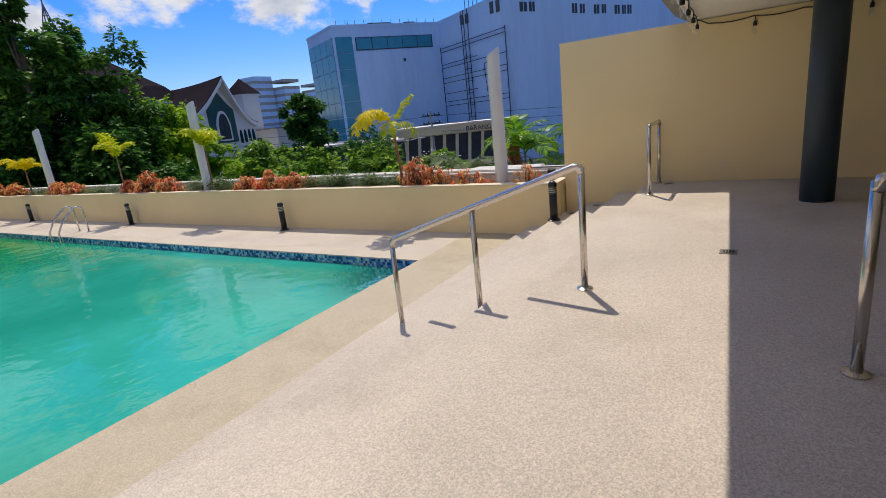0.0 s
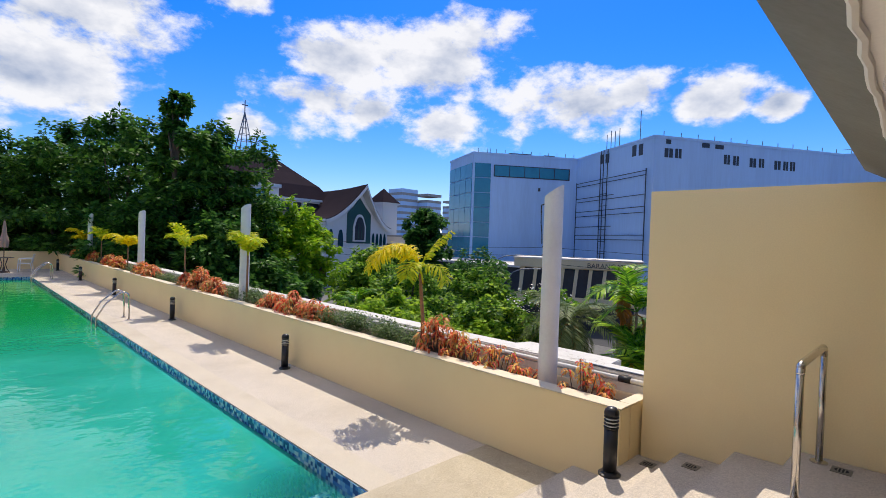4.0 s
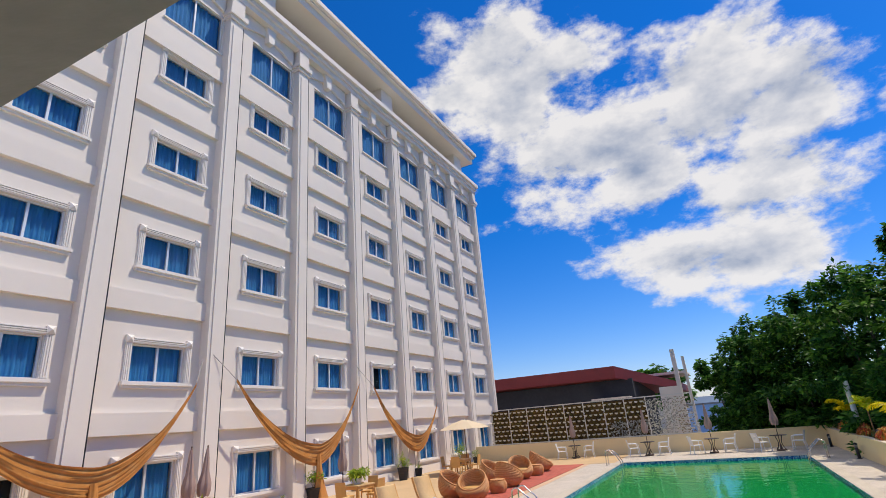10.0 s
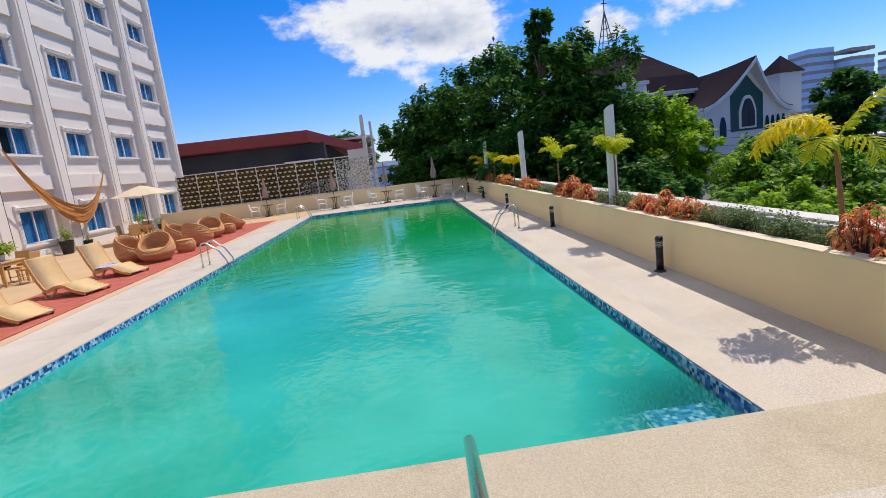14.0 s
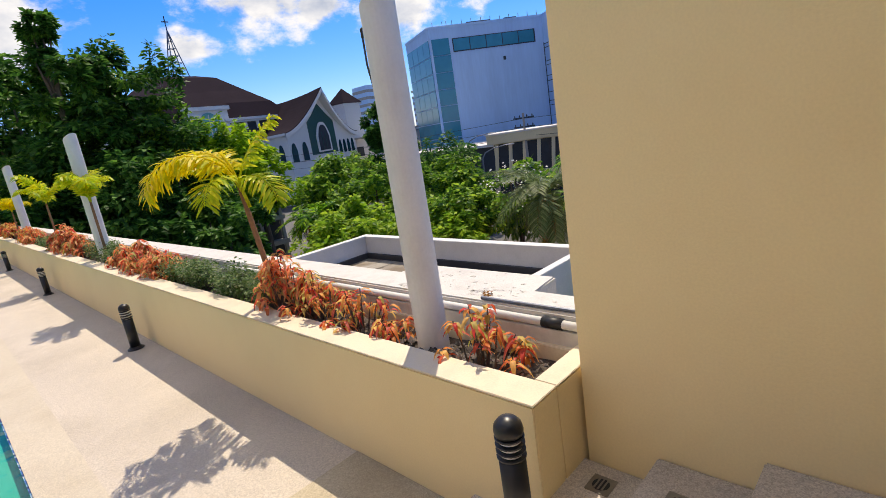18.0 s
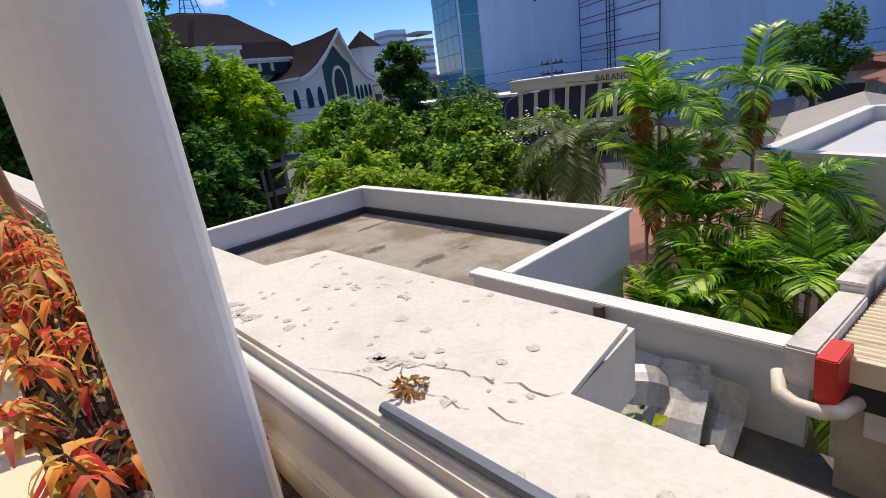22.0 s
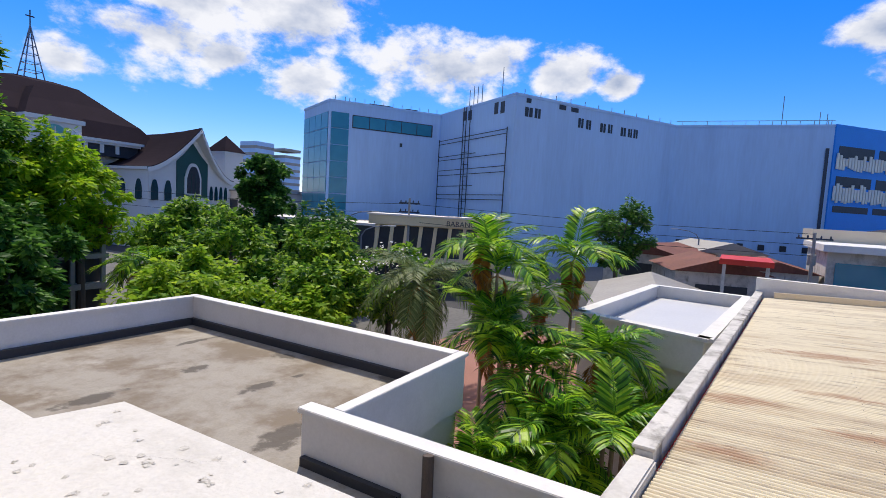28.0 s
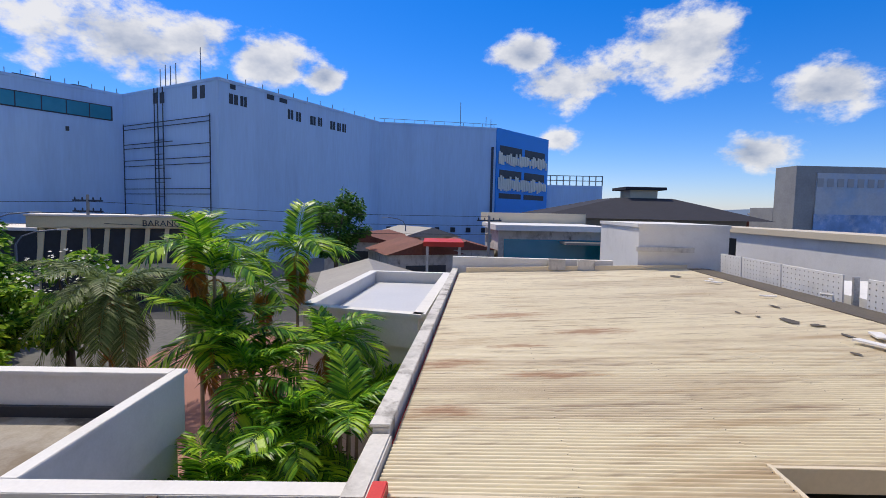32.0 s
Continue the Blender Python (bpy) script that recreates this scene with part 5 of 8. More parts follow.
# big dark trees behind the planter
DARK = "large dark green leafy tree behind the planter"
for i, (x, y, top, r) in enumerate([(8.0, 24.2, 7.6, 2.7), (5.5, 24.6, 7.7, 2.7), (4.4, 28.5, 7.9, 3.3), (2.6, 32.5, 7.7, 3.5), (0.4, 36.0, 7.2, 3.3), (-2.0, 37.5, 5.4, 2.7), (9.6, 24.8, 4.6, 2.6), (4.2, 24.0, 3.6, 2.6), (3.4, 33.5, 3.4, 3.0), (-0.5, 35.0, 3.2, 2.6), (11.2, 30.5, 3.2, 3.4), (6.6, 21.0, 2.6, 2.4)]):
    tree(x, y, top, r, L_mid if 9 < x < 10 else L_dark, 20 + i, leaves=21000, size=0.15, label=DARK, low=-3.5, blobs=110, spiky=9, flat=0.42, lump=(0.13, 0.30))
# the leader that stands above the crowns
tree(5.25, 23.4, 8.9, 0.6, L_dark, 51, leaves=2600, size=0.13, label="tall leafy leader above the dark crowns", low=6.2, blobs=12, spiky=6)
for i, (x, y, top, r, mt, lb) in enumerate([
        (11.8, 25.4, 4.0, 2.7, L_bright, "bright yellow-green leafy tree by the church lane"),
        (14.4, 26.6, 2.9, 2.6, L_bright, "bright yellow-green leafy tree by the church lane"),
        (31.1, 33.2, 4.9, 2.3, L_dark, "tall dark narrow tree before the church"),
        (30.2, 31.0, 1.6, 2.2, L_dark, "tall dark narrow tree before the church"),
        (14.2, 17.4, -1.1, 3.0, L_acacia, "light green feathery tree beyond the flat roof"),
        (17.6, 14.2, -2.3, 2.1, L_acacia, "light green feathery tree beyond the flat roof"),
        (18.5, 20.5, 0.2, 2.8, L_mid, "green leafy tree beyond the flat roof"),
        (23.8, 19.6, -0.1, 2.8, L_mid, "light green tree beside the street"),
        (27.6, 23.0, 1.1, 3.2, L_dark, "green leafy tree beside the street"),
        (22.0, 30.0, 0.5, 3.4, L_mid, "green leafy tree before the church"),
        (29.8, 40.5, 0.3, 4.0, L_mid, "green leafy tree before the church"),
        (35.5, 44.0, 0.3, 3.6, L_mid, "green leafy tree before the church"),
        (46.5, 7.2, 2.7, 3.2, L_dark, "dark round tree behind the courtyard palms"),
        (19.5, 15.0, -1.2, 2.4, L_mid, "low green tree by the courtyard"),
        (8.4, 19.5, 0.2, 2.0, L_dark, "dark tree in the shade beyond the flat roof"),
        (9.6, 21.5, 0.6, 2.2, L_dark, "dark tree in the shade beyond the flat roof"),
        (12.0, 13.8, -3.4, 1.6, L_mid, "low shrub beside the flat roof")]):
    tree(x, y, top, r, mt, 60 + i, leaves=8500, size=0.20 if y > 28 else 0.16, label=lb, low=top - 1.7 * r if top > 2 else -4.5, blobs=54, spiky=8, flat=0.5, lump=(0.13, 0.30))
fr = tree(24.6, 15.0, -0.5, 2.4, L_mid, 90, leaves=2600, size=0.22, label="frangipani tree with white blossoms beside the street", low=-4.5)
rng = random.Random(5)
fv, ff = leaf_cloud(rng, [(Vector((0, 0, 4.1)), (2.4, 2.4, 1.6))], 420, 0.07, 0.9)
part("blossom", (fv, ff), M_flower, fr, "white blossoms")
for i in range(6):
    tree(-24 + 3.2 * i, 62 + (i % 3) * 2, 6.2 + (i * 7 % 3) * 0.8, 2.6, L_dark, 120 + i, leaves=1800, size=0.35, label="distant dark tree behind the red roof", low=2.0)


def frond_mesh(name, length, leaflets, leaf_len, arch, mat_leaf, fluffy=0.0, seed=0, width=0.03, vee=0.0):
    """One feathered palm leaf along +x, arching down."""
    rng = random.Random(seed)
    pts = []
    for i in range(11):
        t = i / 10
        pts.append(Vector((length * (t - 0.18 * arch * t * t), 0, length * (0.42 * t - arch * 0.75 * t * t))))
    bm = tube(pts, [0.018 * (1 - 0.85 * i / 10) + 0.003 for i in range(11)], 5)
    for i in range(leaflets):
        t = 0.14 + 0.86 * i / leaflets
        f = t * 10
        k = min(int(f), 9)
        p = pts[k].lerp(pts[k + 1], f - k)
        d = (pts[k + 1] - pts[k]).normalized()
        ll = leaf_len * math.sin(math.pi * (0.14 + 0.74 * t)) ** 0.6 * rng.uniform(0.85, 1.1)
        up = Vector((-d.z, 0, d.x))
        for s in (-1, 1):
            a = (d * (0.55 + 0.5 * t) + Vector((0, s, 0)) + up * (vee + rng.uniform(-0.2, 0.2) + fluffy * rng.uniform(-0.9, 0.9))).normalized()
            w = d.cross(a).cross(a).normalized() * width * rng.uniform(0.8, 1.1)
            m = p + a * ll * 0.35
            q = p + a * ll * 0.75 + Vector((0, 0, -0.10 * ll))
            e = p + a * ll + Vector((0, 0, -0.30 * ll))
            v = [bm.verts.new(c) for c in (p, m + w, m - w, q + w * 0.85, q - w * 0.85, e)]
            for c in ((0, 1, 2), (1, 3, 4, 2), (3, 5, 4)):
                bm.faces.new([v[j] for j in c])
    o = part(name, bm, mat_leaf)
    return o


F_green = [frond_mesh("frond", 1.75, 27, 0.66, a, L_palm, 0.05, s, 0.031, 0.12) for s, a in enumerate((0.55, 0.85, 1.15))]
F_date = [frond_mesh("frond", 2.1, 44, 0.42, a, L_date, 0.2, 7 + s, 0.014) for s, a in enumerate((0.9, 1.25))]


def plume_mesh(length, a0, a1, leaflets, leaf_len, mat_leaf, seed):
    """A plumed palm leaf: a stalk that rises and curls over, hung with narrow leaflets all round."""
    rng = random.Random(seed)
    pts = [Vector((0, 0, 0))]
    for i in range(16):
        a = radians(a0 + (a1 - a0) * (i / 15) ** 1.15)
        pts.append(pts[-1] + Vector((math.cos(a), 0, math.sin(a))) * length / 16)
    bm = tube(pts, [0.013 * (1 - 0.85 * i / 16) + 0.002 for i in range(17)], 5)
    for i in range(leaflets):
        t = 0.16 + 0.83 * i / leaflets
        f = t * 16
        k = min(int(f), 15)
        p = pts[k].lerp(pts[k + 1], f - k)
        d = (pts[k + 1] - pts[k]).normalized()
        up = Vector((-d.z, 0, d.x))
        ll = leaf_len * (0.35 + 0.65 * math.sin(math.pi * (0.16 + 0.72 * t))) * rng.uniform(0.8, 1.1)
        for s in (-1, 1):
            a = (d * rng.uniform(0.35, 0.75) + Vector((0, s, 0)) + up * rng.uniform(-0.75, 0.35)).normalized()
            w = d.cross(a).cross(a).normalized() * 0.0135
            m = p + a * ll * 0.45 + Vector((0, 0, -0.03 * ll))
            q = p + a * ll * 0.8 + Vector((0, 0, -0.14 * ll))
            e = p + a * ll + Vector((0, 0, -0.26 * ll))
            v = [bm.verts.new(c) for c in (p, m + w, m - w, q + w * 0.8, q - w * 0.8, e)]
            for c in ((0, 1, 2), (1, 3, 4, 2), (3, 5, 4)):
                bm.faces.new([v[j] for j in c])
    return part("frond", bm, mat_leaf)


F_plume = [plume_mesh(1.15, 60, -78, 66, 0.27, L_yellow, 31), plume_mesh(0.95, 68, -60, 56, 0.26, L_yellow, 32), plume_mesh(0.80, 66, 34, 40, 0.20, L_lime, 33), plume_mesh(0.66, 30, -86, 34, 0.24, L_lime, 34)]
F_yellow = [plume_mesh(1.05, 62, -62, 72, 0.27, L_yellow, 14), plume_mesh(0.95, 70, -40, 68, 0.26, L_yellow, 15), plume_mesh(0.85, 55, -70, 62, 0.25, L_yellow, 16)]
F_lime = [plume_mesh(0.95, 66, -35, 54, 0.22, L_lime, 18), plume_mesh(0.9, 60, -62, 52, 0.22, L_lime, 19)]
F_dead = [frond_mesh("dead_frond", 1.2, 30, 0.4, 1.9, L_brownfrond, 0.2, 23, 0.024)]


def palm(x, y, ground, crown, fronds, count, scale, seed, name, label, trunk_mat, stems=1, trunk_r=0.06, dead=0, elev=(5, 60), lop=1.0):
    rng = random.Random(seed)
    p = thing(name, label, "palm", pose(x, y, ground), "palms")
    for s in range(stems):
        ox, oy = (rng.uniform(-0.35, 0.35), rng.uniform(-0.35, 0.35)) if stems > 1 else (0, 0)
        top = crown - ground - (rng.uniform(0, 0.9) * (s > 0))
        lean = rng.uniform(-0.25, 0.25) * (stems > 1)
        part("trunk", tube([(ox, oy, 0), (ox + lean * 0.3, oy, top * 0.4), (ox + lean, oy, top * 0.8), (ox + lean * 1.1, oy, top)], [trunk_r * 1.25, trunk_r, trunk_r * 0.95, trunk_r * 0.8], 9), trunk_mat, p, smooth=True)
        for i in range(count):
            a = 360 * i / count + rng.uniform(-18, 18)
            e = rng.uniform(*elev)
            o = fronds[rng.randrange(len(fronds))]
            k = scale * rng.uniform(0.8, 1.15) * (1.0 if math.cos(radians(a)) < 0.2 else lop)
            again(o, "frond", pose(ox + lean * 1.1, oy, top - 0.05, 0, -e + 20, a) @ Matrix.Scale(k, 4), p)
        for i in range(dead):
            again(F_dead[0], "dead_frond", pose(ox + lean * 1.1, oy, top - 0.12, 0, 40, rng.uniform(0, 360)) @ Matrix.Scale(scale, 4), p)
    return p


# yellow palms in the planter
YP = "small yellow-leaved palm growing in the planter"
for i, (y, crown, sc, set_) in enumerate([(1.56, 1.84, 0.95, F_yellow), (7.25, 1.80, 0.95, F_lime), (11.3, 1.80, 1.0, F_lime), (17.4, 1.62, 0.95, F_yellow), (21.8, 1.75, 1.0, F_lime), (25.6, 1.62, 0.95, F_yellow)]):
    if i:
        palm(1.99, y, SOIL - 0.03, crown, set_, 7, sc, 40 + i, "yellow_palm", YP, M_orangetrunk, trunk_r=0.022, elev=(28, 64), lop=0.8)
        continue
    p = thing("yellow_palm", "leaning yellow-leaved palm with plumed fronds in the planter", "palm", pose(2.02, y, SOIL - 0.03), "palms")
    top = Vector((-0.07, 0.03, crown - SOIL + 0.06))
    part("trunk", tube([(0, 0, 0), (-0.01, 0.0, top.z * 0.4), (-0.045, 0.02, top.z * 0.75), tuple(top)], [0.034, 0.026, 0.024, 0.02], 9), M_orangetrunk, p, smooth=True)
    part("crownshaft", tube([tuple(top - Vector((-0.04, 0.01, 0.22))), tuple(top), tuple(top + Vector((-0.02, 0, 0.06)))], [0.026, 0.024, 0.012], 8), L_lime, p, "pale green crownshaft", smooth=True)
    for f, az, el in ((0, 150, 0), (0, 172, 6), (1, 122, 8), (2, -42, 0), (3, -75, 0), (3, 205, 8), (1, 88, 4)):
        again(F_plume[f], "frond", Matrix.Translation(top) @ pose(0, 0, 0, 0, -el, az) @ Matrix.Scale(0.86, 4), p)

# courtyard palms
CP = "tall clumping green palm in the courtyard"
for i, (x, y, crown, cnt, sc, st, dd) in enumerate([(14.6, 4.5, 0.65, 10, 1.0, 1, 5), (14.0, 3.9, 0.1, 8, 0.95, 1, 3), (17.3, 2.8, 0.45, 10, 1.0, 1, 6), (13.4, 3.4, -1.3, 9, 0.95, 2, 2), (12.6, 2.2, -1.9, 9, 0.9, 2, 2), (11.6, 1.4, -2.7, 9, 0.85, 3, 0), (10.6, 2.5, -3.1, 8, 0.8, 2, 0), (15.0, 1.5, -1.7, 9, 0.9, 2, 1), (12.3, 0.6, -2.5, 9, 0.8, 2, 0), (16.6, 3.6, -0.6, 8, 0.9, 1, 3), (11.3, 0.2, -4.0, 9, 0.75, 2, 0), (12.6, 1.3, -4.3, 9, 0.8, 2, 0), (13.8, 2.2, -3.9, 9, 0.8, 2, 0), (11.2, 2.0, -4.4, 8, 0.7, 2, 0), (15.6, 0.4, -3.4, 9, 0.85, 2, 0)]):
    palm(x, y, -6.0, crown, F_green, cnt, sc, 80 + i, "courtyard_palm", CP, M_palmtrunk, st, 0.05, min(dd, 3), elev=(18, 82))
palm(20.4, 10.4, -6.0, -1.6, F_date, 34, 1.6, 99, "date_palm", "grey-green feathery palm with drooping fronds", M_palmtrunk, 1, 0.16, 3, (-35, 65))
palm(22.5, 7.2, -6.0, -1.9, F_date, 24, 1.2, 100, "date_palm", "grey-green feathery palm with drooping fronds", M_palmtrunk, 1, 0.13, 2, (-30, 60))
palm(14.8, 22.0, -6.0, -1.5, F_green, 12, 1.0, 101, "lane_palm", "green palm in the shade of the lane", M_palmtrunk, 2, 0.07, 1)
for o in F_green + F_date + F_yellow + F_lime + F_dead + F_plume:
    bpy.data.objects.remove(o)


# croton shrubs and low green shrubs in the planter
def leaf_blade(verts, faces, p, a, length, width, droop):
    side = a.cross(Vector((0, 0, 1)))
    side = side.normalized() * width if side.length > 1e-3 else Vector((width, 0, 0))
    p1 = p + a * length * 0.35 + Vector((0, 0, length * 0.05))
    p2 = p + a * length * 0.75 + Vector((0, 0, -droop * length * 0.35))
    p3 = p + a * length + Vector((0, 0, -droop * length))
    k = len(verts)
    fold = Vector((0, 0, width * 0.35))
    verts += [p, p1 + side + fold, p1, p1 - side + fold, p2 + side * 0.8 + fold, p2, p2 - side * 0.8 + fold, p3]
    faces += [(k, k + 2, k + 1), (k, k + 3, k + 2), (k + 1, k + 2, k + 5, k + 4), (k + 2, k + 3, k + 6, k + 5), (k + 4, k + 5, k + 7), (k + 5, k + 6, k + 7)]


def croton(y, height, spread, whorls, seed, mat_leaf, label, big=1.0):
    rng = random.Random(seed)
    s = thing("croton_shrub", label, "shrub", pose(1.95, y, SOIL), "planter crotons")
    verts, faces = [], []
    bm = bmesh.new()
    for i in range(int(whorls * 1.1)):
        a = rng.uniform(0, 2 * math.pi)
        r = rng.random() ** 0.6
        tip = Vector((0.17 * r * math.cos(a) * 1.35, spread * r * math.sin(a), (height - 0.04) * (1 - 0.55 * r * r) * rng.uniform(0.45, 1.05)))
        base = Vector((tip.x * 0.35, tip.y * 0.6, 0))
        tube([base, base.lerp(tip, 0.5) + Vector((0, 0, 0.02)), tip], [0.006, 0.005, 0.003], 4, bm)
        for q in range(rng.randint(7, 13)):
            b = rng.uniform(0, 2 * math.pi)
            d = Vector((math.cos(b), math.sin(b), rng.uniform(-0.35, 0.5))).normalized()
            leaf_blade(verts, faces, tip - Vector((0, 0, 0.07 * rng.random())), d, big * rng.uniform(0.06, 0.125), big * rng.uniform(0.011, 0.019), rng.uniform(0.3, 1.0))
    tagged(part("stem", bm, M_bark, s), kind="stuff")
    part("leaves", (verts, faces), mat_leaf, s, smooth=True)
    return s


def low_shrub(y, height, spread, count, seed):
    rng = random.Random(seed)
    s = thing("green_shrub", "low small-leaved green shrub in the planter", "shrub", pose(1.98, y, SOIL), "planter green shrubs")
    cs = [(Vector((rng.uniform(-0.12, 0.12), rng.uniform(-spread, spread), height * rng.uniform(0.3, 0.75))), (0.12, 0.2, height * 0.3)) for _ in range(14)]
    part("leaves", leaf_cloud(rng, cs, count, 0.017, 0.55), L_shrub, s)
    bm = bmesh.new()
    for c, _ in cs:
        tube([(c.x * 0.4, c.y * 0.8, 0), tuple(c)], 0.004, 4, bm)
    tagged(part("stem", bm, M_bark, s), kind="stuff")
    return s


RC = "red and orange croton shrub in the planter"
for i, (y, h, sp, w, mt, big) in enumerate([(-0.95, 0.42, 0.28, 16, L_redfaded, 0.9), (-0.25, 0.30, 0.22, 9, L_redfaded, 0.85), (0.18, 0.42, 0.32, 22, L_redfaded, 0.85), (0.70, 0.50, 0.35, 30, L_redfaded, 0.85), (1.2, 0.62, 0.36, 46, L_red, 1.0),
                                             (4.3, 0.50, 0.45, 54, L_red, 1.1), (5.1, 0.56, 0.5, 66, L_red, 1.1), (5.9, 0.48, 0.45, 54, L_red, 1.1),
                                             (9.0, 0.55, 0.5, 54, L_red, 1.2), (9.9, 0.7, 0.55, 64, L_red, 1.2), (10.8, 0.54, 0.5, 54, L_red, 1.2),
                                             (14.2, 0.55, 0.6, 50, L_red, 1.3), (15.2, 0.6, 0.6, 50, L_redfaded, 1.3), (18.6, 0.6, 0.7, 54, L_redfaded, 1.4), (20.2, 0.6, 0.7, 54, L_redfaded, 1.4), (23.0, 0.6, 0.7, 54, L_redfaded, 1.4), (27.0, 0.6, 0.9, 54, L_redfaded, 1.4)]):
    croton(y, h, sp, w, 200 + i, mt, RC, big)
for i, (y, h, sp, c) in enumerate([(1.95, 0.34, 0.4, 2400), (2.7, 0.42, 0.45, 2700), (3.5, 0.38, 0.45, 2500), (6.7, 0.44, 0.45, 2200), (7.9, 0.48, 0.5, 2200), (12.4, 0.34, 0.8, 1500), (13.3, 0.3, 0.6, 1300), (16.8, 0.34, 0.8, 1300), (22.0, 0.35, 0.9, 1300), (25.0, 0.35, 0.9, 1300), (28.8, 0.35, 0.8, 1000)]):
    low_shrub(y, h, sp, c, 300 + i)

# ---- pots on the patio ----
M_potblack = mat("black_plastic_pot", (0.018, 0.018, 0.02), 0.5, var=0.2, bump=0.05)
M_potwhite = mat("white_pot", (0.66, 0.64, 0.60), 0.6, var=0.06, bump=0.05)


def potted(x, y, z, r, h, leaves, size, spread, height, seed, pot_mat=M_potblack, label="black ribbed pot with a green plant by the facade"):
    rng = random.Random(seed)
    t = thing("potted_plant", label, "potted plant", pose(x, y, z), "patio pot plants")
    prof = [(r * 0.72, 0)]
    for i in range(5):
        a = r * (0.72 + 0.28 * (i + 0.5) / 5)
        prof += [(a, h * (i + 0.3) / 5), (a + 0.012, h * (i + 0.5) / 5)]
    prof += [(r * 1.06, h * 0.95), (r * 1.06, h), (r * 0.95, h), (r * 0.93, h * 0.93)]
    part("pot", lathe(prof, 22), pot_mat, t)
    part("soil", lathe([(r * 0.92, h * 0.91), (r * 0.5, h * 0.925)], 18), M_soil, t)
    cs = [(Vector((rng.uniform(-1, 1) * spread * 0.6, rng.uniform(-1, 1) * spread * 0.6, h + height * rng.uniform(0.2, 0.8))), (spread * 0.5, spread * 0.5, height * 0.3)) for _ in range(8)]
    part("foliage", leaf_cloud(rng, cs, leaves, size, 0.28), L_pot, t)
    bm = bmesh.new()
    for c, _ in cs:
        tube([(0, 0, h * 0.9), tuple(c)], 0.006, 4, bm)
    tagged(part("stem", bm, M_bark, t), kind="stuff")
    return t


FX = HX + 0.5
for i, (x, y, z, r, h, lv, sz, sp, hg) in enumerate([(FX, 2.6, 0.007, 0.17, 0.34, 60, 0.05, 0.12, 0.5), (FX + 0.05, 4.55, 0.007, 0.30, 0.50, 420, 0.07, 0.34, 0.55), (FX, 6.65, 0.007, 0.19, 0.34, 50, 0.05, 0.14, 0.4),
                                                      (FX + 0.05, 13.9, 0.007, 0.30, 0.52, 380, 0.07, 0.34, 0.6), (FX, 12.3, 0.007, 0.19, 0.32, 20, 0.04, 0.1, 0.2), (FX, 17.0, 0.007, 0.20, 0.34, 20, 0.04, 0.1, 0.2),
                                                      (FX + 0.1, 20.6, 0.007, 0.28, 0.6, 260, 0.07, 0.32, 0.7), (FX + 0.1, 27.4, 0.007, 0.28, 0.45, 320, 0.07, 0.4, 0.9), (FX + 0.3, 29.2, 0.007, 0.2, 0.35, 120, 0.06, 0.25, 0.5), (FX, 22.3, 0.007, 0.22, 0.4, 60, 0.05, 0.15, 0.3)]):
    potted(x, y, z, r, h, lv, sz, sp, hg, 400 + i)
for i, (x, y) in enumerate([(-14.1, 5.65), (-15.0, 12.6)]):
    potted(x, y, 0.754, 0.17, 0.20, 420, 0.10, 0.34, 0.30, 430 + i, M_potwhite, "bushy yellow-green plant in a white pot on a table")


# ---- ground and street ----
GROUND = -6.0
tagged(part("ground", box(-1500, -1500, GROUND - 0.5, 1500, 1500, GROUND), M_ground), "grey city ground with streets and yards", "ground", kind="structure")
M_brick_red = mat("red_courtyard_paving", (0.36, 0.17, 0.13), 0.85, var=0.15, big=0.6, fine=30, bump=0.3, stain=(0.25, 0.13, 0.10), stain_amount=0.4, stain_scale=0.5)
tagged(part("floor_courtyard", box(10.6, -2, GROUND + 0.001, 34, 13, GROUND + 0.02), M_brick_red), "red-paved courtyard below the palms", "courtyard", kind="structure")
M_road = mat("asphalt_road", (0.055, 0.055, 0.058), 0.9, var=0.2, fine=30, bump=0.3)
tagged(part("road", box(36, -200, GROUND + 0.001, 50, 300, GROUND + 0.01), M_road), "grey asphalt street before the blue building", "road", kind="structure")
# the building that carries the pool deck
tagged(part("wall_podium", prism([(-40, -40), (2.2, -40), (2.2, 40), (-40, 40)], GROUND, -1.75), M_white), "white podium under the pool deck", "wall", kind="structure")

# ---- pale blue shopping building ----
M_blue_bright = mat("bright_blue_panel", (0.008, 0.27, 0.80), 0.5, var=0.08, big=0.3, fine=5, bump=0.03)
M_frame_dark = mat("dark_scaffold_steel", (0.045, 0.055, 0.08), 0.6, var=0.2, bump=0)
M_opening = mat("dark_window_opening", (0.03, 0.035, 0.045), 0.5, var=0.3, fine=3, bump=0)
M_grille = mat("pale_yellow_screen", (0.78, 0.76, 0.66), 0.6, var=0.1, bump=0)
mall = thing("shopping_building", "large pale blue windowless shopping building across the street", "building")
TOP = 17.25
PTS = [(66.8, 65.6), (61.44, 54.73), (77.2, 44.04), (65.77, 25.54), (94.8, 8.85), (98.5, -12.86), (113.0, -25.87), (150, -5), (150, 90), (110, 100)]
part("wall", prism(PTS[::-1], GROUND, TOP), M_bluewall, mall)


def face_frame(a, b):
    """A pose whose x runs from a to b along a wall and whose y points out of it."""
    d = Vector((b[0] - a[0], b[1] - a[1], 0))
    u = d.normalized()
    o = Vector((-u.y, u.x, 0))
    if o.x > 0:
        o = -o
    return Matrix(((u.x, o.x, 0, a[0]), (u.y, o.y, 0, a[1]), (0, 0, 1, 0), (0, 0, 0, 1))), d.length


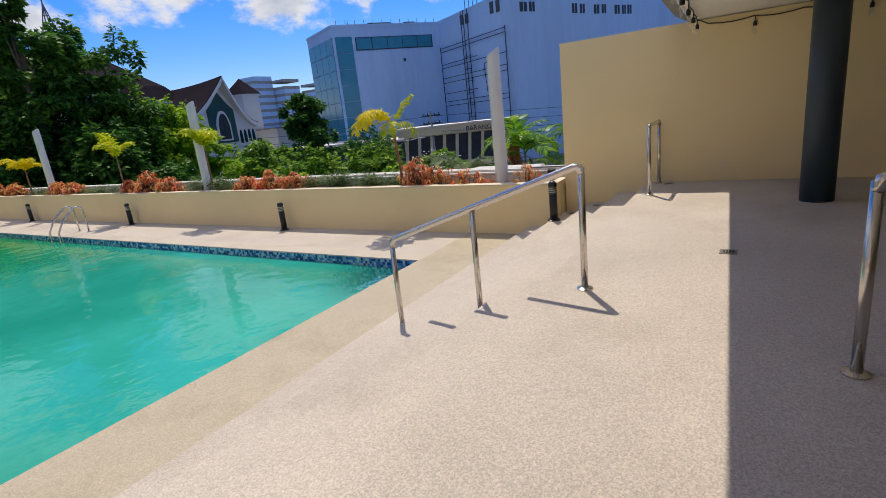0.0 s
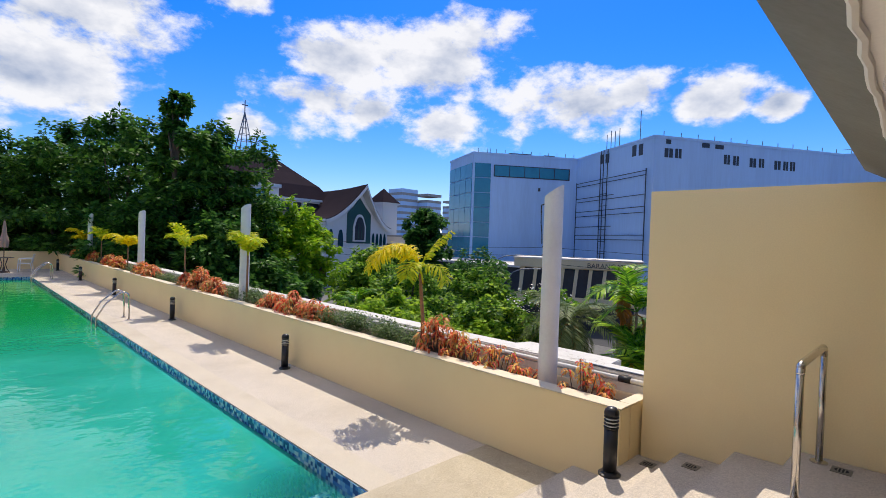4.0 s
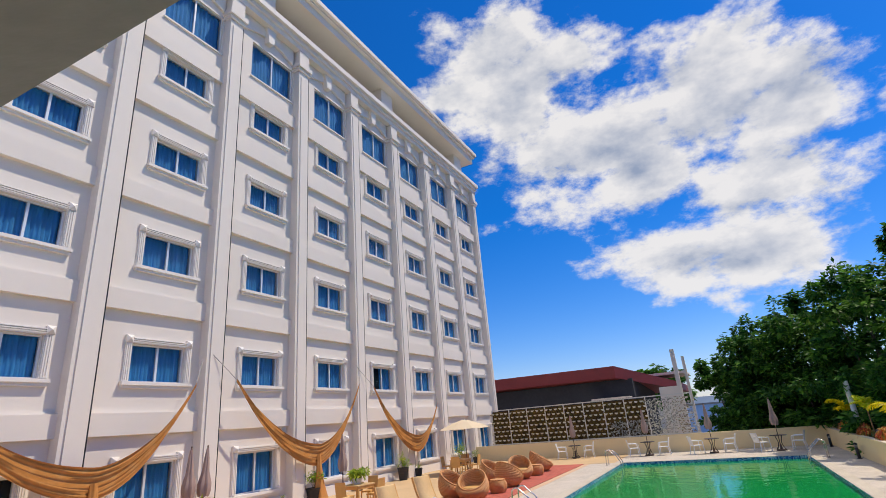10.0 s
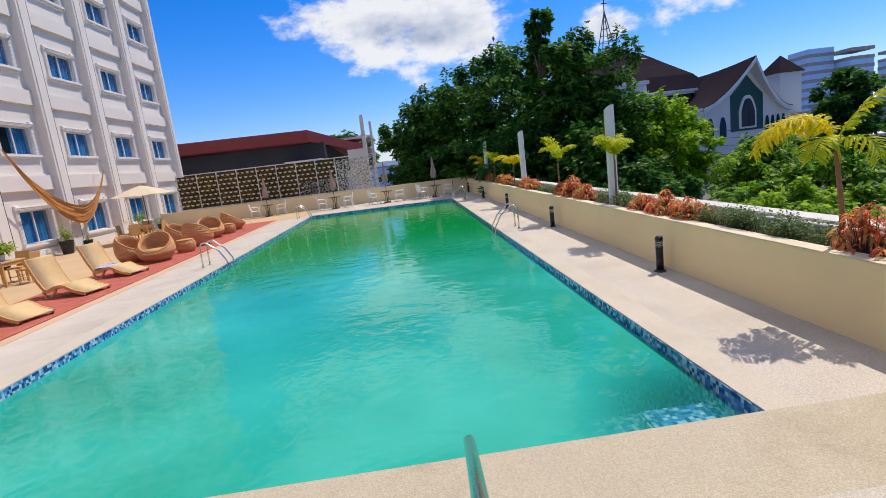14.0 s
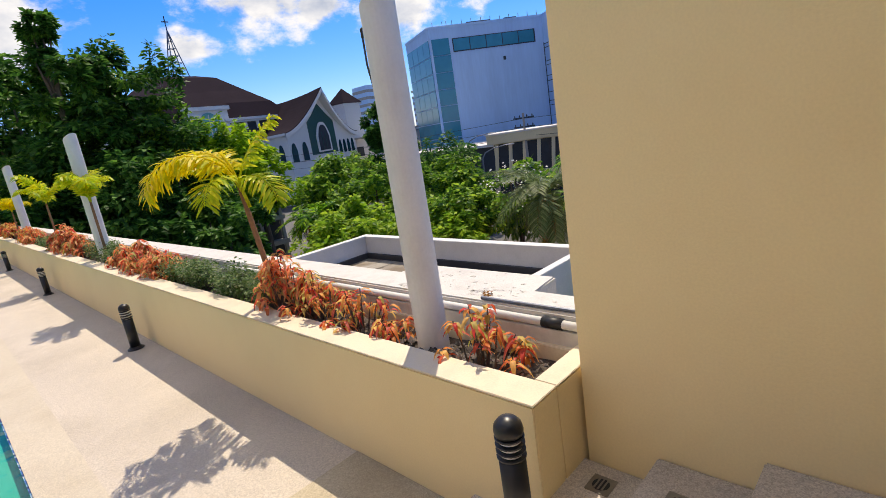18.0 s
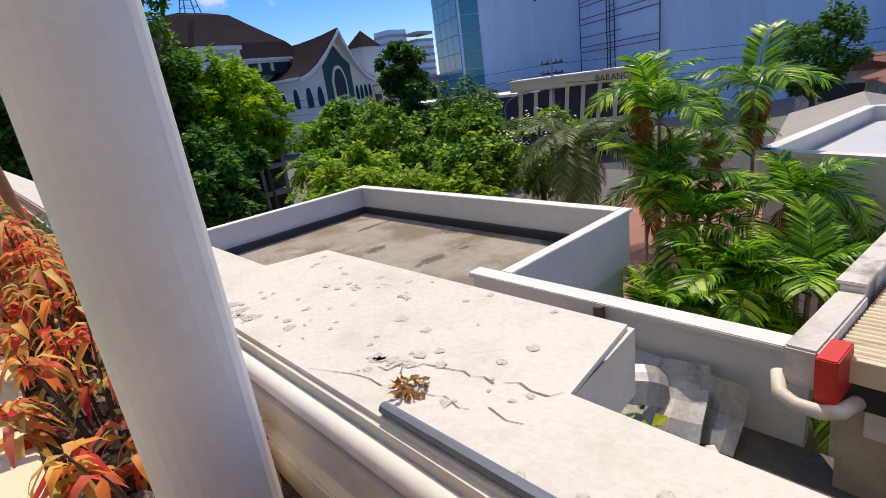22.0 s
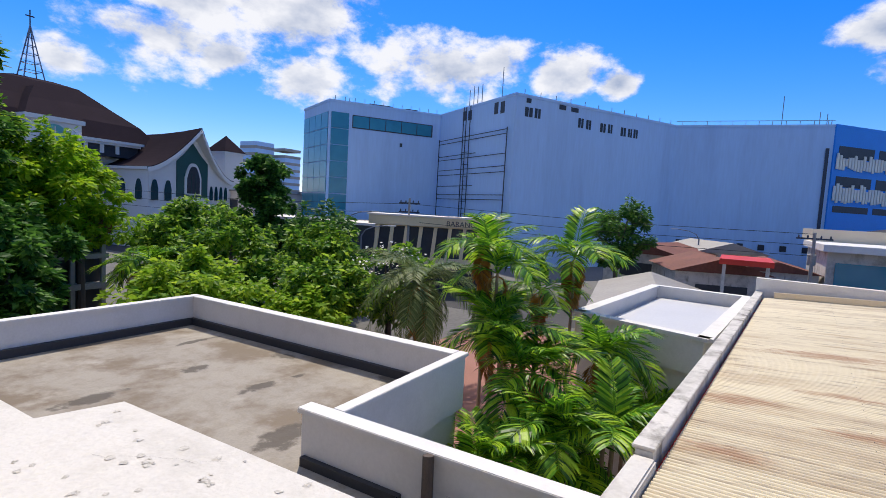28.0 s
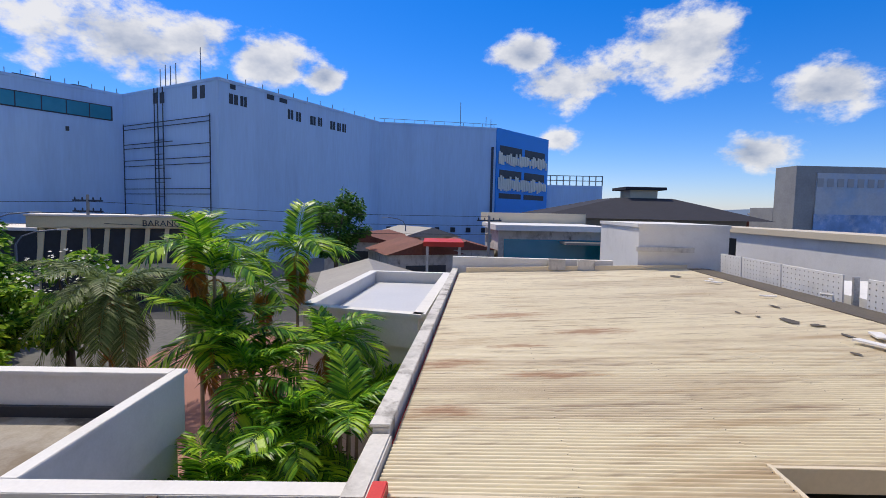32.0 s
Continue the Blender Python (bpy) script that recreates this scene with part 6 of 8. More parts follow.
def on_face(name, face, boxes, material, parent, label="", each=True):
    m, _ = face
    for bx in boxes:
        part(name, box(*bx), material, parent, label).matrix_basis = m


F_side, F_left, F_scaf, F_long, F_far, F_blue = (face_frame(PTS[i], PTS[i + 1]) for i in range(6))
for f in (F_side, F_left, F_scaf, F_long, F_far, F_blue):
    on_face("parapet", f, [(0, -0.3, TOP, f[1], 0.12, TOP + 0.35)], M_bluewall, mall)
# glass corner
W = F_side[1]
for i in range(7):
    for j in range(4):
        on_face("glass_panel", F_side, [(0.3 + j * (W - 0.6) / 4, 0.02, -2.0 + i * 2.55, 0.3 + (j + 1) * (W - 0.6) / 4 - 0.12, 0.10, -2.0 + (i + 1) * 2.55 - 0.12)], M_blueglass, mall)
    on_face("glass_panel", F_left, [(0.3, 0.02, -2.0 + i * 2.55, 3.1, 0.12, -2.0 + (i + 1) * 2.55 - 0.12)], M_blueglass, mall)
L = F_left[1]
for i in range(5):
    on_face("strip_window", F_left, [(3.8 + i * 2.74, 0.02, 13.7, 3.8 + (i + 1) * 2.74 - 0.14, 0.10, 15.47)], M_blueglass, mall)
on_face("strip_frame", F_left, [(3.65, 0.0, 13.55, 17.6, 0.06, 15.6)], M_opening, mall)
on_face("vent", F_left, [(L * 0.62, 0, 11.4, L * 0.62 + 0.4, 0.08, 12.0)], M_opening, mall)
# openings high on the scaffold and long faces
S = F_scaf[1]
for x0, z0, w, h in ((7.75, 15.55, 1.0, 1.45), (9.35, 15.45, 1.0, 1.45), (16.6, 15.4, 0.95, 1.6), (18.2, 15.3, 0.95, 1.6)):
    on_face("window", F_scaf, [(x0, -0.02, z0, x0 + w, 0.05, z0 + h)], M_opening, mall)
for x0, z0, w, h in ((1.6, 14.7, 1.3, 1.25), (3.3, 14.7, 1.0, 1.3), (1.75, 16.55, 0.8, 0.6), (7.65, 16.5, 1.25, 0.65), (9.9, 16.5, 1.4, 0.6), (11.45, 14.45, 1.0, 1.35), (13.05, 14.4, 0.95, 1.35), (15.95, 14.35, 1.1, 1.3), (17.6, 14.4, 0.9, 1.3), (20.4, 14.3, 1.1, 1.3), (22.05, 14.3, 0.85, 1.3), (23.3, 14.3, 0.9, 1.35)):
    on_face("window", F_long, [(x0, -0.02, z0, x0 + w, 0.05, z0 + h)], M_opening, mall)
    if w > 0.84 and h > 1:
        on_face("mullion", F_long, [(x0 + w * 0.45, 0.0, z0, x0 + w * 0.52, 0.08, z0 + h)], M_bluewall, mall)
# scaffold frame on the recessed face
for z, x1 in ((12.9, S - 1.2), (12.3, S - 1.2), (10.2, 12.5), (9.6, S - 1.2), (7.9, S - 1.2), (7.1, S - 1.2), (5.3, 12.0), (3.9, S - 1.2), (3.2, S - 1.2), (-0.4, S - 1.2)):
    on_face("scaffold_bar", F_scaf, [(0.5, 0.25, z, x1, 0.33, z + 0.10)], M_frame_dark, mall)
for x in (0.5, 8.4, 9.2, 10.4, S - 1.3):
    on_face("scaffold_post", F_scaf, [(x, 0.25, -0.6, x + 0.10, 0.36, 13.2 if x in (0.5, S - 1.3) else TOP + 0.3)], M_frame_dark, mall)
for k in range(6):
    on_face("ladder_rung", F_scaf, [(8.4, 0.2, 1.0 + 1.9 * k, 10.5, 0.3, 1.08 + 1.9 * k)], M_frame_dark, mall)
# blue end with pale screens
B = F_blue[1]
on_face("blue_panel", F_blue, [(0.0, 0.02, 1.5, B, 0.25, TOP + 0.4)], M_blue_bright, mall, "bright blue cladding")
for z0, z1 in ((12.7, 14.5), (8.3, 9.9), (4.4, 5.4)):
    for q in range(2):
        on_face("window", F_blue, [(1.0 + q * (B - 1.6) * 0.5, 0.2, z0, 0.4 + (B - 1.2) * (0.46 + 0.5 * q), 0.3, z1)], M_opening, mall)
rng = random.Random(8)
for z0, z1 in ((10.9, 13.0), (5.9, 8.5)):
    for i in range(28):
        x = 0.5 + (B - 1.2) * i / 28
        on_face("screen_slat", F_blue, [(x, 0.35, z0 + rng.uniform(-0.1, 0.6), x + 0.46, 0.5, z1 + rng.uniform(-0.6, 0.4))], M_grille, mall)
on_face("blue_edge", F_far, [(F_far[1] - 0.9, 0.02, 0.5, F_far[1] - 0.5, 0.3, 14.0)], M_frame_dark, mall)
on_face("base_band", F_far, [(0, 0.02, GROUND, F_far[1], 0.15, -2.6)], M_bluewall, mall)
for i in range(7):
    on_face("low_window", F_far, [(1.5 + i * 3.0, 0.1, -2.2, 2.4 + i * 3.0, 0.2, -1.3)], M_opening, mall)
# roof masts
M_mast = mat("grey_mast_steel", (0.18, 0.2, 0.24), 0.5, 0.5, var=0.1, bump=0)
for x, y, h in ((68.5, 32, 2.6), (69.1, 33, 2.4), (69.8, 34, 2.7), (70.4, 35, 2.3), (71, 30, 5.4), (100, -11, 2.6), (100.6, -12, 2.4), (98.5, -6, 5.0), (104, -13, 2.0), (72, 60, 3.0)):
    part("roof_mast", tube([(x, y, TOP), (x, y, TOP + h)], 0.055, 6), M_mast, mall)
for i in range(36):
    f = (F_left, F_long, F_far)[i % 3]
    x = f[1] * ((i // 3) + 0.5) / 12
    on_face("railing_post", f, [(x, -0.1, TOP + 0.35, x + 0.07, -0.03, TOP + 1.0)], M_mast, mall)
on_face("railing_bar", F_far, [(0, -0.1, TOP + 0.95, F_far[1], -0.04, TOP + 1.02)], M_mast, mall)
on_face("roof_unit", F_left, [(7, -4, TOP + 0.2, 11, -2, TOP + 0.9), (13.5, -3, TOP + 0.2, 15.5, -2, TOP + 0.9)], M_frame_dark, mall)

# ---- cream barangay hall ----
M_beige = mat("beige_render", (0.80, 0.66, 0.40), 0.8, var=0.08, fine=10, bump=0.05)
hall = thing("village_hall", "long cream two-storey hall with wide dark windows", "building")
hm, hl = face_frame((38.6, 27.2), (43.6, 17.2))


def hall_box(name, b, m, label=""):
    part(name, box(*b), m, hall, label).matrix_basis = hm


hall_box("wall", (0, -5, GROUND, hl, -0.3, 0.0), M_beige)
hall_box("roof_band", (-0.5, -5, -0.05, hl + 0.4, 0.25, 0.75), M_beige)
hall_box("roof", (-0.6, -5.2, 0.76, hl + 0.5, 0.35, 0.9), M_white)
hall_box("window_band", (0.1, -0.32, -2.9, hl - 0.1, -0.2, -0.15), M_opening)
for i in range(9):
    x = 0.1 + i * (hl - 0.6) / 8
    bm = box(-0.16, -0.25, -2.9, 0.16, 0.05, -0.06)
    for v in bm.verts:
        v.co.x += 0.25 if v.co.z > -1 else 0
    part("column", bm, M_beige, hall).matrix_basis = hm @ Matrix.Translation((x, 0, 0))
hall_box("sill_band", (-0.2, -0.3, -3.5, hl + 0.2, 0.1, -2.9), M_beige)
hall_box("lower_opening", (0.2, -0.3, GROUND, hl - 0.2, -0.1, -3.6), M_opening)
cu = bpy.data.curves.new("sign", "FONT")
cu.body, cu.size, cu.extrude = "BARANGAY 9-A", 0.66, 0.02
so = new("sign_letters", cu)
so.data.materials.append(M_opening)
dg = bpy.context.evaluated_depsgraph_get()
me = bpy.data.meshes.new_from_object(so.evaluated_get(dg))
bpy.data.objects.remove(so)
letters = new("sign_letters", me)
letters.parent = hall
letters.matrix_basis = hm @ pose(hl - 4.6, 0.27, 0.08, 90, 0, 0)
letters["label"] = "dark raised letters of the hall's name"

# ---- white house, dark gap and poles left of the blue building ----
M_conc = mat("grey_concrete", (0.36, 0.34, 0.31), 0.85, var=0.15, big=0.4, fine=12, bump=0.2, stain=(0.2, 0.19, 0.17), stain_amount=0.4, stain_scale=0.5)
hs = thing("street_building", "low dark shop building below the blue building", "building")
part("wall", box(52, 36, GROUND, 62, 60, -1.0), M_opening, hs)
part("canopy", box(51, 36, -1.0, 62, 60, -0.7), M_white, hs)
hs = thing("pale_house", "pale house wall between trees and the blue building", "building")
part("wall", box(60, 70, GROUND, 72, 84, 2.6), M_white, hs)
part("roof", box(59.5, 69.5, 2.6, 72.5, 84.5, 2.9), M_conc, hs)
part("window", box(59.9, 74, -0.5, 60.01, 78, 1.2), M_opening, hs)
for i, (x, y, h, w) in enumerate([(150, 180, 26, 10), (161, 174, 20, 9), (196, 190, 20, 9)]):
    hs = thing("tower_block", "distant pale grey apartment tower", "building")
    part("wall", box(x, y, GROUND, x + w, y + w, h), M_bluewall, hs)
    for q in range(8):
        part("window_band", box(x - 0.15, y - 0.15, 2 + q * 3.0, x + w + 0.1, y + w, 3.2 + q * 3.0), M_conc, hs)


def utility_pole(x, y, top, arms=2):
    p = thing("utility_pole", "grey concrete utility pole with cross-arms and wires", "pole", pose(x, y, GROUND), "street poles")
    h = top - GROUND
    part("pole", tube([(0, 0, 0), (0, 0, h)], [0.16, 0.10], 10), M_conc, p)
    for i in range(arms):
        part("crossarm", box(-0.06, -1.1, h - 0.5 - 0.8 * i, 0.06, 1.1, h - 0.38 - 0.8 * i), M_frame_dark, p)
        for q in (-0.95, -0.4, 0.4, 0.95):
            part("insulator", lathe([(0.05, 0), (0.06, 0.1), (0.03, 0.2)], 8, at=(0, q, h - 0.38 - 0.8 * i)), M_frame_dark, p)
    part("transformer", lathe([(0.25, 0), (0.28, 0.1), (0.28, 0.75), (0.2, 0.85)], 12, at=(0.3, 0, h - 2.4)), M_conc, p)
    return p


utility_pole(40.0, 24.4, 2.4)
utility_pole(47.0, -6.3, 1.4, 1)


def street_lamp(x, y, top, turn):
    p = thing("street_lamp", "pale curved-arm street lamp", "street lamp", pose(x, y, GROUND, 0, 0, turn), "street lamps")
    h = top - GROUND
    part("pole", tube([(0, 0, 0), (0, 0, h - 0.8)], [0.10, 0.07], 8), M_mast, p)
    part("arm", tube([(0, 0, h - 0.8), (0.3, 0, h - 0.3), (1.0, 0, h), (2.2, 0, h + 0.15)], 0.045, 8), M_mast, p)
    part("head", box(2.1, -0.12, h + 0.10, 2.8, 0.12, h + 0.2, 0.03), M_trim, p)


street_lamp(37, 29, 0.9, -60)
street_lamp(33.5, 24.5, -0.1, -65)
street_lamp(62, 2.0, 0.7, 90)
wires = thing("overhead_wires", "black overhead wires across the street", "wires")
for z in (1.9, 1.1, 0.3):
    part("wire", tube([(30, 60, z), (36, 40, z - 0.5), (40, 24.4, z), (44, 8, z - 0.6), (47, -6.3, z - 0.6)], 0.025, 4), M_cable, wires)

# ---- church ----
M_roofbrown = mat("brown_church_shingle", (0.030, 0.021, 0.027), 0.95, var=0.15, big=0.4, fine=6, bump=0.3, spec=0.05)
M_greentile = mat("dark_green_gable", (0.02, 0.085, 0.075), 0.4, var=0.12, fine=6, bump=0.03)
M_churchwhite = mat("white_church_wall", (0.74, 0.74, 0.72), 0.75, var=0.04, big=0.2, fine=5, bump=0.03)
M_archglass = mat("dark_teal_arch_glass", (0.012, 0.05, 0.055), 0.15, var=0.3, big=1, fine=4, bump=0.02)
M_teal = mat("pale_teal_window", (0.12, 0.38, 0.34), 0.3, var=0.1, bump=0)
church = thing("church", "white church with brown swooping roofs and a green gable", "church")
A = Vector((47.16, 67.49, 0))
AX = Vector((-0.1045, 0.9945, 0))
SD = Vector((0.9945, 0.1045, 0))


def cp(along, across, z):
    p = A + AX * along + SD * across
    return (p.x, p.y, z)


def ridge(al):
    """Height of the sagging nave ridge, highest at the prow."""
    return 10.3 + 0.86 * max(0.0, (11 - al) / 12.8) ** 2 + 0.012 * max(0.0, al - 11) ** 1.5


def swoop(al, s, side):
    low = 5.05 if side < 0 else 4.05
    return low + (ridge(al) - low) * (1 - s) ** (1.55 if side < 0 else 1.7)


N = 14
HALF = 7.2


def prow(al, s):
    """The front edge leans out towards the apex."""
    return al if al > 0 else -0.5 - 1.4 * (1 - s) ** 1.3


for side in (-1, 1):
    bm = bmesh.new()
    rows = []
    for al in (-1, 2, 5, 8, 11, 14, 18, 22):
        rows.append([bm.verts.new(cp(prow(al, s / N), side * HALF * s / N, swoop(prow(al, s / N), s / N, side))) for s in range(N + 1)])
    for a, b in zip(rows, rows[1:]):
        for i in range(N):
            bm.faces.new((a[i], a[i + 1], b[i + 1], b[i]))
    low = bmesh.ops.extrude_face_region(bm, geom=bm.faces[:])
    bmesh.ops.translate(bm, verts=[v for v in low["geom"] if isinstance(v, bmesh.types.BMVert)], vec=(0, 0, -0.22))
    bmesh.ops.recalc_face_normals(bm, faces=bm.faces[:])
    part("roof", bm, M_roofbrown, church, "dark brown shingle roof")
    bm = bmesh.new()
    pts = [cp(prow(-1, s / N) - 0.04, side * HALF * s / N, swoop(prow(-1, s / N), s / N, side) - 0.12) for s in range(N + 1)]
    for a, b in zip(pts, pts[1:]):
        vs = [bm.verts.new(p) for p in (a, b, (b[0], b[1], b[2] - 0.62), (a[0], a[1], a[2] - 0.62))]
        vs += [bm.verts.new(v.co + AX * 0.5) for v in vs[:4]]
        for f in ((0, 1, 2, 3), (3, 2, 6, 7), (0, 4, 5, 1)):
            bm.faces.new([vs[q] for q in f])
    bmesh.ops.remove_doubles(bm, verts=bm.verts[:], dist=0.001)
    part("barge_board", bm, M_churchwhite, church)
    # eave board along the nave
    bm = bmesh.new()
    z = 5.05 if side < 0 else 4.05
    prv = None
    for al in (-0.5, 21.5):
        q = [bm.verts.new(cp(al, side * x, y)) for x, y in ((6.5, z - 0.55), (7.25, z - 0.4), (7.25, z - 0.05), (6.5, z - 0.05))]
        if prv:
            for i in range(4):
                bm.faces.new((prv[i], prv[(i + 1) % 4], q[(i + 1) % 4], q[i]))
        prv = q
    bmesh.ops.recalc_face_normals(bm, faces=bm.faces[:])
    part("eave_board", bm, M_churchwhite, church)
    # white soffit under the leaning prow
    bm = bmesh.new()
    out = [bm.verts.new(cp(prow(-1, s / N), side * HALF * s / N, swoop(prow(-1, s / N), s / N, side) - 0.5)) for s in range(N + 1)]
    back = [bm.verts.new(cp(0.1, side * HALF * s / N, swoop(0, s / N, side) - 0.5)) for s in range(N + 1)]
    for i in range(N):
        bm.faces.new((out[i], out[i + 1], back[i + 1], back[i]))
    part("soffit", bm, M_churchwhite, church)
# gable wall
bm = bmesh.new()
top = [bm.verts.new(cp(0, 6.7 * s / N, swoop(0, abs(s) * 6.7 / 7.2 / N, 1 if s > 0 else -1) - 0.3)) for s in range(-N, N + 1)]
lo = [bm.verts.new(cp(0, 6.7 * s / N, GROUND)) for s in range(-N, N + 1)]
for i in range(2 * N):
    bm.faces.new((lo[i], lo[i + 1], top[i + 1], top[i]))
part("gable_wall", bm, M_churchwhite, church)
part("side_wall", prism([cp(0.1, -6.65, 0)[:2], cp(22, -6.65, 0)[:2], cp(22, 6.65, 0)[:2], cp(0.1, 6.65, 0)[:2]], GROUND, 4.0), M_churchwhite, church)
part("side_wall", prism([cp(0.1, -6.65, 0)[:2], cp(22, -6.65, 0)[:2], cp(22, -5.9, 0)[:2], cp(0.1, -5.9, 0)[:2]], 4.0, 4.9), M_churchwhite, church)


def arch_outline(w, h, n=8):
    """A pointed arch, half width w, springing at 60 percent of h."""
    pts = [(-w, 0), (w, 0)]
    for i in range(n + 1):
        t = i / n
        pts.append((w * (1 - t) ** 0.7 if t < 1 else 0, h * (0.55 + 0.45 * math.sin(t * math.pi / 2))))
    for i in range(n - 1, -1, -1):
        t = i / n
        pts.append((-w * (1 - t) ** 0.7, h * (0.55 + 0.45 * math.sin(t * math.pi / 2))))
    return pts


def arch_window(name, along, across, z, w, h, out, m, thick=0.12, facing="gable"):
    bm = bmesh.new()
    outl = arch_outline(w, h)
    back = [bm.verts.new((x, 0, y)) for x, y in outl]
    front = [bm.verts.new((x, -thick, y)) for x, y in outl]
    bm.faces.new(front)
    for i in range(len(outl)):
        j = (i + 1) % len(outl)
        bm.faces.new((back[i], back[j], front[j], front[i]))
    bmesh.ops.recalc_face_normals(bm, faces=bm.faces[:])
    o = part(name, bm, m, church)
    ang = math.degrees(math.atan2(SD.y, SD.x))
    p = cp(along, across, z)
    o.matrix_basis = pose(*p, 0, 0, ang if facing == "gable" else ang - 90)
    return o


bm = bmesh.new()
gp = [(-2.6, 1.2), (2.6, 1.2), (2.6, 6.2), (1.3, 7.4), (0, 8.95), (-1.3, 7.4), (-2.6, 6.2)]
vs = [bm.verts.new(cp(-0.12, x, z)) for x, z in gp]
ws = [bm.verts.new(cp(0.05, x, z)) for x, z in gp]
bm.faces.new(vs)
for i in range(7):
    j = (i + 1) % 7
    bm.faces.new((ws[i], ws[j], vs[j], vs[i]))
part("green_gable", bm, M_greentile, church, "dark green gable panel")
arch_window("arch_frame", -0.13, 0, 1.5, 1.38, 4.6, 0, M_churchwhite, 0.15)
arch_window("arch_window", -0.30, 0, 1.75, 1.05, 3.9, 0, M_opening, 0.05)
for q in (-0.35, 0.35):
    part("mullion", prism([cp(-0.40, q - 0.03, 0)[:2], cp(-0.40, q + 0.03, 0)[:2], cp(-0.34, q + 0.03, 0)[:2], cp(-0.34, q - 0.03, 0)[:2]], 1.8, 4.6), M_greentile, church)
for s in (-5.9, -3.9, 3.3, 4.2, 5.1, 6.0):
    arch_window("arch_window", -0.05, s, 0.6 if s < 0 else 0.9, 0.50 if s < 0 else 0.26, 2.8 if s < 0 else 2.1, 0, M_archglass)
for i in range(5):
    arch_window("arch_window", 2.0 + 3.4 * i, -6.67, 0.6, 0.62, 2.8, 0, M_archglass, 0.1, "side")


def pyramid(c, half, z0, z1, m, name, flare=0.0):
    bm = bmesh.new()
    ring = []
    for k in range(5):
        t = k / 4
        r = half * (1 - t) + flare * (1 - t) ** 3
        ring.append([bm.verts.new((c[0] + r * q[0] * AX.x + r * q[1] * SD.x, c[1] + r * q[0] * AX.y + r * q[1] * SD.y, z0 + (z1 - z0) * t)) for q in ((-1, -1), (1, -1), (1, 1), (-1, 1))] if k < 4 else [bm.verts.new((c[0], c[1], z1))])
    bm.faces.new(ring[0])
    for a, b in zip(ring, ring[1:]):
        for q in range(4):
            if len(b) == 4:
                bm.faces.new((a[q], a[(q + 1) % 4], b[(q + 1) % 4], b[q]))
            else:
                bm.faces.new((a[q], a[(q + 1) % 4], b[0]))
    bmesh.ops.recalc_face_normals(bm, faces=bm.faces[:])
    part(name, bm, m, church)


def block(c, half, z0, z1, m, name):
    o = [(c[0] + half * (q[0] * AX.x + q[1] * SD.x), c[1] + half * (q[0] * AX.y + q[1] * SD.y)) for q in ((-1, -1), (-1, 1), (1, 1), (1, -1))]
    bm = prism(o, z0, z1)
    bmesh.ops.recalc_face_normals(bm, faces=bm.faces[:])
    part(name, bm, m, church)


tc = (60.4, 78.0)
block(tc, 2.0, GROUND, 9.0, M_churchwhite, "tower")
block(tc, 2.3, 9.0, 9.35, M_churchwhite, "tower_cornice")
pyramid(tc, 2.4, 9.35, 12.3, M_roofbrown, "tower_roof")


def hip(name, al, ac, rings, m, label=""):
    """Stacked rectangular rings, half sizes along and across with a height each."""
    bm = bmesh.new()
    prv = None
    for ha, hc, z in rings:
        q = [bm.verts.new(cp(al + a * ha, ac + b * hc, z)) for a, b in ((-1, -1), (-1, 1), (1, 1), (1, -1))]
        if prv:
            for i in range(4):
                bm.faces.new((prv[i], prv[(i + 1) % 4], q[(i + 1) % 4], q[i]))
        else:
            bm.faces.new(q)
        prv = q
    bm.faces.new(prv)
    bmesh.ops.recalc_face_normals(bm, faces=bm.faces[:])
    return part(name, bm, m, church, label)


hip("crossing_wall", 18, -11.8, ((8.8, 10.6, GROUND), (8.8, 10.6, 8.3)), M_churchwhite)
hip("crossing_roof", 18, -11.8, ((10.4, 12.4, 8.45), (8.9, 10.2, 10.9), (6.3, 7.6, 13.1), (3.9, 4.5, 15.5), (2.0, 2.3, 16.1), (0.4, 0.5, 16.35)), M_roofbrown, "dark brown swooping crossing roof")
# flat cornice of the crossing over a dark louvre band
hip("cornice", 12.5, -7.2, ((5.6, 4.2, 7.75), (5.6, 4.2, 8.05)), M_churchwhite)
hip("cornice", 12.6, -7.2, ((5.9, 4.6, 8.05), (5.9, 4.6, 8.42)), M_churchwhite)
hip("louvre_band", 12.6, -7.2, ((5.3, 4.0, 6.2), (5.3, 4.0, 7.75)), M_opening, "dark louvre band")
for x in (-10.4, -8.3, -6.2):
    hip("pier", 7.25, x, ((0.1, 0.25, 6.6), (0.1, 0.25, 7.75)), M_churchwhite)
# porch block with the glazed pointed window
hip("porch_wall", 12, -14.1, ((5.0, 3.1, GROUND), (5.0, 3.1, 9.75)), M_churchwhite)
hip("porch_cornice", 12, -14.1, ((5.3, 3.4, 9.75), (5.3, 3.4, 10.3)), M_churchwhite)
hip("porch_roof", 12, -14.1, ((5.3, 3.4, 10.3), (2.6, 1.6, 12.6), (0.9, 0.2, 14.3)), M_roofbrown)
arch_window("teal_window", 6.95, -14.2, 5.4, 1.75, 4.0, 0, M_teal, 0.1)
for q in (-0.02, 0.55, -0.6):
    hip("window_bar", 6.80, -14.2 + q, ((0.03, 0.05, 5.4), (0.03, 0.05, 9.2 - abs(q) * 1.8)), M_churchwhite)
SP = Vector(cp(17.2, -11.6, 0))
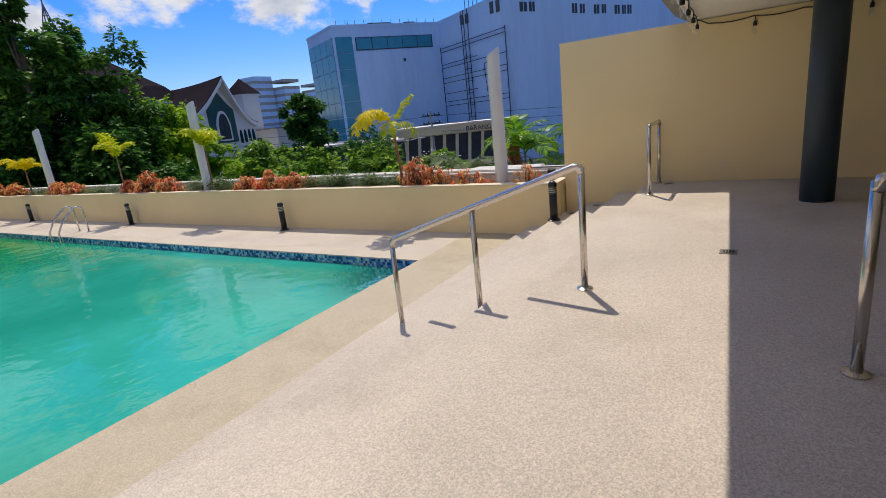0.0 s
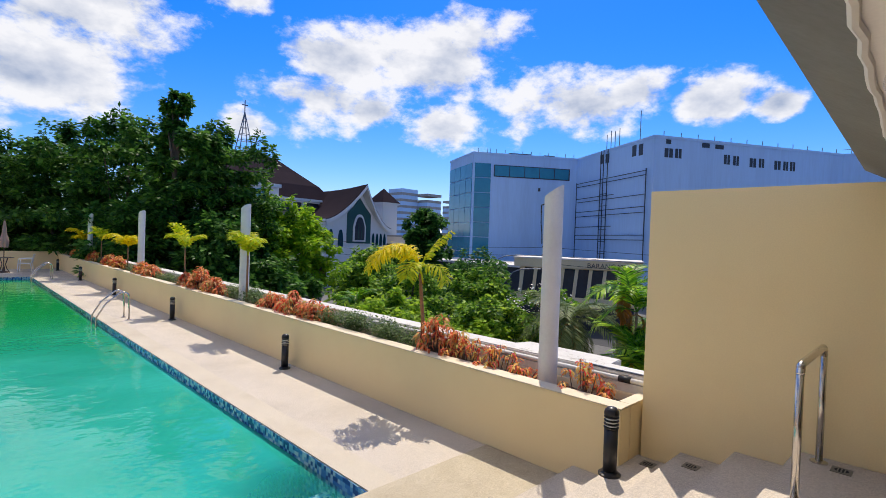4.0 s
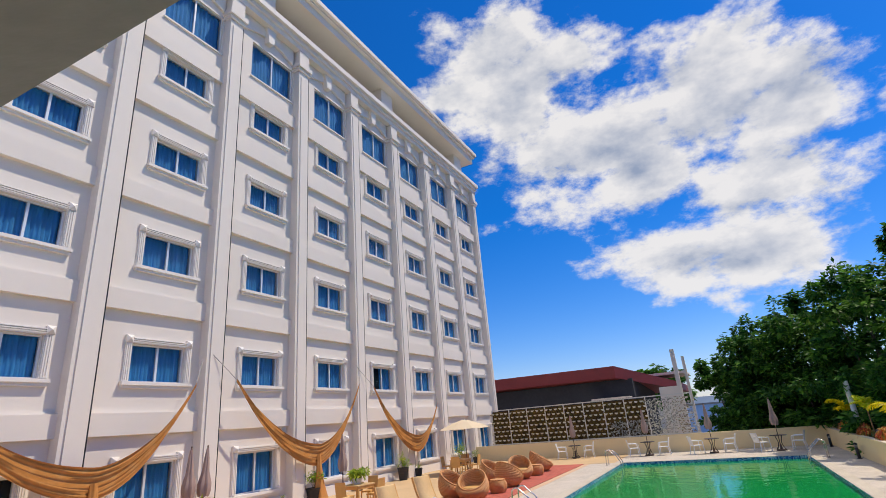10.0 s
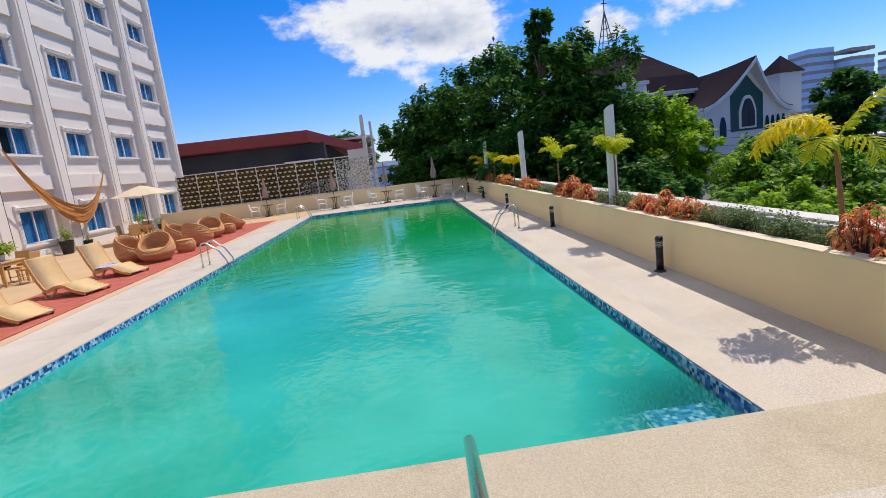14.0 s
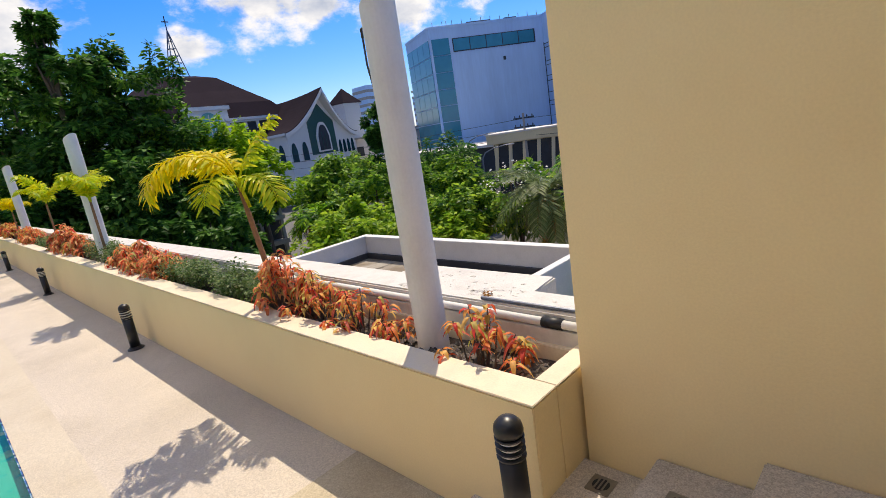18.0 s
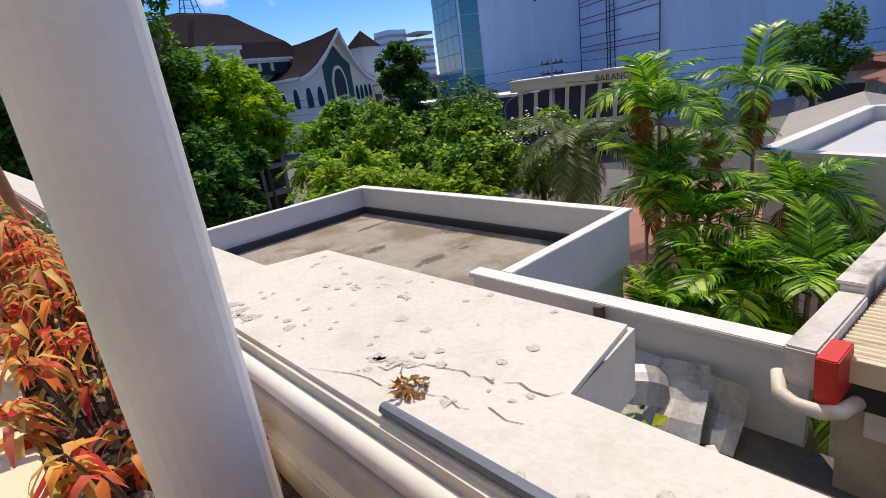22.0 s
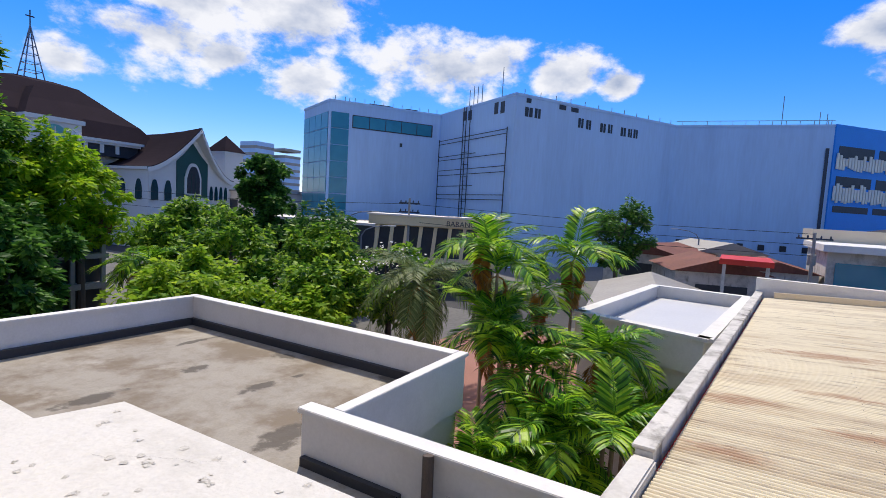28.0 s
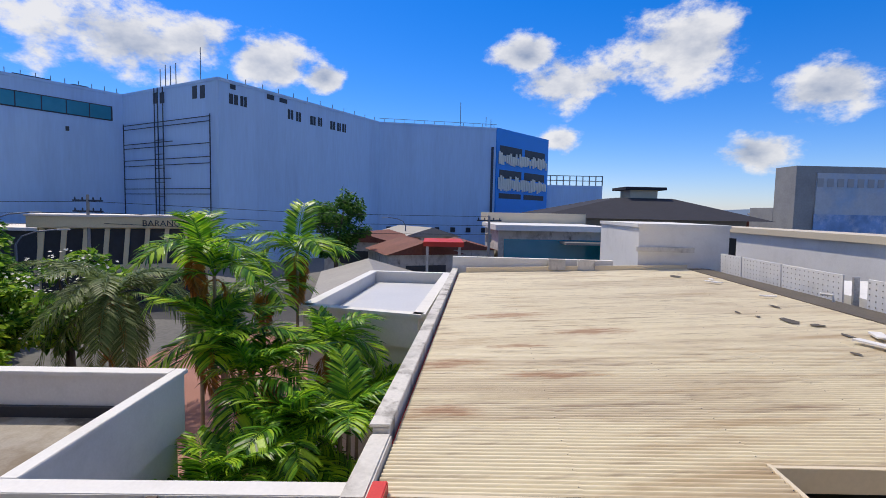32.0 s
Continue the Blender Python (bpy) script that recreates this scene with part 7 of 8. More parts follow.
for q in ((-1, -1), (1, -1), (1, 1), (-1, 1)):
    part("spire_leg", tube([(SP.x + 1.25 * q[0], SP.y + 1.25 * q[1], 15.6), (SP.x, SP.y, 23.2)], 0.085, 5), M_mast, church, "open steel spire leg")
for k in range(0, 6):
    h = 1.15 * (1 - k / 6.5)
    z = 16.0 + 7.2 * k / 6.5
    part("spire_ring", tube([(SP.x - h, SP.y - h, z), (SP.x + h, SP.y - h, z), (SP.x + h, SP.y + h, z), (SP.x - h, SP.y + h, z), (SP.x - h, SP.y - h, z)], 0.05, 4), M_mast, church)
part("cross", box(SP.x - 0.06, SP.y - 0.06, 23.1, SP.x + 0.06, SP.y + 0.06, 25.2), M_frame_dark, church)
part("cross_arm", box(SP.x - 0.5, SP.y - 0.05, 24.3, SP.x + 0.5, SP.y + 0.05, 24.45), M_frame_dark, church)

lane = thing("lane_shop", "low lane building with a brown-red fascia under the trees", "building")
part("fascia", box(12.4, 26.4, -0.55, 15.8, 30.2, 0.2, 0.02), mat("brown_red_fascia", (0.20, 0.055, 0.04), 0.7, var=0.15, bump=0.1), lane, "brown-red painted fascia")
part("wall", box(12.7, 27.0, GROUND, 15.5, 30.0, -0.551), M_opening, lane)
part("floor_slab", box(12.5, 26.5, -1.85, 15.7, 30.1, -1.6), M_conc, lane)
part("floor_slab", box(12.5, 26.5, -3.4, 15.7, 30.1, -3.1), M_conc, lane)
for x in (12.6, 14.0, 15.4):
    part("column", box(x, 26.6, GROUND, x + 0.2, 26.8, -0.56), M_conc, lane)

# ---- red-roofed building behind the far wall ----
M_redroof = mat("red_fascia", (0.26, 0.035, 0.035), 0.6, var=0.12, big=0.8, fine=10, bump=0.05, stain=(0.16, 0.03, 0.03), stain_amount=0.5, stain_scale=0.8)
M_darkwall = mat("dark_shed_wall", (0.035, 0.037, 0.045), 0.8, var=0.2, fine=6, bump=0.1)
shed = thing("red_roof_hall", "dark hall with a red fascia roof behind the trellis", "building")
part("wall", box(-32, 38.6, GROUND, -8.6, 52, 4.75), M_darkwall, shed)
bm = bmesh.new()
o = [(-32, 37.6, 4.95), (-9.6, 37.6, 4.85), (-5.6, 43.5, 3.7), (-5.6, 55, 3.7), (-32, 55, 4.9)]
lo = [bm.verts.new(p) for p in o]
hi = [bm.verts.new((p[0], p[1], p[2] + (0.88 if i < 2 else 0.6))) for i, p in enumerate(o)]
bm.faces.new(lo[::-1])
bm.faces.new(hi)
for i in range(5):
    bm.faces.new((lo[i], lo[(i + 1) % 5], hi[(i + 1) % 5], hi[i]))
part("roof", bm, M_redroof, shed, "dull red fascia and roof")
part("awning", box(-11.6, 37.2, 3.35, -8.8, 38.55, 3.45), M_white, shed, "pale sheet awning")
hs = thing("white_wall_fins", "white painted wall and fins behind the trellis", "wall")
part("panel", box(-6.6, 36.4, GROUND, -5.2, 36.6, 3.8), M_white, hs)
part("fin", box(-5.6, 39.5, GROUND, -5.3, 39.9, 6.6), M_white, hs)
part("fin", box(-4.9, 39.5, GROUND, -4.7, 39.8, 6.0), M_white, hs)
part("roof_slope", box(-9.5, 44, 5.0, -5.0, 50, 5.2), M_white, hs)


# ---- white ledge outside the planter ----
M_ledge = mat("weathered_white_slab", (0.64, 0.61, 0.56), 0.8, var=0.07, big=1.5, fine=60, bump=0.35, stain=(0.45, 0.42, 0.37), stain_amount=0.45, stain_scale=6)
M_roofgrey = mat("stained_flat_roof", (0.32, 0.285, 0.235), 0.8, var=0.14, big=0.6, fine=25, bump=0.3, stain=(0.24, 0.20, 0.15), stain_amount=0.6, stain_scale=3.0)
wear(M_roofgrey, (0.17, 0.125, 0.08), 0.85, 0.42, 0.46, 0.60)
wear(M_roofgrey, (0.44, 0.40, 0.34), 0.5, 1.1, 0.56, 0.70)
wear(M_roofgrey, (0.075, 0.06, 0.045), 0.85, 2.2, 0.12, 0.30, (1, 1, 1), ((8.64, 6.47, 0.5, 0.22), (8.4, 8.33, 0.36, 0.18), (9.5, 6.37, 0.25, 0.12), (10.5, 4.0, 0.35, 0.9), (7.4, 4.4, 0.5, 0.4), (10.3, 7.6, 0.22, 0.5), (6.4, 8.2, 0.55, 0.22), (9.8, 10.2, 0.7, 0.12)))
M_bitumen = mat("black_bitumen_edge", (0.035, 0.035, 0.04), 0.6, var=0.2, fine=15, bump=0.3)
M_parapet = mat("white_parapet_paint", (0.72, 0.70, 0.67), 0.75, var=0.06, big=0.6, fine=20, bump=0.12, stain=(0.52, 0.50, 0.46), stain_amount=0.35, stain_scale=1.2)
M_oldwall = mat("old_dirty_white_wall", (0.60, 0.57, 0.52), 0.85, var=0.12, big=0.8, fine=20, bump=0.4, stain=(0.22, 0.20, 0.17), stain_amount=0.6, stain_scale=1.4)
wear(M_oldwall, (0.10, 0.085, 0.065), 0.75, 1.6, 0.54, 0.70, (1, 1, 0.35))
ledge = thing("white_ledge", "weathered white concrete ledge with cracks outside the planter", "ledge")
bm = prism([(2.30, -3.2), (2.56, -3.2), (2.555, -0.86), (2.87, -0.845), (2.85, 0.41), (2.60, 0.46), (2.58, NORTH), (2.30, NORTH)], 0.72, 0.905)
bmesh.ops.bevel(bm, geom=[e for e in bm.edges if all(v.co.z > 0.8 for v in e.verts)], offset=0.012, segments=2, affect="EDGES")
part("slab", bm, M_ledge, ledge)
M_crack = mat("dark_crack", (0.20, 0.185, 0.165), 0.9, var=0.2, bump=0)
rng = random.Random(4)


def crack(x0, y0, x1, y1, n, w, z):
    bm = bmesh.new()
    prev = None
    for i in range(n + 1):
        t = i / n
        p = Vector((x0 + (x1 - x0) * t + rng.uniform(-0.012, 0.012), y0 + (y1 - y0) * t + rng.uniform(-0.012, 0.012), z))
        ww = w * rng.uniform(0.4, 1.2)
        cur = (bm.verts.new(p + Vector((ww, -ww, 0))), bm.verts.new(p - Vector((ww, -ww, 0))))
        if prev:
            bm.faces.new((prev[0], cur[0], cur[1], prev[1]))
        prev = cur
    part("crack", bm, M_crack, ledge, "thin dark crack")


crack(2.455, -0.845, 2.33, -0.36, 16, 0.0016, 0.9065)
crack(2.40, -0.62, 2.46, -0.50, 8, 0.001, 0.9067)
crack(2.42, -1.3, 2.36, -1.05, 8, 0.001, 0.9066)
M_chip = mat("exposed_mortar", (0.52, 0.49, 0.44), 0.9, var=0.3, fine=120, bump=0.6)
for x, y, r in ((2.42, -0.62, 0.018), (2.50, -0.60, 0.014), (2.60, -0.35, 0.02), (2.36, 0.05, 0.022), (2.40, -0.12, 0.016), (2.44, -1.1, 0.013), (2.35, -1.25, 0.015), (2.62, 0.05, 0.014), (2.58, -0.7, 0.012), (2.66, -0.72, 0.016), (2.38, 0.2, 0.018)):
    bm = lathe([(r, 0), (r * 0.8, 0.002), (r * 0.3, 0.0015)], 10, at=(x, y, 0.9055))
    for v in bm.verts:
        v.co.x += rng.uniform(-0.3, 0.3) * r
        v.co.y += rng.uniform(-0.3, 0.3) * r
    part("chip", bm, M_chip, ledge, "flaked mortar patch")
rng = random.Random(31)
for i in range(60):
    r = rng.uniform(0.004, 0.013)
    x, y = rng.choice(((rng.uniform(2.33, 2.54), rng.uniform(-2.2, -0.86)), (rng.uniform(2.33, 2.83), rng.uniform(-0.82, 0.38)), (rng.uniform(2.33, 2.83), rng.uniform(-0.82, 0.38))))
    bm = lathe([(r, 0), (r * 0.8, 0.0015), (r * 0.3, 0.001)], 7, at=(x, y, 0.9055))
    for v in bm.verts:
        v.co.x += rng.uniform(-0.5, 0.5) * r
        v.co.y += rng.uniform(-0.5, 0.5) * r
    part("pit", bm, M_chip, ledge)
crack(2.555, -0.86, 2.47, -0.55, 12, 0.0022, 0.9068)
crack(2.47, -0.55, 2.34, -0.42, 10, 0.0014, 0.9068)
crack(2.60, 0.1, 2.78, -0.2, 9, 0.0008, 0.9068)
for x, y, r in ((2.47, -0.52, 0.035), (2.42, -0.46, 0.028), (2.37, 0.12, 0.03), (2.36, 0.2, 0.022), (2.70, -0.25, 0.022), (2.66, -0.05, 0.018)):
    for q in range(7):
        rr = r * rng.uniform(0.2, 0.5)
        bm = lathe([(rr, 0), (rr * 0.7, 0.0016)], 6, at=(x + rng.uniform(-r, r), y + rng.uniform(-r, r), 0.9056))
        for v in bm.verts:
            v.co.x += rng.uniform(-0.5, 0.5) * rr
            v.co.y += rng.uniform(-0.5, 0.5) * rr
        part("flake", bm, M_chip, ledge)
vv, ff = leaf_cloud(rng, [(Vector((2.40, -0.62, 0.92)), (0.028, 0.028, 0.012))], 60, 0.010, 0.5)
ledge.location = (-0.03, -0.09, 0.06)
tagged(part("dry_litter", ([v + Vector((-0.03, -0.09, 0.06)) for v in vv], ff), L_brownfrond), "small clump of dry brown leaf litter on the ledge", "litter", kind="stuff")
gut = thing("drain_pipe", "white plastic drain pipe behind the planter", "pipe")
part("pipe", tube([(2.252, -3.0, 0.905), (2.252, 3.0, 0.905)], 0.026, 12), M_parapet, gut, smooth=True)
part("coupling", tube([(2.252, -1.33, 0.905), (2.252, -1.2, 0.905)], 0.034, 14), M_cable, gut, "black pipe coupling", smooth=True)
part("thin_pipe", tube([(2.31, -3.0, 0.977), (2.295, -0.72, 0.977)], 0.012, 8), M_mast, gut, "thin steel pipe")
part("gutter_bed", box(2.225, -3.2, 0.5, 2.268, NORTH, 0.876), M_oldwall, gut)

# ---- flat roof with parapets ----
flat = thing("flat_roof_building", "low building with a stained flat roof and white parapets", "building")
part("wall", prism([(2.21, 1.9), (7.0, 1.9), (7.0, 3.25), (10.86, 3.25), (10.86, 12.0), (2.21, 12.0)], GROUND, -2.1), M_parapet, flat)
part("roof_surface", prism([(2.21, 1.88), (6.965, 1.88), (6.965, 3.3), (10.76, 3.3), (10.76, 11.9), (2.21, 11.9)], -2.099, -2.05), M_roofgrey, flat, "stained grey flat roof")


def parapet(x0, y0, x1, y1, lap=(0.05, 0.05, 0.05, 0.05)):
    """A parapet wall; lap: how far the coping reaches past it to the west, south, east and north."""
    part("parapet", box(x0, y0, -2.4, x1, y1, -1.32), M_parapet, flat)
    part("coping", box(x0 - lap[0], y0 - lap[1], -1.318, x1 + lap[2], y1 + lap[3], -1.24, 0.01), M_parapet, flat, "white coping")


parapet(10.75, 3.263, 10.95, 11.907, (0.05, -0.052, 0.05, -0.052))
parapet(7.153, 3.15, 10.95, 3.26, (-0.05, 0.05, 0.05, 0.05))
parapet(6.97, -0.62, 7.15, 3.67)
parapet(5.2, 11.91, 10.95, 12.09)
part("bitumen_edge", box(10.65, 3.35, -2.06, 10.748, 11.88, -1.86), M_bitumen, flat)
part("bitumen_edge", box(5.2, 11.79, -2.06, 10.64, 11.90, -1.86), M_bitumen, flat)
part("bitumen_edge", box(6.88, 1.92, -2.06, 6.967, 3.6, -1.92), M_bitumen, flat)
part("yard_wall", box(6.975, -0.61, -3.2, 7.13, 1.89, -2.401), M_oldwall, flat, "dirty white wall above the yard")
part("low_block", box(4.2, 11.0, -2.0, 5.1, 13.5, -1.25, 0.02), M_parapet, flat, "raised white roof block")
part("block_coping", box(4.1, 10.9, -1.249, 5.2, 13.6, -1.15, 0.01), M_parapet, flat)
for i in range(4):
    part("rebar", tube([(4.15 + 0.06 * i, 11.2 + 0.3 * i, -1.15), (4.2 + 0.06 * i, 11.25 + 0.3 * i, -0.85)], 0.012, 5), M_frame_dark, flat)

# ---- junk yard below ----
M_yard = mat("damp_dark_yard", (0.10, 0.09, 0.075), 0.7, var=0.3, big=0.8, fine=20, bump=0.4, stain=(0.25, 0.21, 0.16), stain_amount=0.6, stain_scale=0.9)
tagged(part("floor_yard", box(2.21, -9, -3.2, 6.97, 1.89, -2.32), M_yard), "damp dirty service yard below the ledge", "yard", kind="structure")
M_sheet = mat("old_grey_sheet_metal", (0.42, 0.41, 0.40), 0.5, 0.4, var=0.25, big=2, fine=20, bump=0.3, stain=(0.10, 0.09, 0.08), stain_amount=0.6, stain_scale=2)
junk = thing("scrap_heap", "heap of bent grey scrap sheet metal by the wall", "scrap")
for i, (x, y, z, rx, ry, rz, a, b) in enumerate([(6.60, 1.0, -1.98, 8, -52, -8, 0.8, 0.5), (6.55, 0.45, -1.96, -10, -42, 12, 0.85, 0.6), (6.62, 0.05, -2.0, 5, -62, -5, 0.7, 0.45), (6.1, 0.6, -2.22, 4, -12, 20, 0.9, 0.8), (6.2, 1.25, -2.2, -6, -20, -15, 0.7, 0.6), (6.42, 0.72, -1.80, 22, -36, 30, 0.45, 0.5), (6.0, 0.0, -2.24, 3, -8, 40, 0.6, 0.5)]):
    bm = bmesh.new()
    gr = [[bm.verts.new((-a / 2 + a * u / 4, -b / 2 + b * v / 4, 0.05 * math.sin(u * 1.3 + i) + 0.035 * math.cos(v * 1.7 + 2 * i))) for v in range(5)] for u in range(5)]
    for u in range(4):
        for v in range(4):
            bm.faces.new((gr[u][v], gr[u + 1][v], gr[u + 1][v + 1], gr[u][v + 1]))
    ex = bmesh.ops.extrude_face_region(bm, geom=bm.faces[:])
    bmesh.ops.translate(bm, verts=[v for v in ex["geom"] if isinstance(v, bmesh.types.BMVert)], vec=(0, 0, 0.015))
    part("sheet", bm, M_sheet, junk).matrix_basis = pose(x, y, z, rx, ry, rz)
part("log", tube([(6.73, 1.40, -2.31), (6.87, 1.50, -1.25)], 0.07, 10), M_bark, junk, "weathered post")
weed = thing("yard_weed", "small bright green weed growing in the yard", "plant", pose(5.9, 0.55, -2.31))
part("foliage", leaf_cloud(random.Random(2), [(Vector((0, 0, 0.25)), (0.25, 0.25, 0.2))], 60, 0.09, 0.6), L_pot, weed)

# ---- large corrugated roof ----
M_corr = mat("cream_corrugated_sheet", (0.72, 0.635, 0.455), 0.55, var=0.08, big=0.5, fine=40, bump=0.1, stain=(0.44, 0.33, 0.22), stain_amount=0.6, stain_scale=1.1, stretch=(1, 0.14, 1))
wear(M_corr, (0.46, 0.33, 0.19), 0.7, 1.3, 0.52, 0.72, (2.2, 0.28, 1))
wear(M_corr, (0.28, 0.20, 0.14), 0.65, 3.6, 0.52, 0.70, (2.4, 0.12, 1))
wear(M_corr, (0.36, 0.18, 0.09), 0.75, 6.0, 0.10, 0.45, (3.0, 0.22, 1), ((10.2, -1.6, 0.28, 0.8), (9.5, -3.2, 0.22, 0.8), (12.2, -4.6, 0.35, 1.0), (8.2, -1.5, 0.22, 0.6), (14.0, -3.2, 0.4, 1.2), (11.2, -3.0, 0.2, 0.6)))
M_rustpvc = mat("rust_stained_pvc", (0.68, 0.62, 0.52), 0.5, var=0.1, big=3, fine=20, bump=0.05, stain=(0.48, 0.24, 0.06), stain_amount=0.6, stain_scale=4)
M_creamfas = mat("cream_metal_fascia", (0.66, 0.56, 0.40), 0.5, var=0.06, fine=20, bump=0.05)
M_redpaint = mat("red_painted_metal", (0.60, 0.03, 0.015), 0.5, var=0.12, bump=0.05)
M_tanwall = mat("tan_service_wall", (0.45, 0.38, 0.28), 0.85, var=0.12, big=0.8, fine=20, bump=0.3, stain=(0.24, 0.19, 0.13), stain_amount=0.6, stain_scale=1.0)
RO = pose(6.33, -0.84, -0.89, -2.4, 0, -5.5)
shop = thing("corrugated_roof_building", "large building with a stained cream corrugated roof", "building", RO)
LEN, WID = 16.75, 9.3
pitch = 0.078


def corrugated(x0, x1, y0, y1, z_at, m, label, p=pitch, amp=0.018):
    """Sheets whose ribs run along y."""
    n = int((x1 - x0) / p * 7)
    verts, faces = [], []
    for i in range(n + 1):
        x = x0 + (x1 - x0) * i / n
        z = amp * math.sin(2 * math.pi * x / p)
        for y in (y0, (y0 + y1) / 2, y1):
            verts.append((x, y, z_at(y) + z))
        if i:
            k = 3 * i
            faces += [(k - 3, k - 2, k + 1, k), (k - 2, k - 1, k + 2, k + 1)]
    return part("roof_sheet", (verts, faces), m, shop, label, smooth=True)


slope = lambda y: -0.01 * y
for i in range(5):
    y1, y0 = -i * 1.86, -(i + 1) * 1.86 - 0.03
    corrugated(0.0 if i < 2 else 0.62, LEN, y0, y1, lambda y, i=i: slope(y) * 0.6 + 0.004 * (6 - i), M_corr, "stained cream corrugated sheets")
verts, faces = [], []
rng = random.Random(9)
for i in range(1, 6):
    for q in range(0, 214, 4):
        x, y = 0.1 + q * pitch + (0.026), -i * 1.86 + rng.uniform(-0.01, 0.01)
        if x > LEN or (i > 2 and x < 0.7):
            continue
        k = len(verts)
        z = slope(y) * 0.6 + 0.045
        s = 0.005
        verts += [(x - s, y - s, z), (x + s, y - s, z), (x + s, y + s, z), (x - s, y + s, z), (x, y, z + 0.01)]
        faces += [(k, k + 1, k + 4), (k + 1, k + 2, k + 4), (k + 2, k + 3, k + 4), (k + 3, k, k + 4)]
tagged(part("roof_screws", (verts, faces), M_frame_dark, shop), kind="stuff")
part("front_fascia", box(-0.06, -3.75, -0.17, -0.002, 0.02, 0.035, 0.004), M_creamfas, shop, "cream front fascia")
part("hatch_fascia", box(0.56, -9.2, -0.2, 0.618, -3.80, 0.05, 0.004), M_creamfas, shop)
part("hatch_edge", box(-0.06, -3.80, -0.17, 0.618, -3.752, 0.06, 0.004), M_creamfas, shop)
part("ridge_fascia", box(LEN, -WID, -0.05, LEN + 0.08, -0.3, 0.25, 0.004), M_creamfas, shop, "cream end fascia")
# dark boxes stand in for the shade beneath the sheets and gable
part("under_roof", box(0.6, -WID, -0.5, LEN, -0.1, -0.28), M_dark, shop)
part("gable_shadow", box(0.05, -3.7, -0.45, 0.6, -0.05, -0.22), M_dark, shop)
part("side_parapet", box(1.05, 0.06, -5.0, LEN + 0.3, 0.24, 0.18), M_oldwall, shop, "weathered white boundary parapet")
part("parapet_coping", box(1.05, 0.04, 0.182, LEN + 0.3, 0.28, 0.22, 0.008), M_oldwall, shop)
part("parapet_end", box(-0.26, 0.02, -0.22, 1.03, 0.26, 0.13, 0.02), M_oldwall, shop)
part("valley_gutter", box(0.0, 0.0, -0.12, LEN, 0.055, -0.06), M_redpaint, shop)
part("red_gutter_box", box(-0.36, -0.13, -0.24, 0.02, 0.015, 0.14, 0.01), M_redpaint, shop, "red metal gutter box")
part("pvc_pipe", tube([(-0.20, 0.30, -0.16), (-0.36, 0.24, -0.24), (-0.42, 0.10, -0.27), (-0.42, -0.06, -0.27), (-0.34, -0.16, -0.27), (-0.1, -0.2, -0.3)], 0.058, 12), M_rustpvc, shop, "rust-stained white pipe", smooth=True)
part("front_wall", box(0.25, -9, -4.5, 0.45, 0.0, -0.46), M_tanwall, shop)
part("vent_panel", box(0.18, -1.75, -1.35, 0.25, -0.85, -0.68, 0.01), mat("blue_grey_panel", (0.20, 0.30, 0.38), 0.5, var=0.1, bump=0.05), shop, "blue-grey service panel")
M_orange = mat("orange_hose", (0.55, 0.10, 0.03), 0.6, var=0.1, bump=0)
part("hose", tube([(0.2, -0.62, -0.55), (0.18, -0.66, -1.0), (0.2, -0.60, -1.3), (0.17, -0.68, -1.35), (0.18, -0.74, -0.9), (0.2, -0.66, -0.52)], 0.014, 6), M_orange, shop, "orange cable loop")
for y in (-0.22, -0.42):
    part("meter_box", box(0.14, y - 0.14, -0.75, 0.25, y + 0.02, -0.47, 0.01), M_oldwall, shop)
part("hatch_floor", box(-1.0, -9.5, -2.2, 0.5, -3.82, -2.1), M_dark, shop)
for i in range(4):
    part("hatch_beam", box(-0.06 + 0.16 * i, -9.5, -0.9, -0.02 + 0.16 * i, -3.85, -0.8), M_brown, shop)
# damaged strip and perforated panels along the far side
M_torn = mat("dark_torn_felt", (0.10, 0.085, 0.07), 0.9, var=0.3, fine=20, bump=0.4)
for x, y, a, b in ((14.5, -8.0, 0.6, 0.4), (6.9, -7.6, 0.7, 0.3), (6.5, -7.9, 0.3, 0.3), (7.4, -7.2, 0.2, 0.12), (7.9, -7.0, 0.25, 0.1), (5.6, -7.9, 0.35, 0.15), (4.4, -7.2, 0.22, 0.14), (8.6, -8.2, 0.5, 0.14)):
    bm = bmesh.new()
    n = 11
    a, b = a * 0.6, b * 0.5
    vs = [bm.verts.new((x + a * math.cos(2 * math.pi * q / n) * rng.uniform(0.6, 1.1), y + b * math.sin(2 * math.pi * q / n) * rng.uniform(0.6, 1.1), slope(y) * 0.6 + 0.0445)) for q in range(n)]
    bm.faces.new(vs)
    part("torn_patch", bm, M_torn, shop, "dark torn roofing patch")
for x, y, a, b, r in ((4.8, -7.8, 0.7, 0.16, 15), (5.4, -8.3, 0.5, 0.2, -20), (4.3, -8.5, 0.4, 0.1, 40), (12.6, -8.5, 0.6, 0.12, 30), (13.2, -8.7, 0.4, 0.1, -10), (9.8, -8.7, 0.4, 0.1, 60)):
    o = part("debris", box(-a / 2, -b / 2, 0, a / 2, b / 2, 0.03), M_parapet, shop, "broken white board")
    o.matrix_basis = pose(x, y, 0.13, 0, 0, r)
part("felt_strip", box(0.65, -WID - 0.6, 0.02, LEN, -WID + 0.02, 0.10), M_torn, shop)

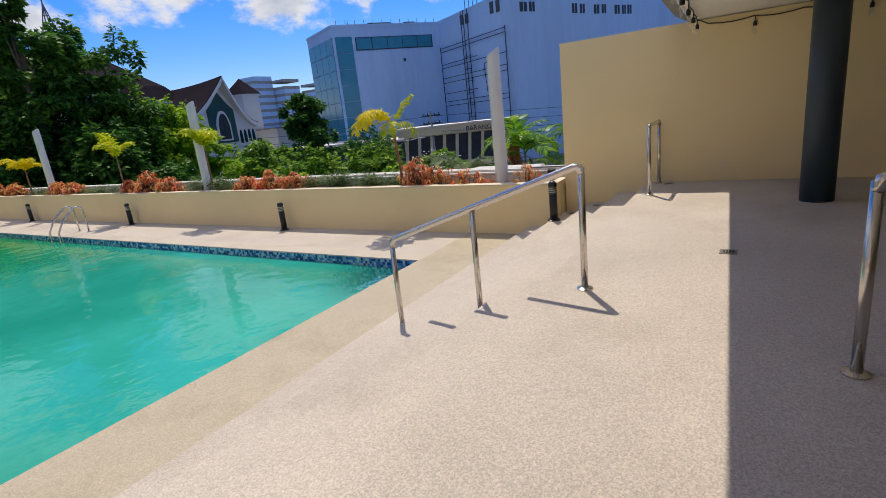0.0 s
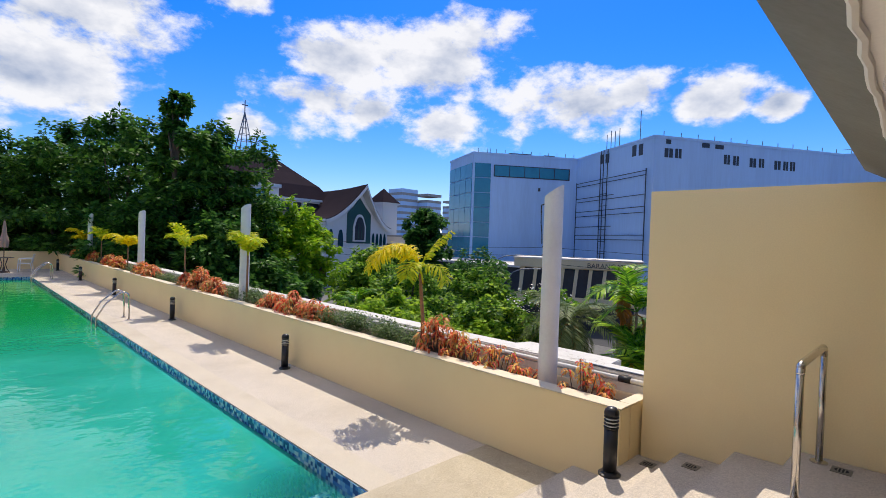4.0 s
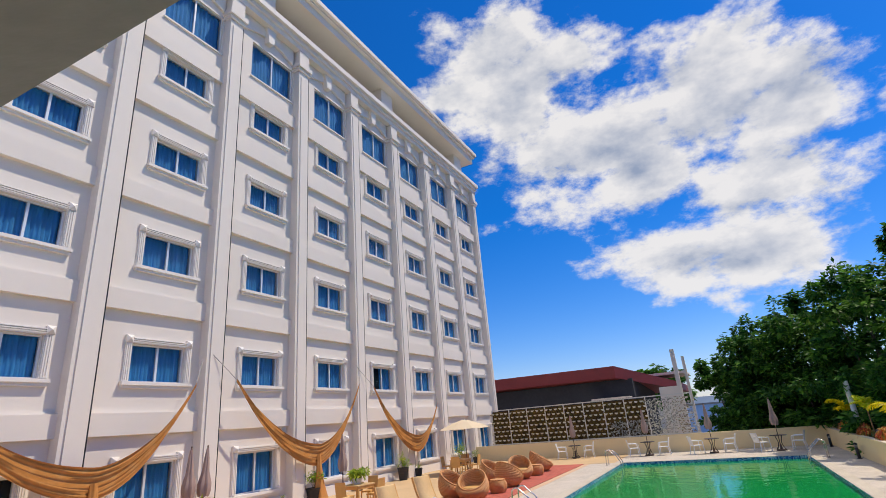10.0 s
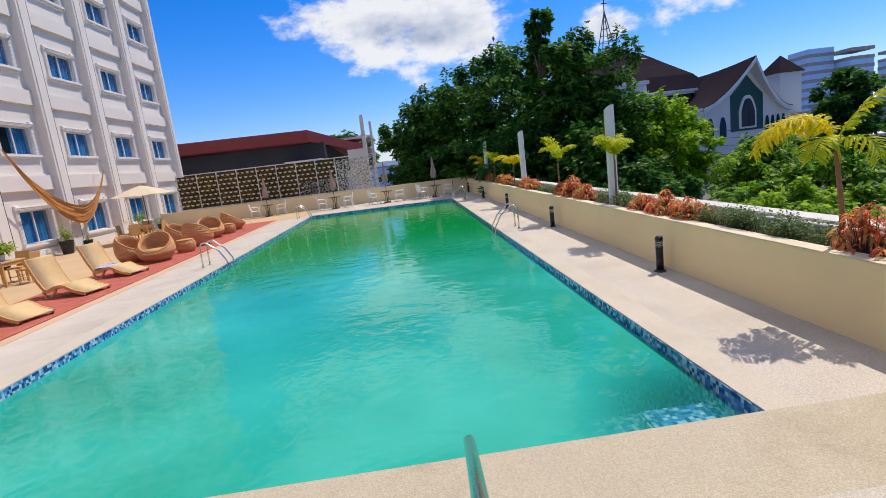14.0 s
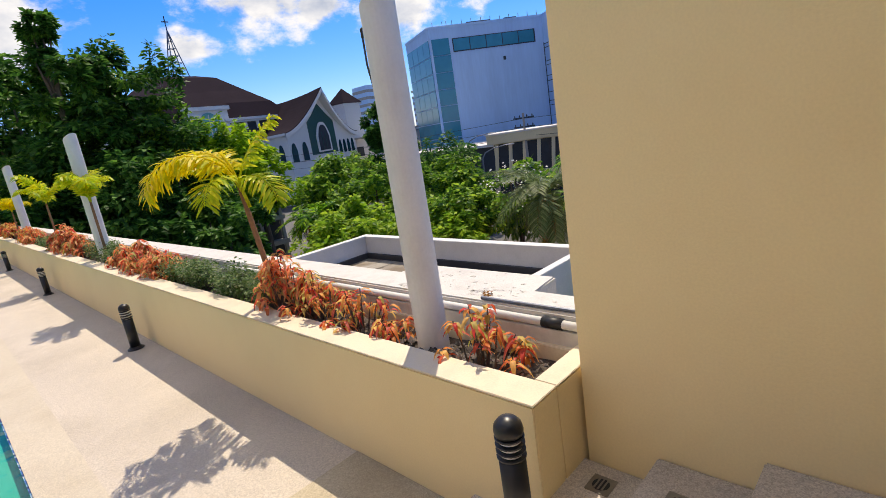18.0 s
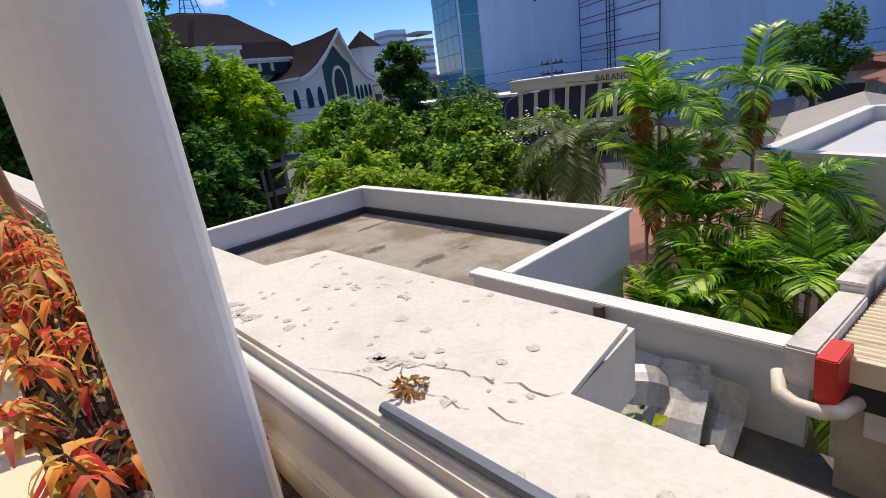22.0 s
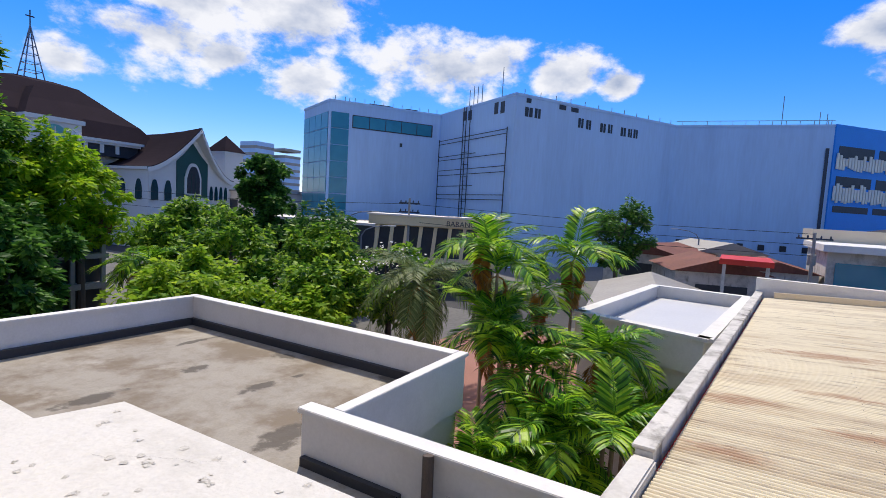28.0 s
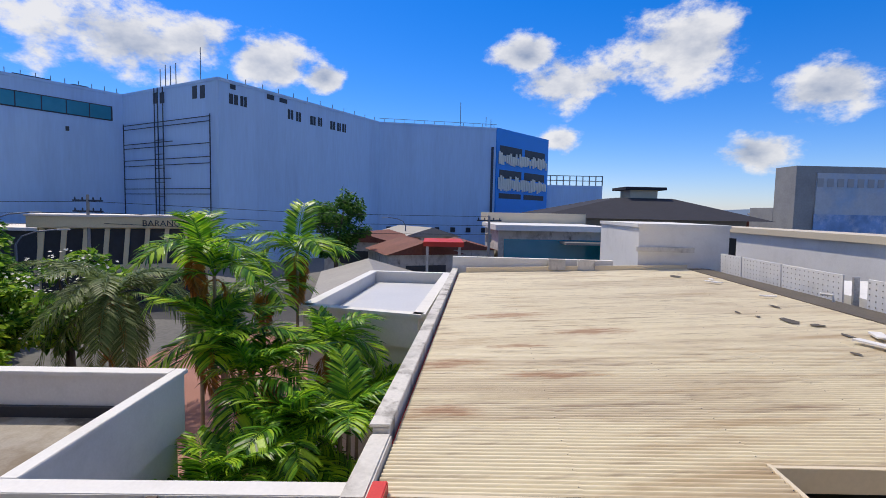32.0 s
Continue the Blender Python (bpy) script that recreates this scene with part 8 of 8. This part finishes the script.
M_perf = mat("white_perforated_panel", (0.72, 0.71, 0.69), 0.6, var=0.06, big=0.8, fine=20, bump=0.08, stain=(0.5, 0.48, 0.44), stain_amount=0.4, stain_scale=1.5)
screen = thing("panel_screen", "row of white perforated screen panels beyond the roof", "screen", RO)
x = 0.5
for i, w in enumerate((2.6, 2.6, 2.7, 2.7, 2.4, 1.6)):
    y = -WID - 0.9
    part("panel", box(x, y, 0.05, x + w - 0.08, y + 0.04, 0.78, 0.004), M_perf, screen)
    vv, fc = [], []
    for r in range(5):
        for c in range(int(w / 0.2)):
            px, pz, s = x + 0.14 + 0.2 * c, 0.14 + 0.14 * r, 0.016
            k = len(vv)
            vv += [(px - s, y + 0.046, pz - s), (px + s, y + 0.046, pz - s), (px + s, y + 0.046, pz + s), (px - s, y + 0.046, pz + s)]
            fc.append((k, k + 1, k + 2, k + 3))
    tagged(part("perforation", (vv, fc), M_torn, screen), kind="stuff")
    x += w + (0.75 if i in (2,) else 0.0)
for i in range(13):
    part("support", box(0.5 + 1.2 * i, -WID - 1.1, -0.2, 0.56 + 1.2 * i, -WID - 0.95, 0.75), M_sheet, screen)
part("kerb", box(0.4, -WID - 0.86, -0.1, LEN, -WID - 0.6, 0.07), M_torn, screen)
part("bent_pipe", tube([(9.2, -WID - 0.7, 0.05), (9.2, -WID - 0.65, 0.25), (9.3, -WID - 0.4, 0.28)], 0.035, 8), M_parapet, screen, "bent white pipe")
back = thing("white_roof_building", "white buildings with flat roofs beyond the screen", "building", pose(6.33, -0.84, -0.62, 0, 0, -5.5))
part("roof", box(0.5, -14.99, 0.0, 13, -WID - 1.3, 0.35), M_parapet, back)
part("long_wall", box(3.0, -17, -3, LEN + 12, -15, 1.5), M_parapet, back)
part("wall_coping", box(3.0, -17.2, 1.501, LEN + 12.2, -14.8, 1.78), M_creamfas, back, "cream coping band")
part("tall_block", box(LEN + 0.3, -11.0, -3, LEN + 7, -7.4, 1.85), M_parapet, back)
part("block_band", box(LEN + 0.22, -11.02, 1.851, LEN + 7.05, -7.32, 2.0), M_parapet, back)
part("block_band", box(LEN + 0.18, -9.6, 0.85, LEN + 0.298, -7.3, 1.05), M_oldwall, back)
part("door_opening", box(LEN + 2.2, -12.2, 0.0, LEN + 3, -11.4, 1.4), M_dark, back)
part("low_wall", box(LEN + 0.3, -6.4, -3, LEN + 0.6, 0.3, 0.42), M_parapet, back)
for y in (-5.6, -4.4):
    part("wall_unit", box(LEN - 0.05, y, 0.0, LEN + 0.28, y + 0.7, 0.45, 0.02), M_oldwall, back, "white condenser unit")

# ---- low white roof beyond the palms ----
low = thing("white_walled_roof", "small white building with a walled metal roof", "building")
part("wall", prism([(17.15, 2.45), (16.1, -0.95), (25.6, -1.95), (25.9, 1.45)], GROUND, -2.0), M_parapet, low)
for a, b in (((17.2, 2.5), (26.0, 1.5)), ((26.0, 1.5), (25.7, -2.0)), ((17.2, 2.5), (16.1, -0.98)), ((16.1, -0.98), (25.7, -2.03))):
    m, ln = face_frame(a, b)
    part("parapet", box(0, -0.12, -2.2, ln, 0.12, -1.3), M_parapet, low).matrix_basis = m
    part("coping", box(-0.1, -0.18, -1.298, ln + 0.1, 0.18, -1.2), M_parapet, low).matrix_basis = m
part("metal_roof", prism([(17.4, 2.2), (16.45, -0.7), (25.4, -1.7), (25.65, 1.25)], -1.85, -1.7), mat("pale_grey_metal_roof", (0.58, 0.58, 0.58), 0.5, 0.2, var=0.06, fine=10, bump=0.1), low)

# ---- roofs and houses in the distance to the south-east ----
M_rust = mat("rusty_roof_sheet", (0.20, 0.07, 0.045), 0.8, var=0.3, big=0.4, fine=5, bump=0.2, island=0.3)
M_greyroof = mat("grey_roof_sheet", (0.32, 0.30, 0.27), 0.6, 0.2, var=0.15, big=0.4, fine=5, bump=0.15)
M_slate = mat("dark_slate_roof", (0.03, 0.03, 0.04), 0.95, var=0.15, fine=3, bump=0.1)
M_greybuild = mat("grey_building_wall", (0.34, 0.33, 0.31), 0.8, var=0.12, fine=4, bump=0.1, stain=(0.2, 0.2, 0.19), stain_amount=0.4, stain_scale=0.2)


def gabled(x, y, w, d, eave_z, ridge, m, label, turn=0.0, wall=M_oldwall):
    h = thing("house", label, "house", pose(x, y, 0, 0, 0, turn), "houses below the blue building")
    part("wall", box(-w / 2 + 0.3, -d / 2 + 0.3, GROUND, w / 2 - 0.3, d / 2 - 0.3, eave_z), wall, h)
    bm = bmesh.new()
    vs = [bm.verts.new(p) for p in ((-w / 2, -d / 2, eave_z), (w / 2, -d / 2, eave_z), (w / 2, d / 2, eave_z), (-w / 2, d / 2, eave_z), (-w / 2, 0, ridge), (w / 2, 0, ridge))]
    for f in ((0, 1, 5, 4), (2, 3, 4, 5), (0, 4, 3), (1, 2, 5), (3, 2, 1, 0)):
        bm.faces.new([vs[q] for q in f])
    part("roof", bm, m, h)
    part("window", box(-w / 2 + 0.25, -d / 4, eave_z - 2.2, -w / 2 + 0.34, d / 4, eave_z - 0.9), M_opening, h)


gabled(34, 2.5, 13, 7, -3.0, -2.0, M_greyroof, "low house with a worn grey metal roof", 10)
gabled(47, 0.5, 8, 7, -1.9, -0.8, M_rust, "low house with a rusty metal roof", 20)
gabled(56, 5, 9, 8, -1.5, -0.5, M_rust, "low house with a rusty metal roof", -15)
gabled(64, 1, 9, 8, -1.3, -0.2, M_greyroof, "low house with a grey metal roof", 30)
gabled(52, -4, 8, 6, -1.8, -1.0, M_rust, "low house with a rusty metal roof", 5)
red = thing("red_canopy", "bright red metal canopy below the blue building", "canopy")
part("canopy", box(39, -3.6, -0.9, 44, -0.6, -0.55), M_redpaint, red)
part("canopy_post", box(39.2, -3.4, GROUND, 39.4, -3.2, -0.9), M_oldwall, red)
part("canopy_post", box(39.2, -1.0, GROUND, 39.4, -0.8, -0.9), M_oldwall, red)
sh = thing("shop_row", "white shop building with glass front and flat roofs", "building", pose(0, 1.7, -0.9))
part("wall", box(48, -19, GROUND, 60, -9, 1.0), M_oldwall, sh)
part("roof_edge", box(47, -19.4, 1.0, 60, -8.6, 1.5), M_parapet, sh)
part("glass_front", box(47.9, -18.4, -2.5, 48.02, -9.5, 0.2), M_blueglass, sh)
part("side_roof", box(45.5, -20.5, -0.1, 48, -14.6, 0.1), M_greyroof, sh)
part("upper_wall", box(58, -20, 1.5, 66, -9, 2.6), M_creamfas, sh)
part("shed_roof", prism([(44, -24), (50, -26), (52, -19.6), (46, -19.6)], 0.7, 0.9), M_greyroof, sh)
part("lower_glass", box(44.5, -24, -2, 45, -18, 0.3), M_blueglass, sh)
hh = thing("pavilion_hall", "wide dark hip roof with a small raised lantern", "building")
part("wall", box(70, -44, GROUND, 88, -16, 1.2), M_greybuild, hh)
bm = bmesh.new()
vs = [bm.verts.new(p) for p in ((67, -46, 1.2), (91, -46, 1.2), (91, -14, 1.2), (67, -14, 1.2), (75, -36, 4.2), (83, -36, 4.2), (83, -28, 4.2), (75, -28, 4.2))]
for f in ((0, 1, 5, 4), (1, 2, 6, 5), (2, 3, 7, 6), (3, 0, 4, 7), (4, 5, 6, 7), (3, 2, 1, 0)):
    bm.faces.new([vs[q] for q in f])
part("roof", bm, M_slate, hh)
part("lantern", box(75.5, -34, 4.1, 79.5, -30, 5.4), M_creamfas, hh)
part("lantern_roof", box(74.7, -35, 5.4, 80.3, -29, 5.8), M_slate, hh)
fr2 = thing("frame_building", "pale building with an open steel roof frame", "building")
part("wall", box(118, -40, GROUND, 136, -26, 8.2), M_bluewall, fr2)
for i in range(10):
    part("frame_post", box(117.9, -40 + 1.5 * i, 8.2, 118.1, -39.8 + 1.5 * i, 10.4), M_mast, fr2)
for z in (9.2, 10.3):
    part("frame_bar", box(117.9, -40, z, 118.1, -26, z + 0.15), M_mast, fr2)
fb = thing("concrete_block_building", "grey concrete building with a faded printed wall banner", "building")
part("wall", box(75, -76, GROUND, 79.5, -54, 9.4), M_greybuild, fb)
part("banner", box(74.8, -75, -1.2, 74.99, -57.0, 8.4), mat("faded_banner", (0.52, 0.55, 0.58), 0.7, var=0.1, big=0.4, fine=3, bump=0.02, stain=(0.30, 0.45, 0.62), stain_amount=0.7, stain_scale=0.18), fb, "faded printed banner")
part("banner_stripe", box(74.7, -75, -0.9, 74.79, -56.8, 2.4), mat("banner_blue", (0.22, 0.36, 0.60), 0.7, var=0.3, big=0.3, fine=1, bump=0, stain=(0.6, 0.6, 0.62), stain_amount=0.8, stain_scale=0.5), fb)
for i in range(7):
    part("banner_mark", box(74.7, -57.9 - 1.5 * i, 6.4, 74.79, -57 - 1.5 * i, 7.6), mat("banner_grey", (0.40, 0.40, 0.40), 0.8, var=0.1, bump=0) if i == 0 else bpy.data.materials["banner_grey"], fb)
rh = thing("red_tiled_house", "low house with a red tiled roof far off", "house")
part("wall", box(92, -64, GROUND, 100, -56.5, -0.2), M_greybuild, rh)
part("roof", box(91, -65, -0.2, 101, -56, 1.6), M_rust, rh)
gh = thing("grey_house", "grey house with dark windows far off", "house")
part("wall", box(84, -62, GROUND, 90, -57, 3.4), M_greybuild, gh)
for i in range(3):
    part("window", box(83.9, -61.4 + 1.5 * i, 1.4, 84.01, -60.6 + 1.5 * i, 2.6), M_opening, gh)
# the haze of distance is put into the hills' blue colour
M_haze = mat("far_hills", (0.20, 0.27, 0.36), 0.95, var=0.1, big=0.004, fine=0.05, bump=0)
hill = bmesh.new()
prev = None
for i in range(121):
    a = 2 * math.pi * i / 120
    h = 16 + 22 * abs(noise.noise(Vector((math.cos(a) * 4, math.sin(a) * 4, 1)))) + 10 * noise.noise(Vector((math.cos(a) * 13, math.sin(a) * 13, 4)))
    cur = (hill.verts.new((1300 * math.cos(a), 1300 * math.sin(a), GROUND - 1)), hill.verts.new((1330 * math.cos(a), 1330 * math.sin(a), max(h, 5))))
    if prev:
        hill.faces.new((prev[0], cur[0], cur[1], prev[1]))
    prev = cur
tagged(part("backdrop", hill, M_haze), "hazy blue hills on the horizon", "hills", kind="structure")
rngc = random.Random(77)
for i in range(46):
    a = rngc.uniform(-0.9, 2.4)
    d = rngc.uniform(150, 420)
    x, y = d * math.cos(a), d * math.sin(a)
    if 90 < d < 200 and y > 0 and x > 50:
        continue
    h = rngc.uniform(0, 5)
    w = rngc.uniform(8, 20)
    c = thing("distant_building", "pale low building in the distance", "building", pose(x, y, 0, 0, 0, rngc.uniform(0, 90)), "far town")
    part("wall", box(-w, -w * 0.7, GROUND, w, w * 0.7, h), (M_oldwall, M_greybuild, M_bluewall)[i % 3], c)
    part("roof", box(-w - 0.4, -w * 0.7 - 0.4, h, w + 0.4, w * 0.7 + 0.4, h + 0.5), (M_greyroof, M_rust, M_greyroof)[i % 3], c)

# ---- red mat tiles ----
verts, faces = [], []
tile = None
for r in range(130):
    for c in range(12):
        x, y = -12.245 + 0.2 * c, -1.05 + 0.2 * r
        if y > 24.8:
            continue
        if 5 <= r < 30:
            if tile is None:
                tile = part("tile", box(0, 0, 0.0125, 0.192, 0.192, 0.021), M_red, red_mat)
                tile.location = (x, y, 0)
            else:
                again(tile, "tile", Matrix.Translation((x, y, 0)), red_mat)
        else:
            k = len(verts)
            for z in (0.0125, 0.021):
                verts += [(x, y, z), (x + 0.192, y, z), (x + 0.192, y + 0.192, z), (x, y + 0.192, z)]
            faces += [[k + q for q in f] for f in ((4, 5, 6, 7), (0, 1, 5, 4), (1, 2, 6, 5), (2, 3, 7, 6), (3, 0, 4, 7))]
tagged(part("mat_tiles", (verts, faces), M_redstuff, red_mat), kind="stuff")
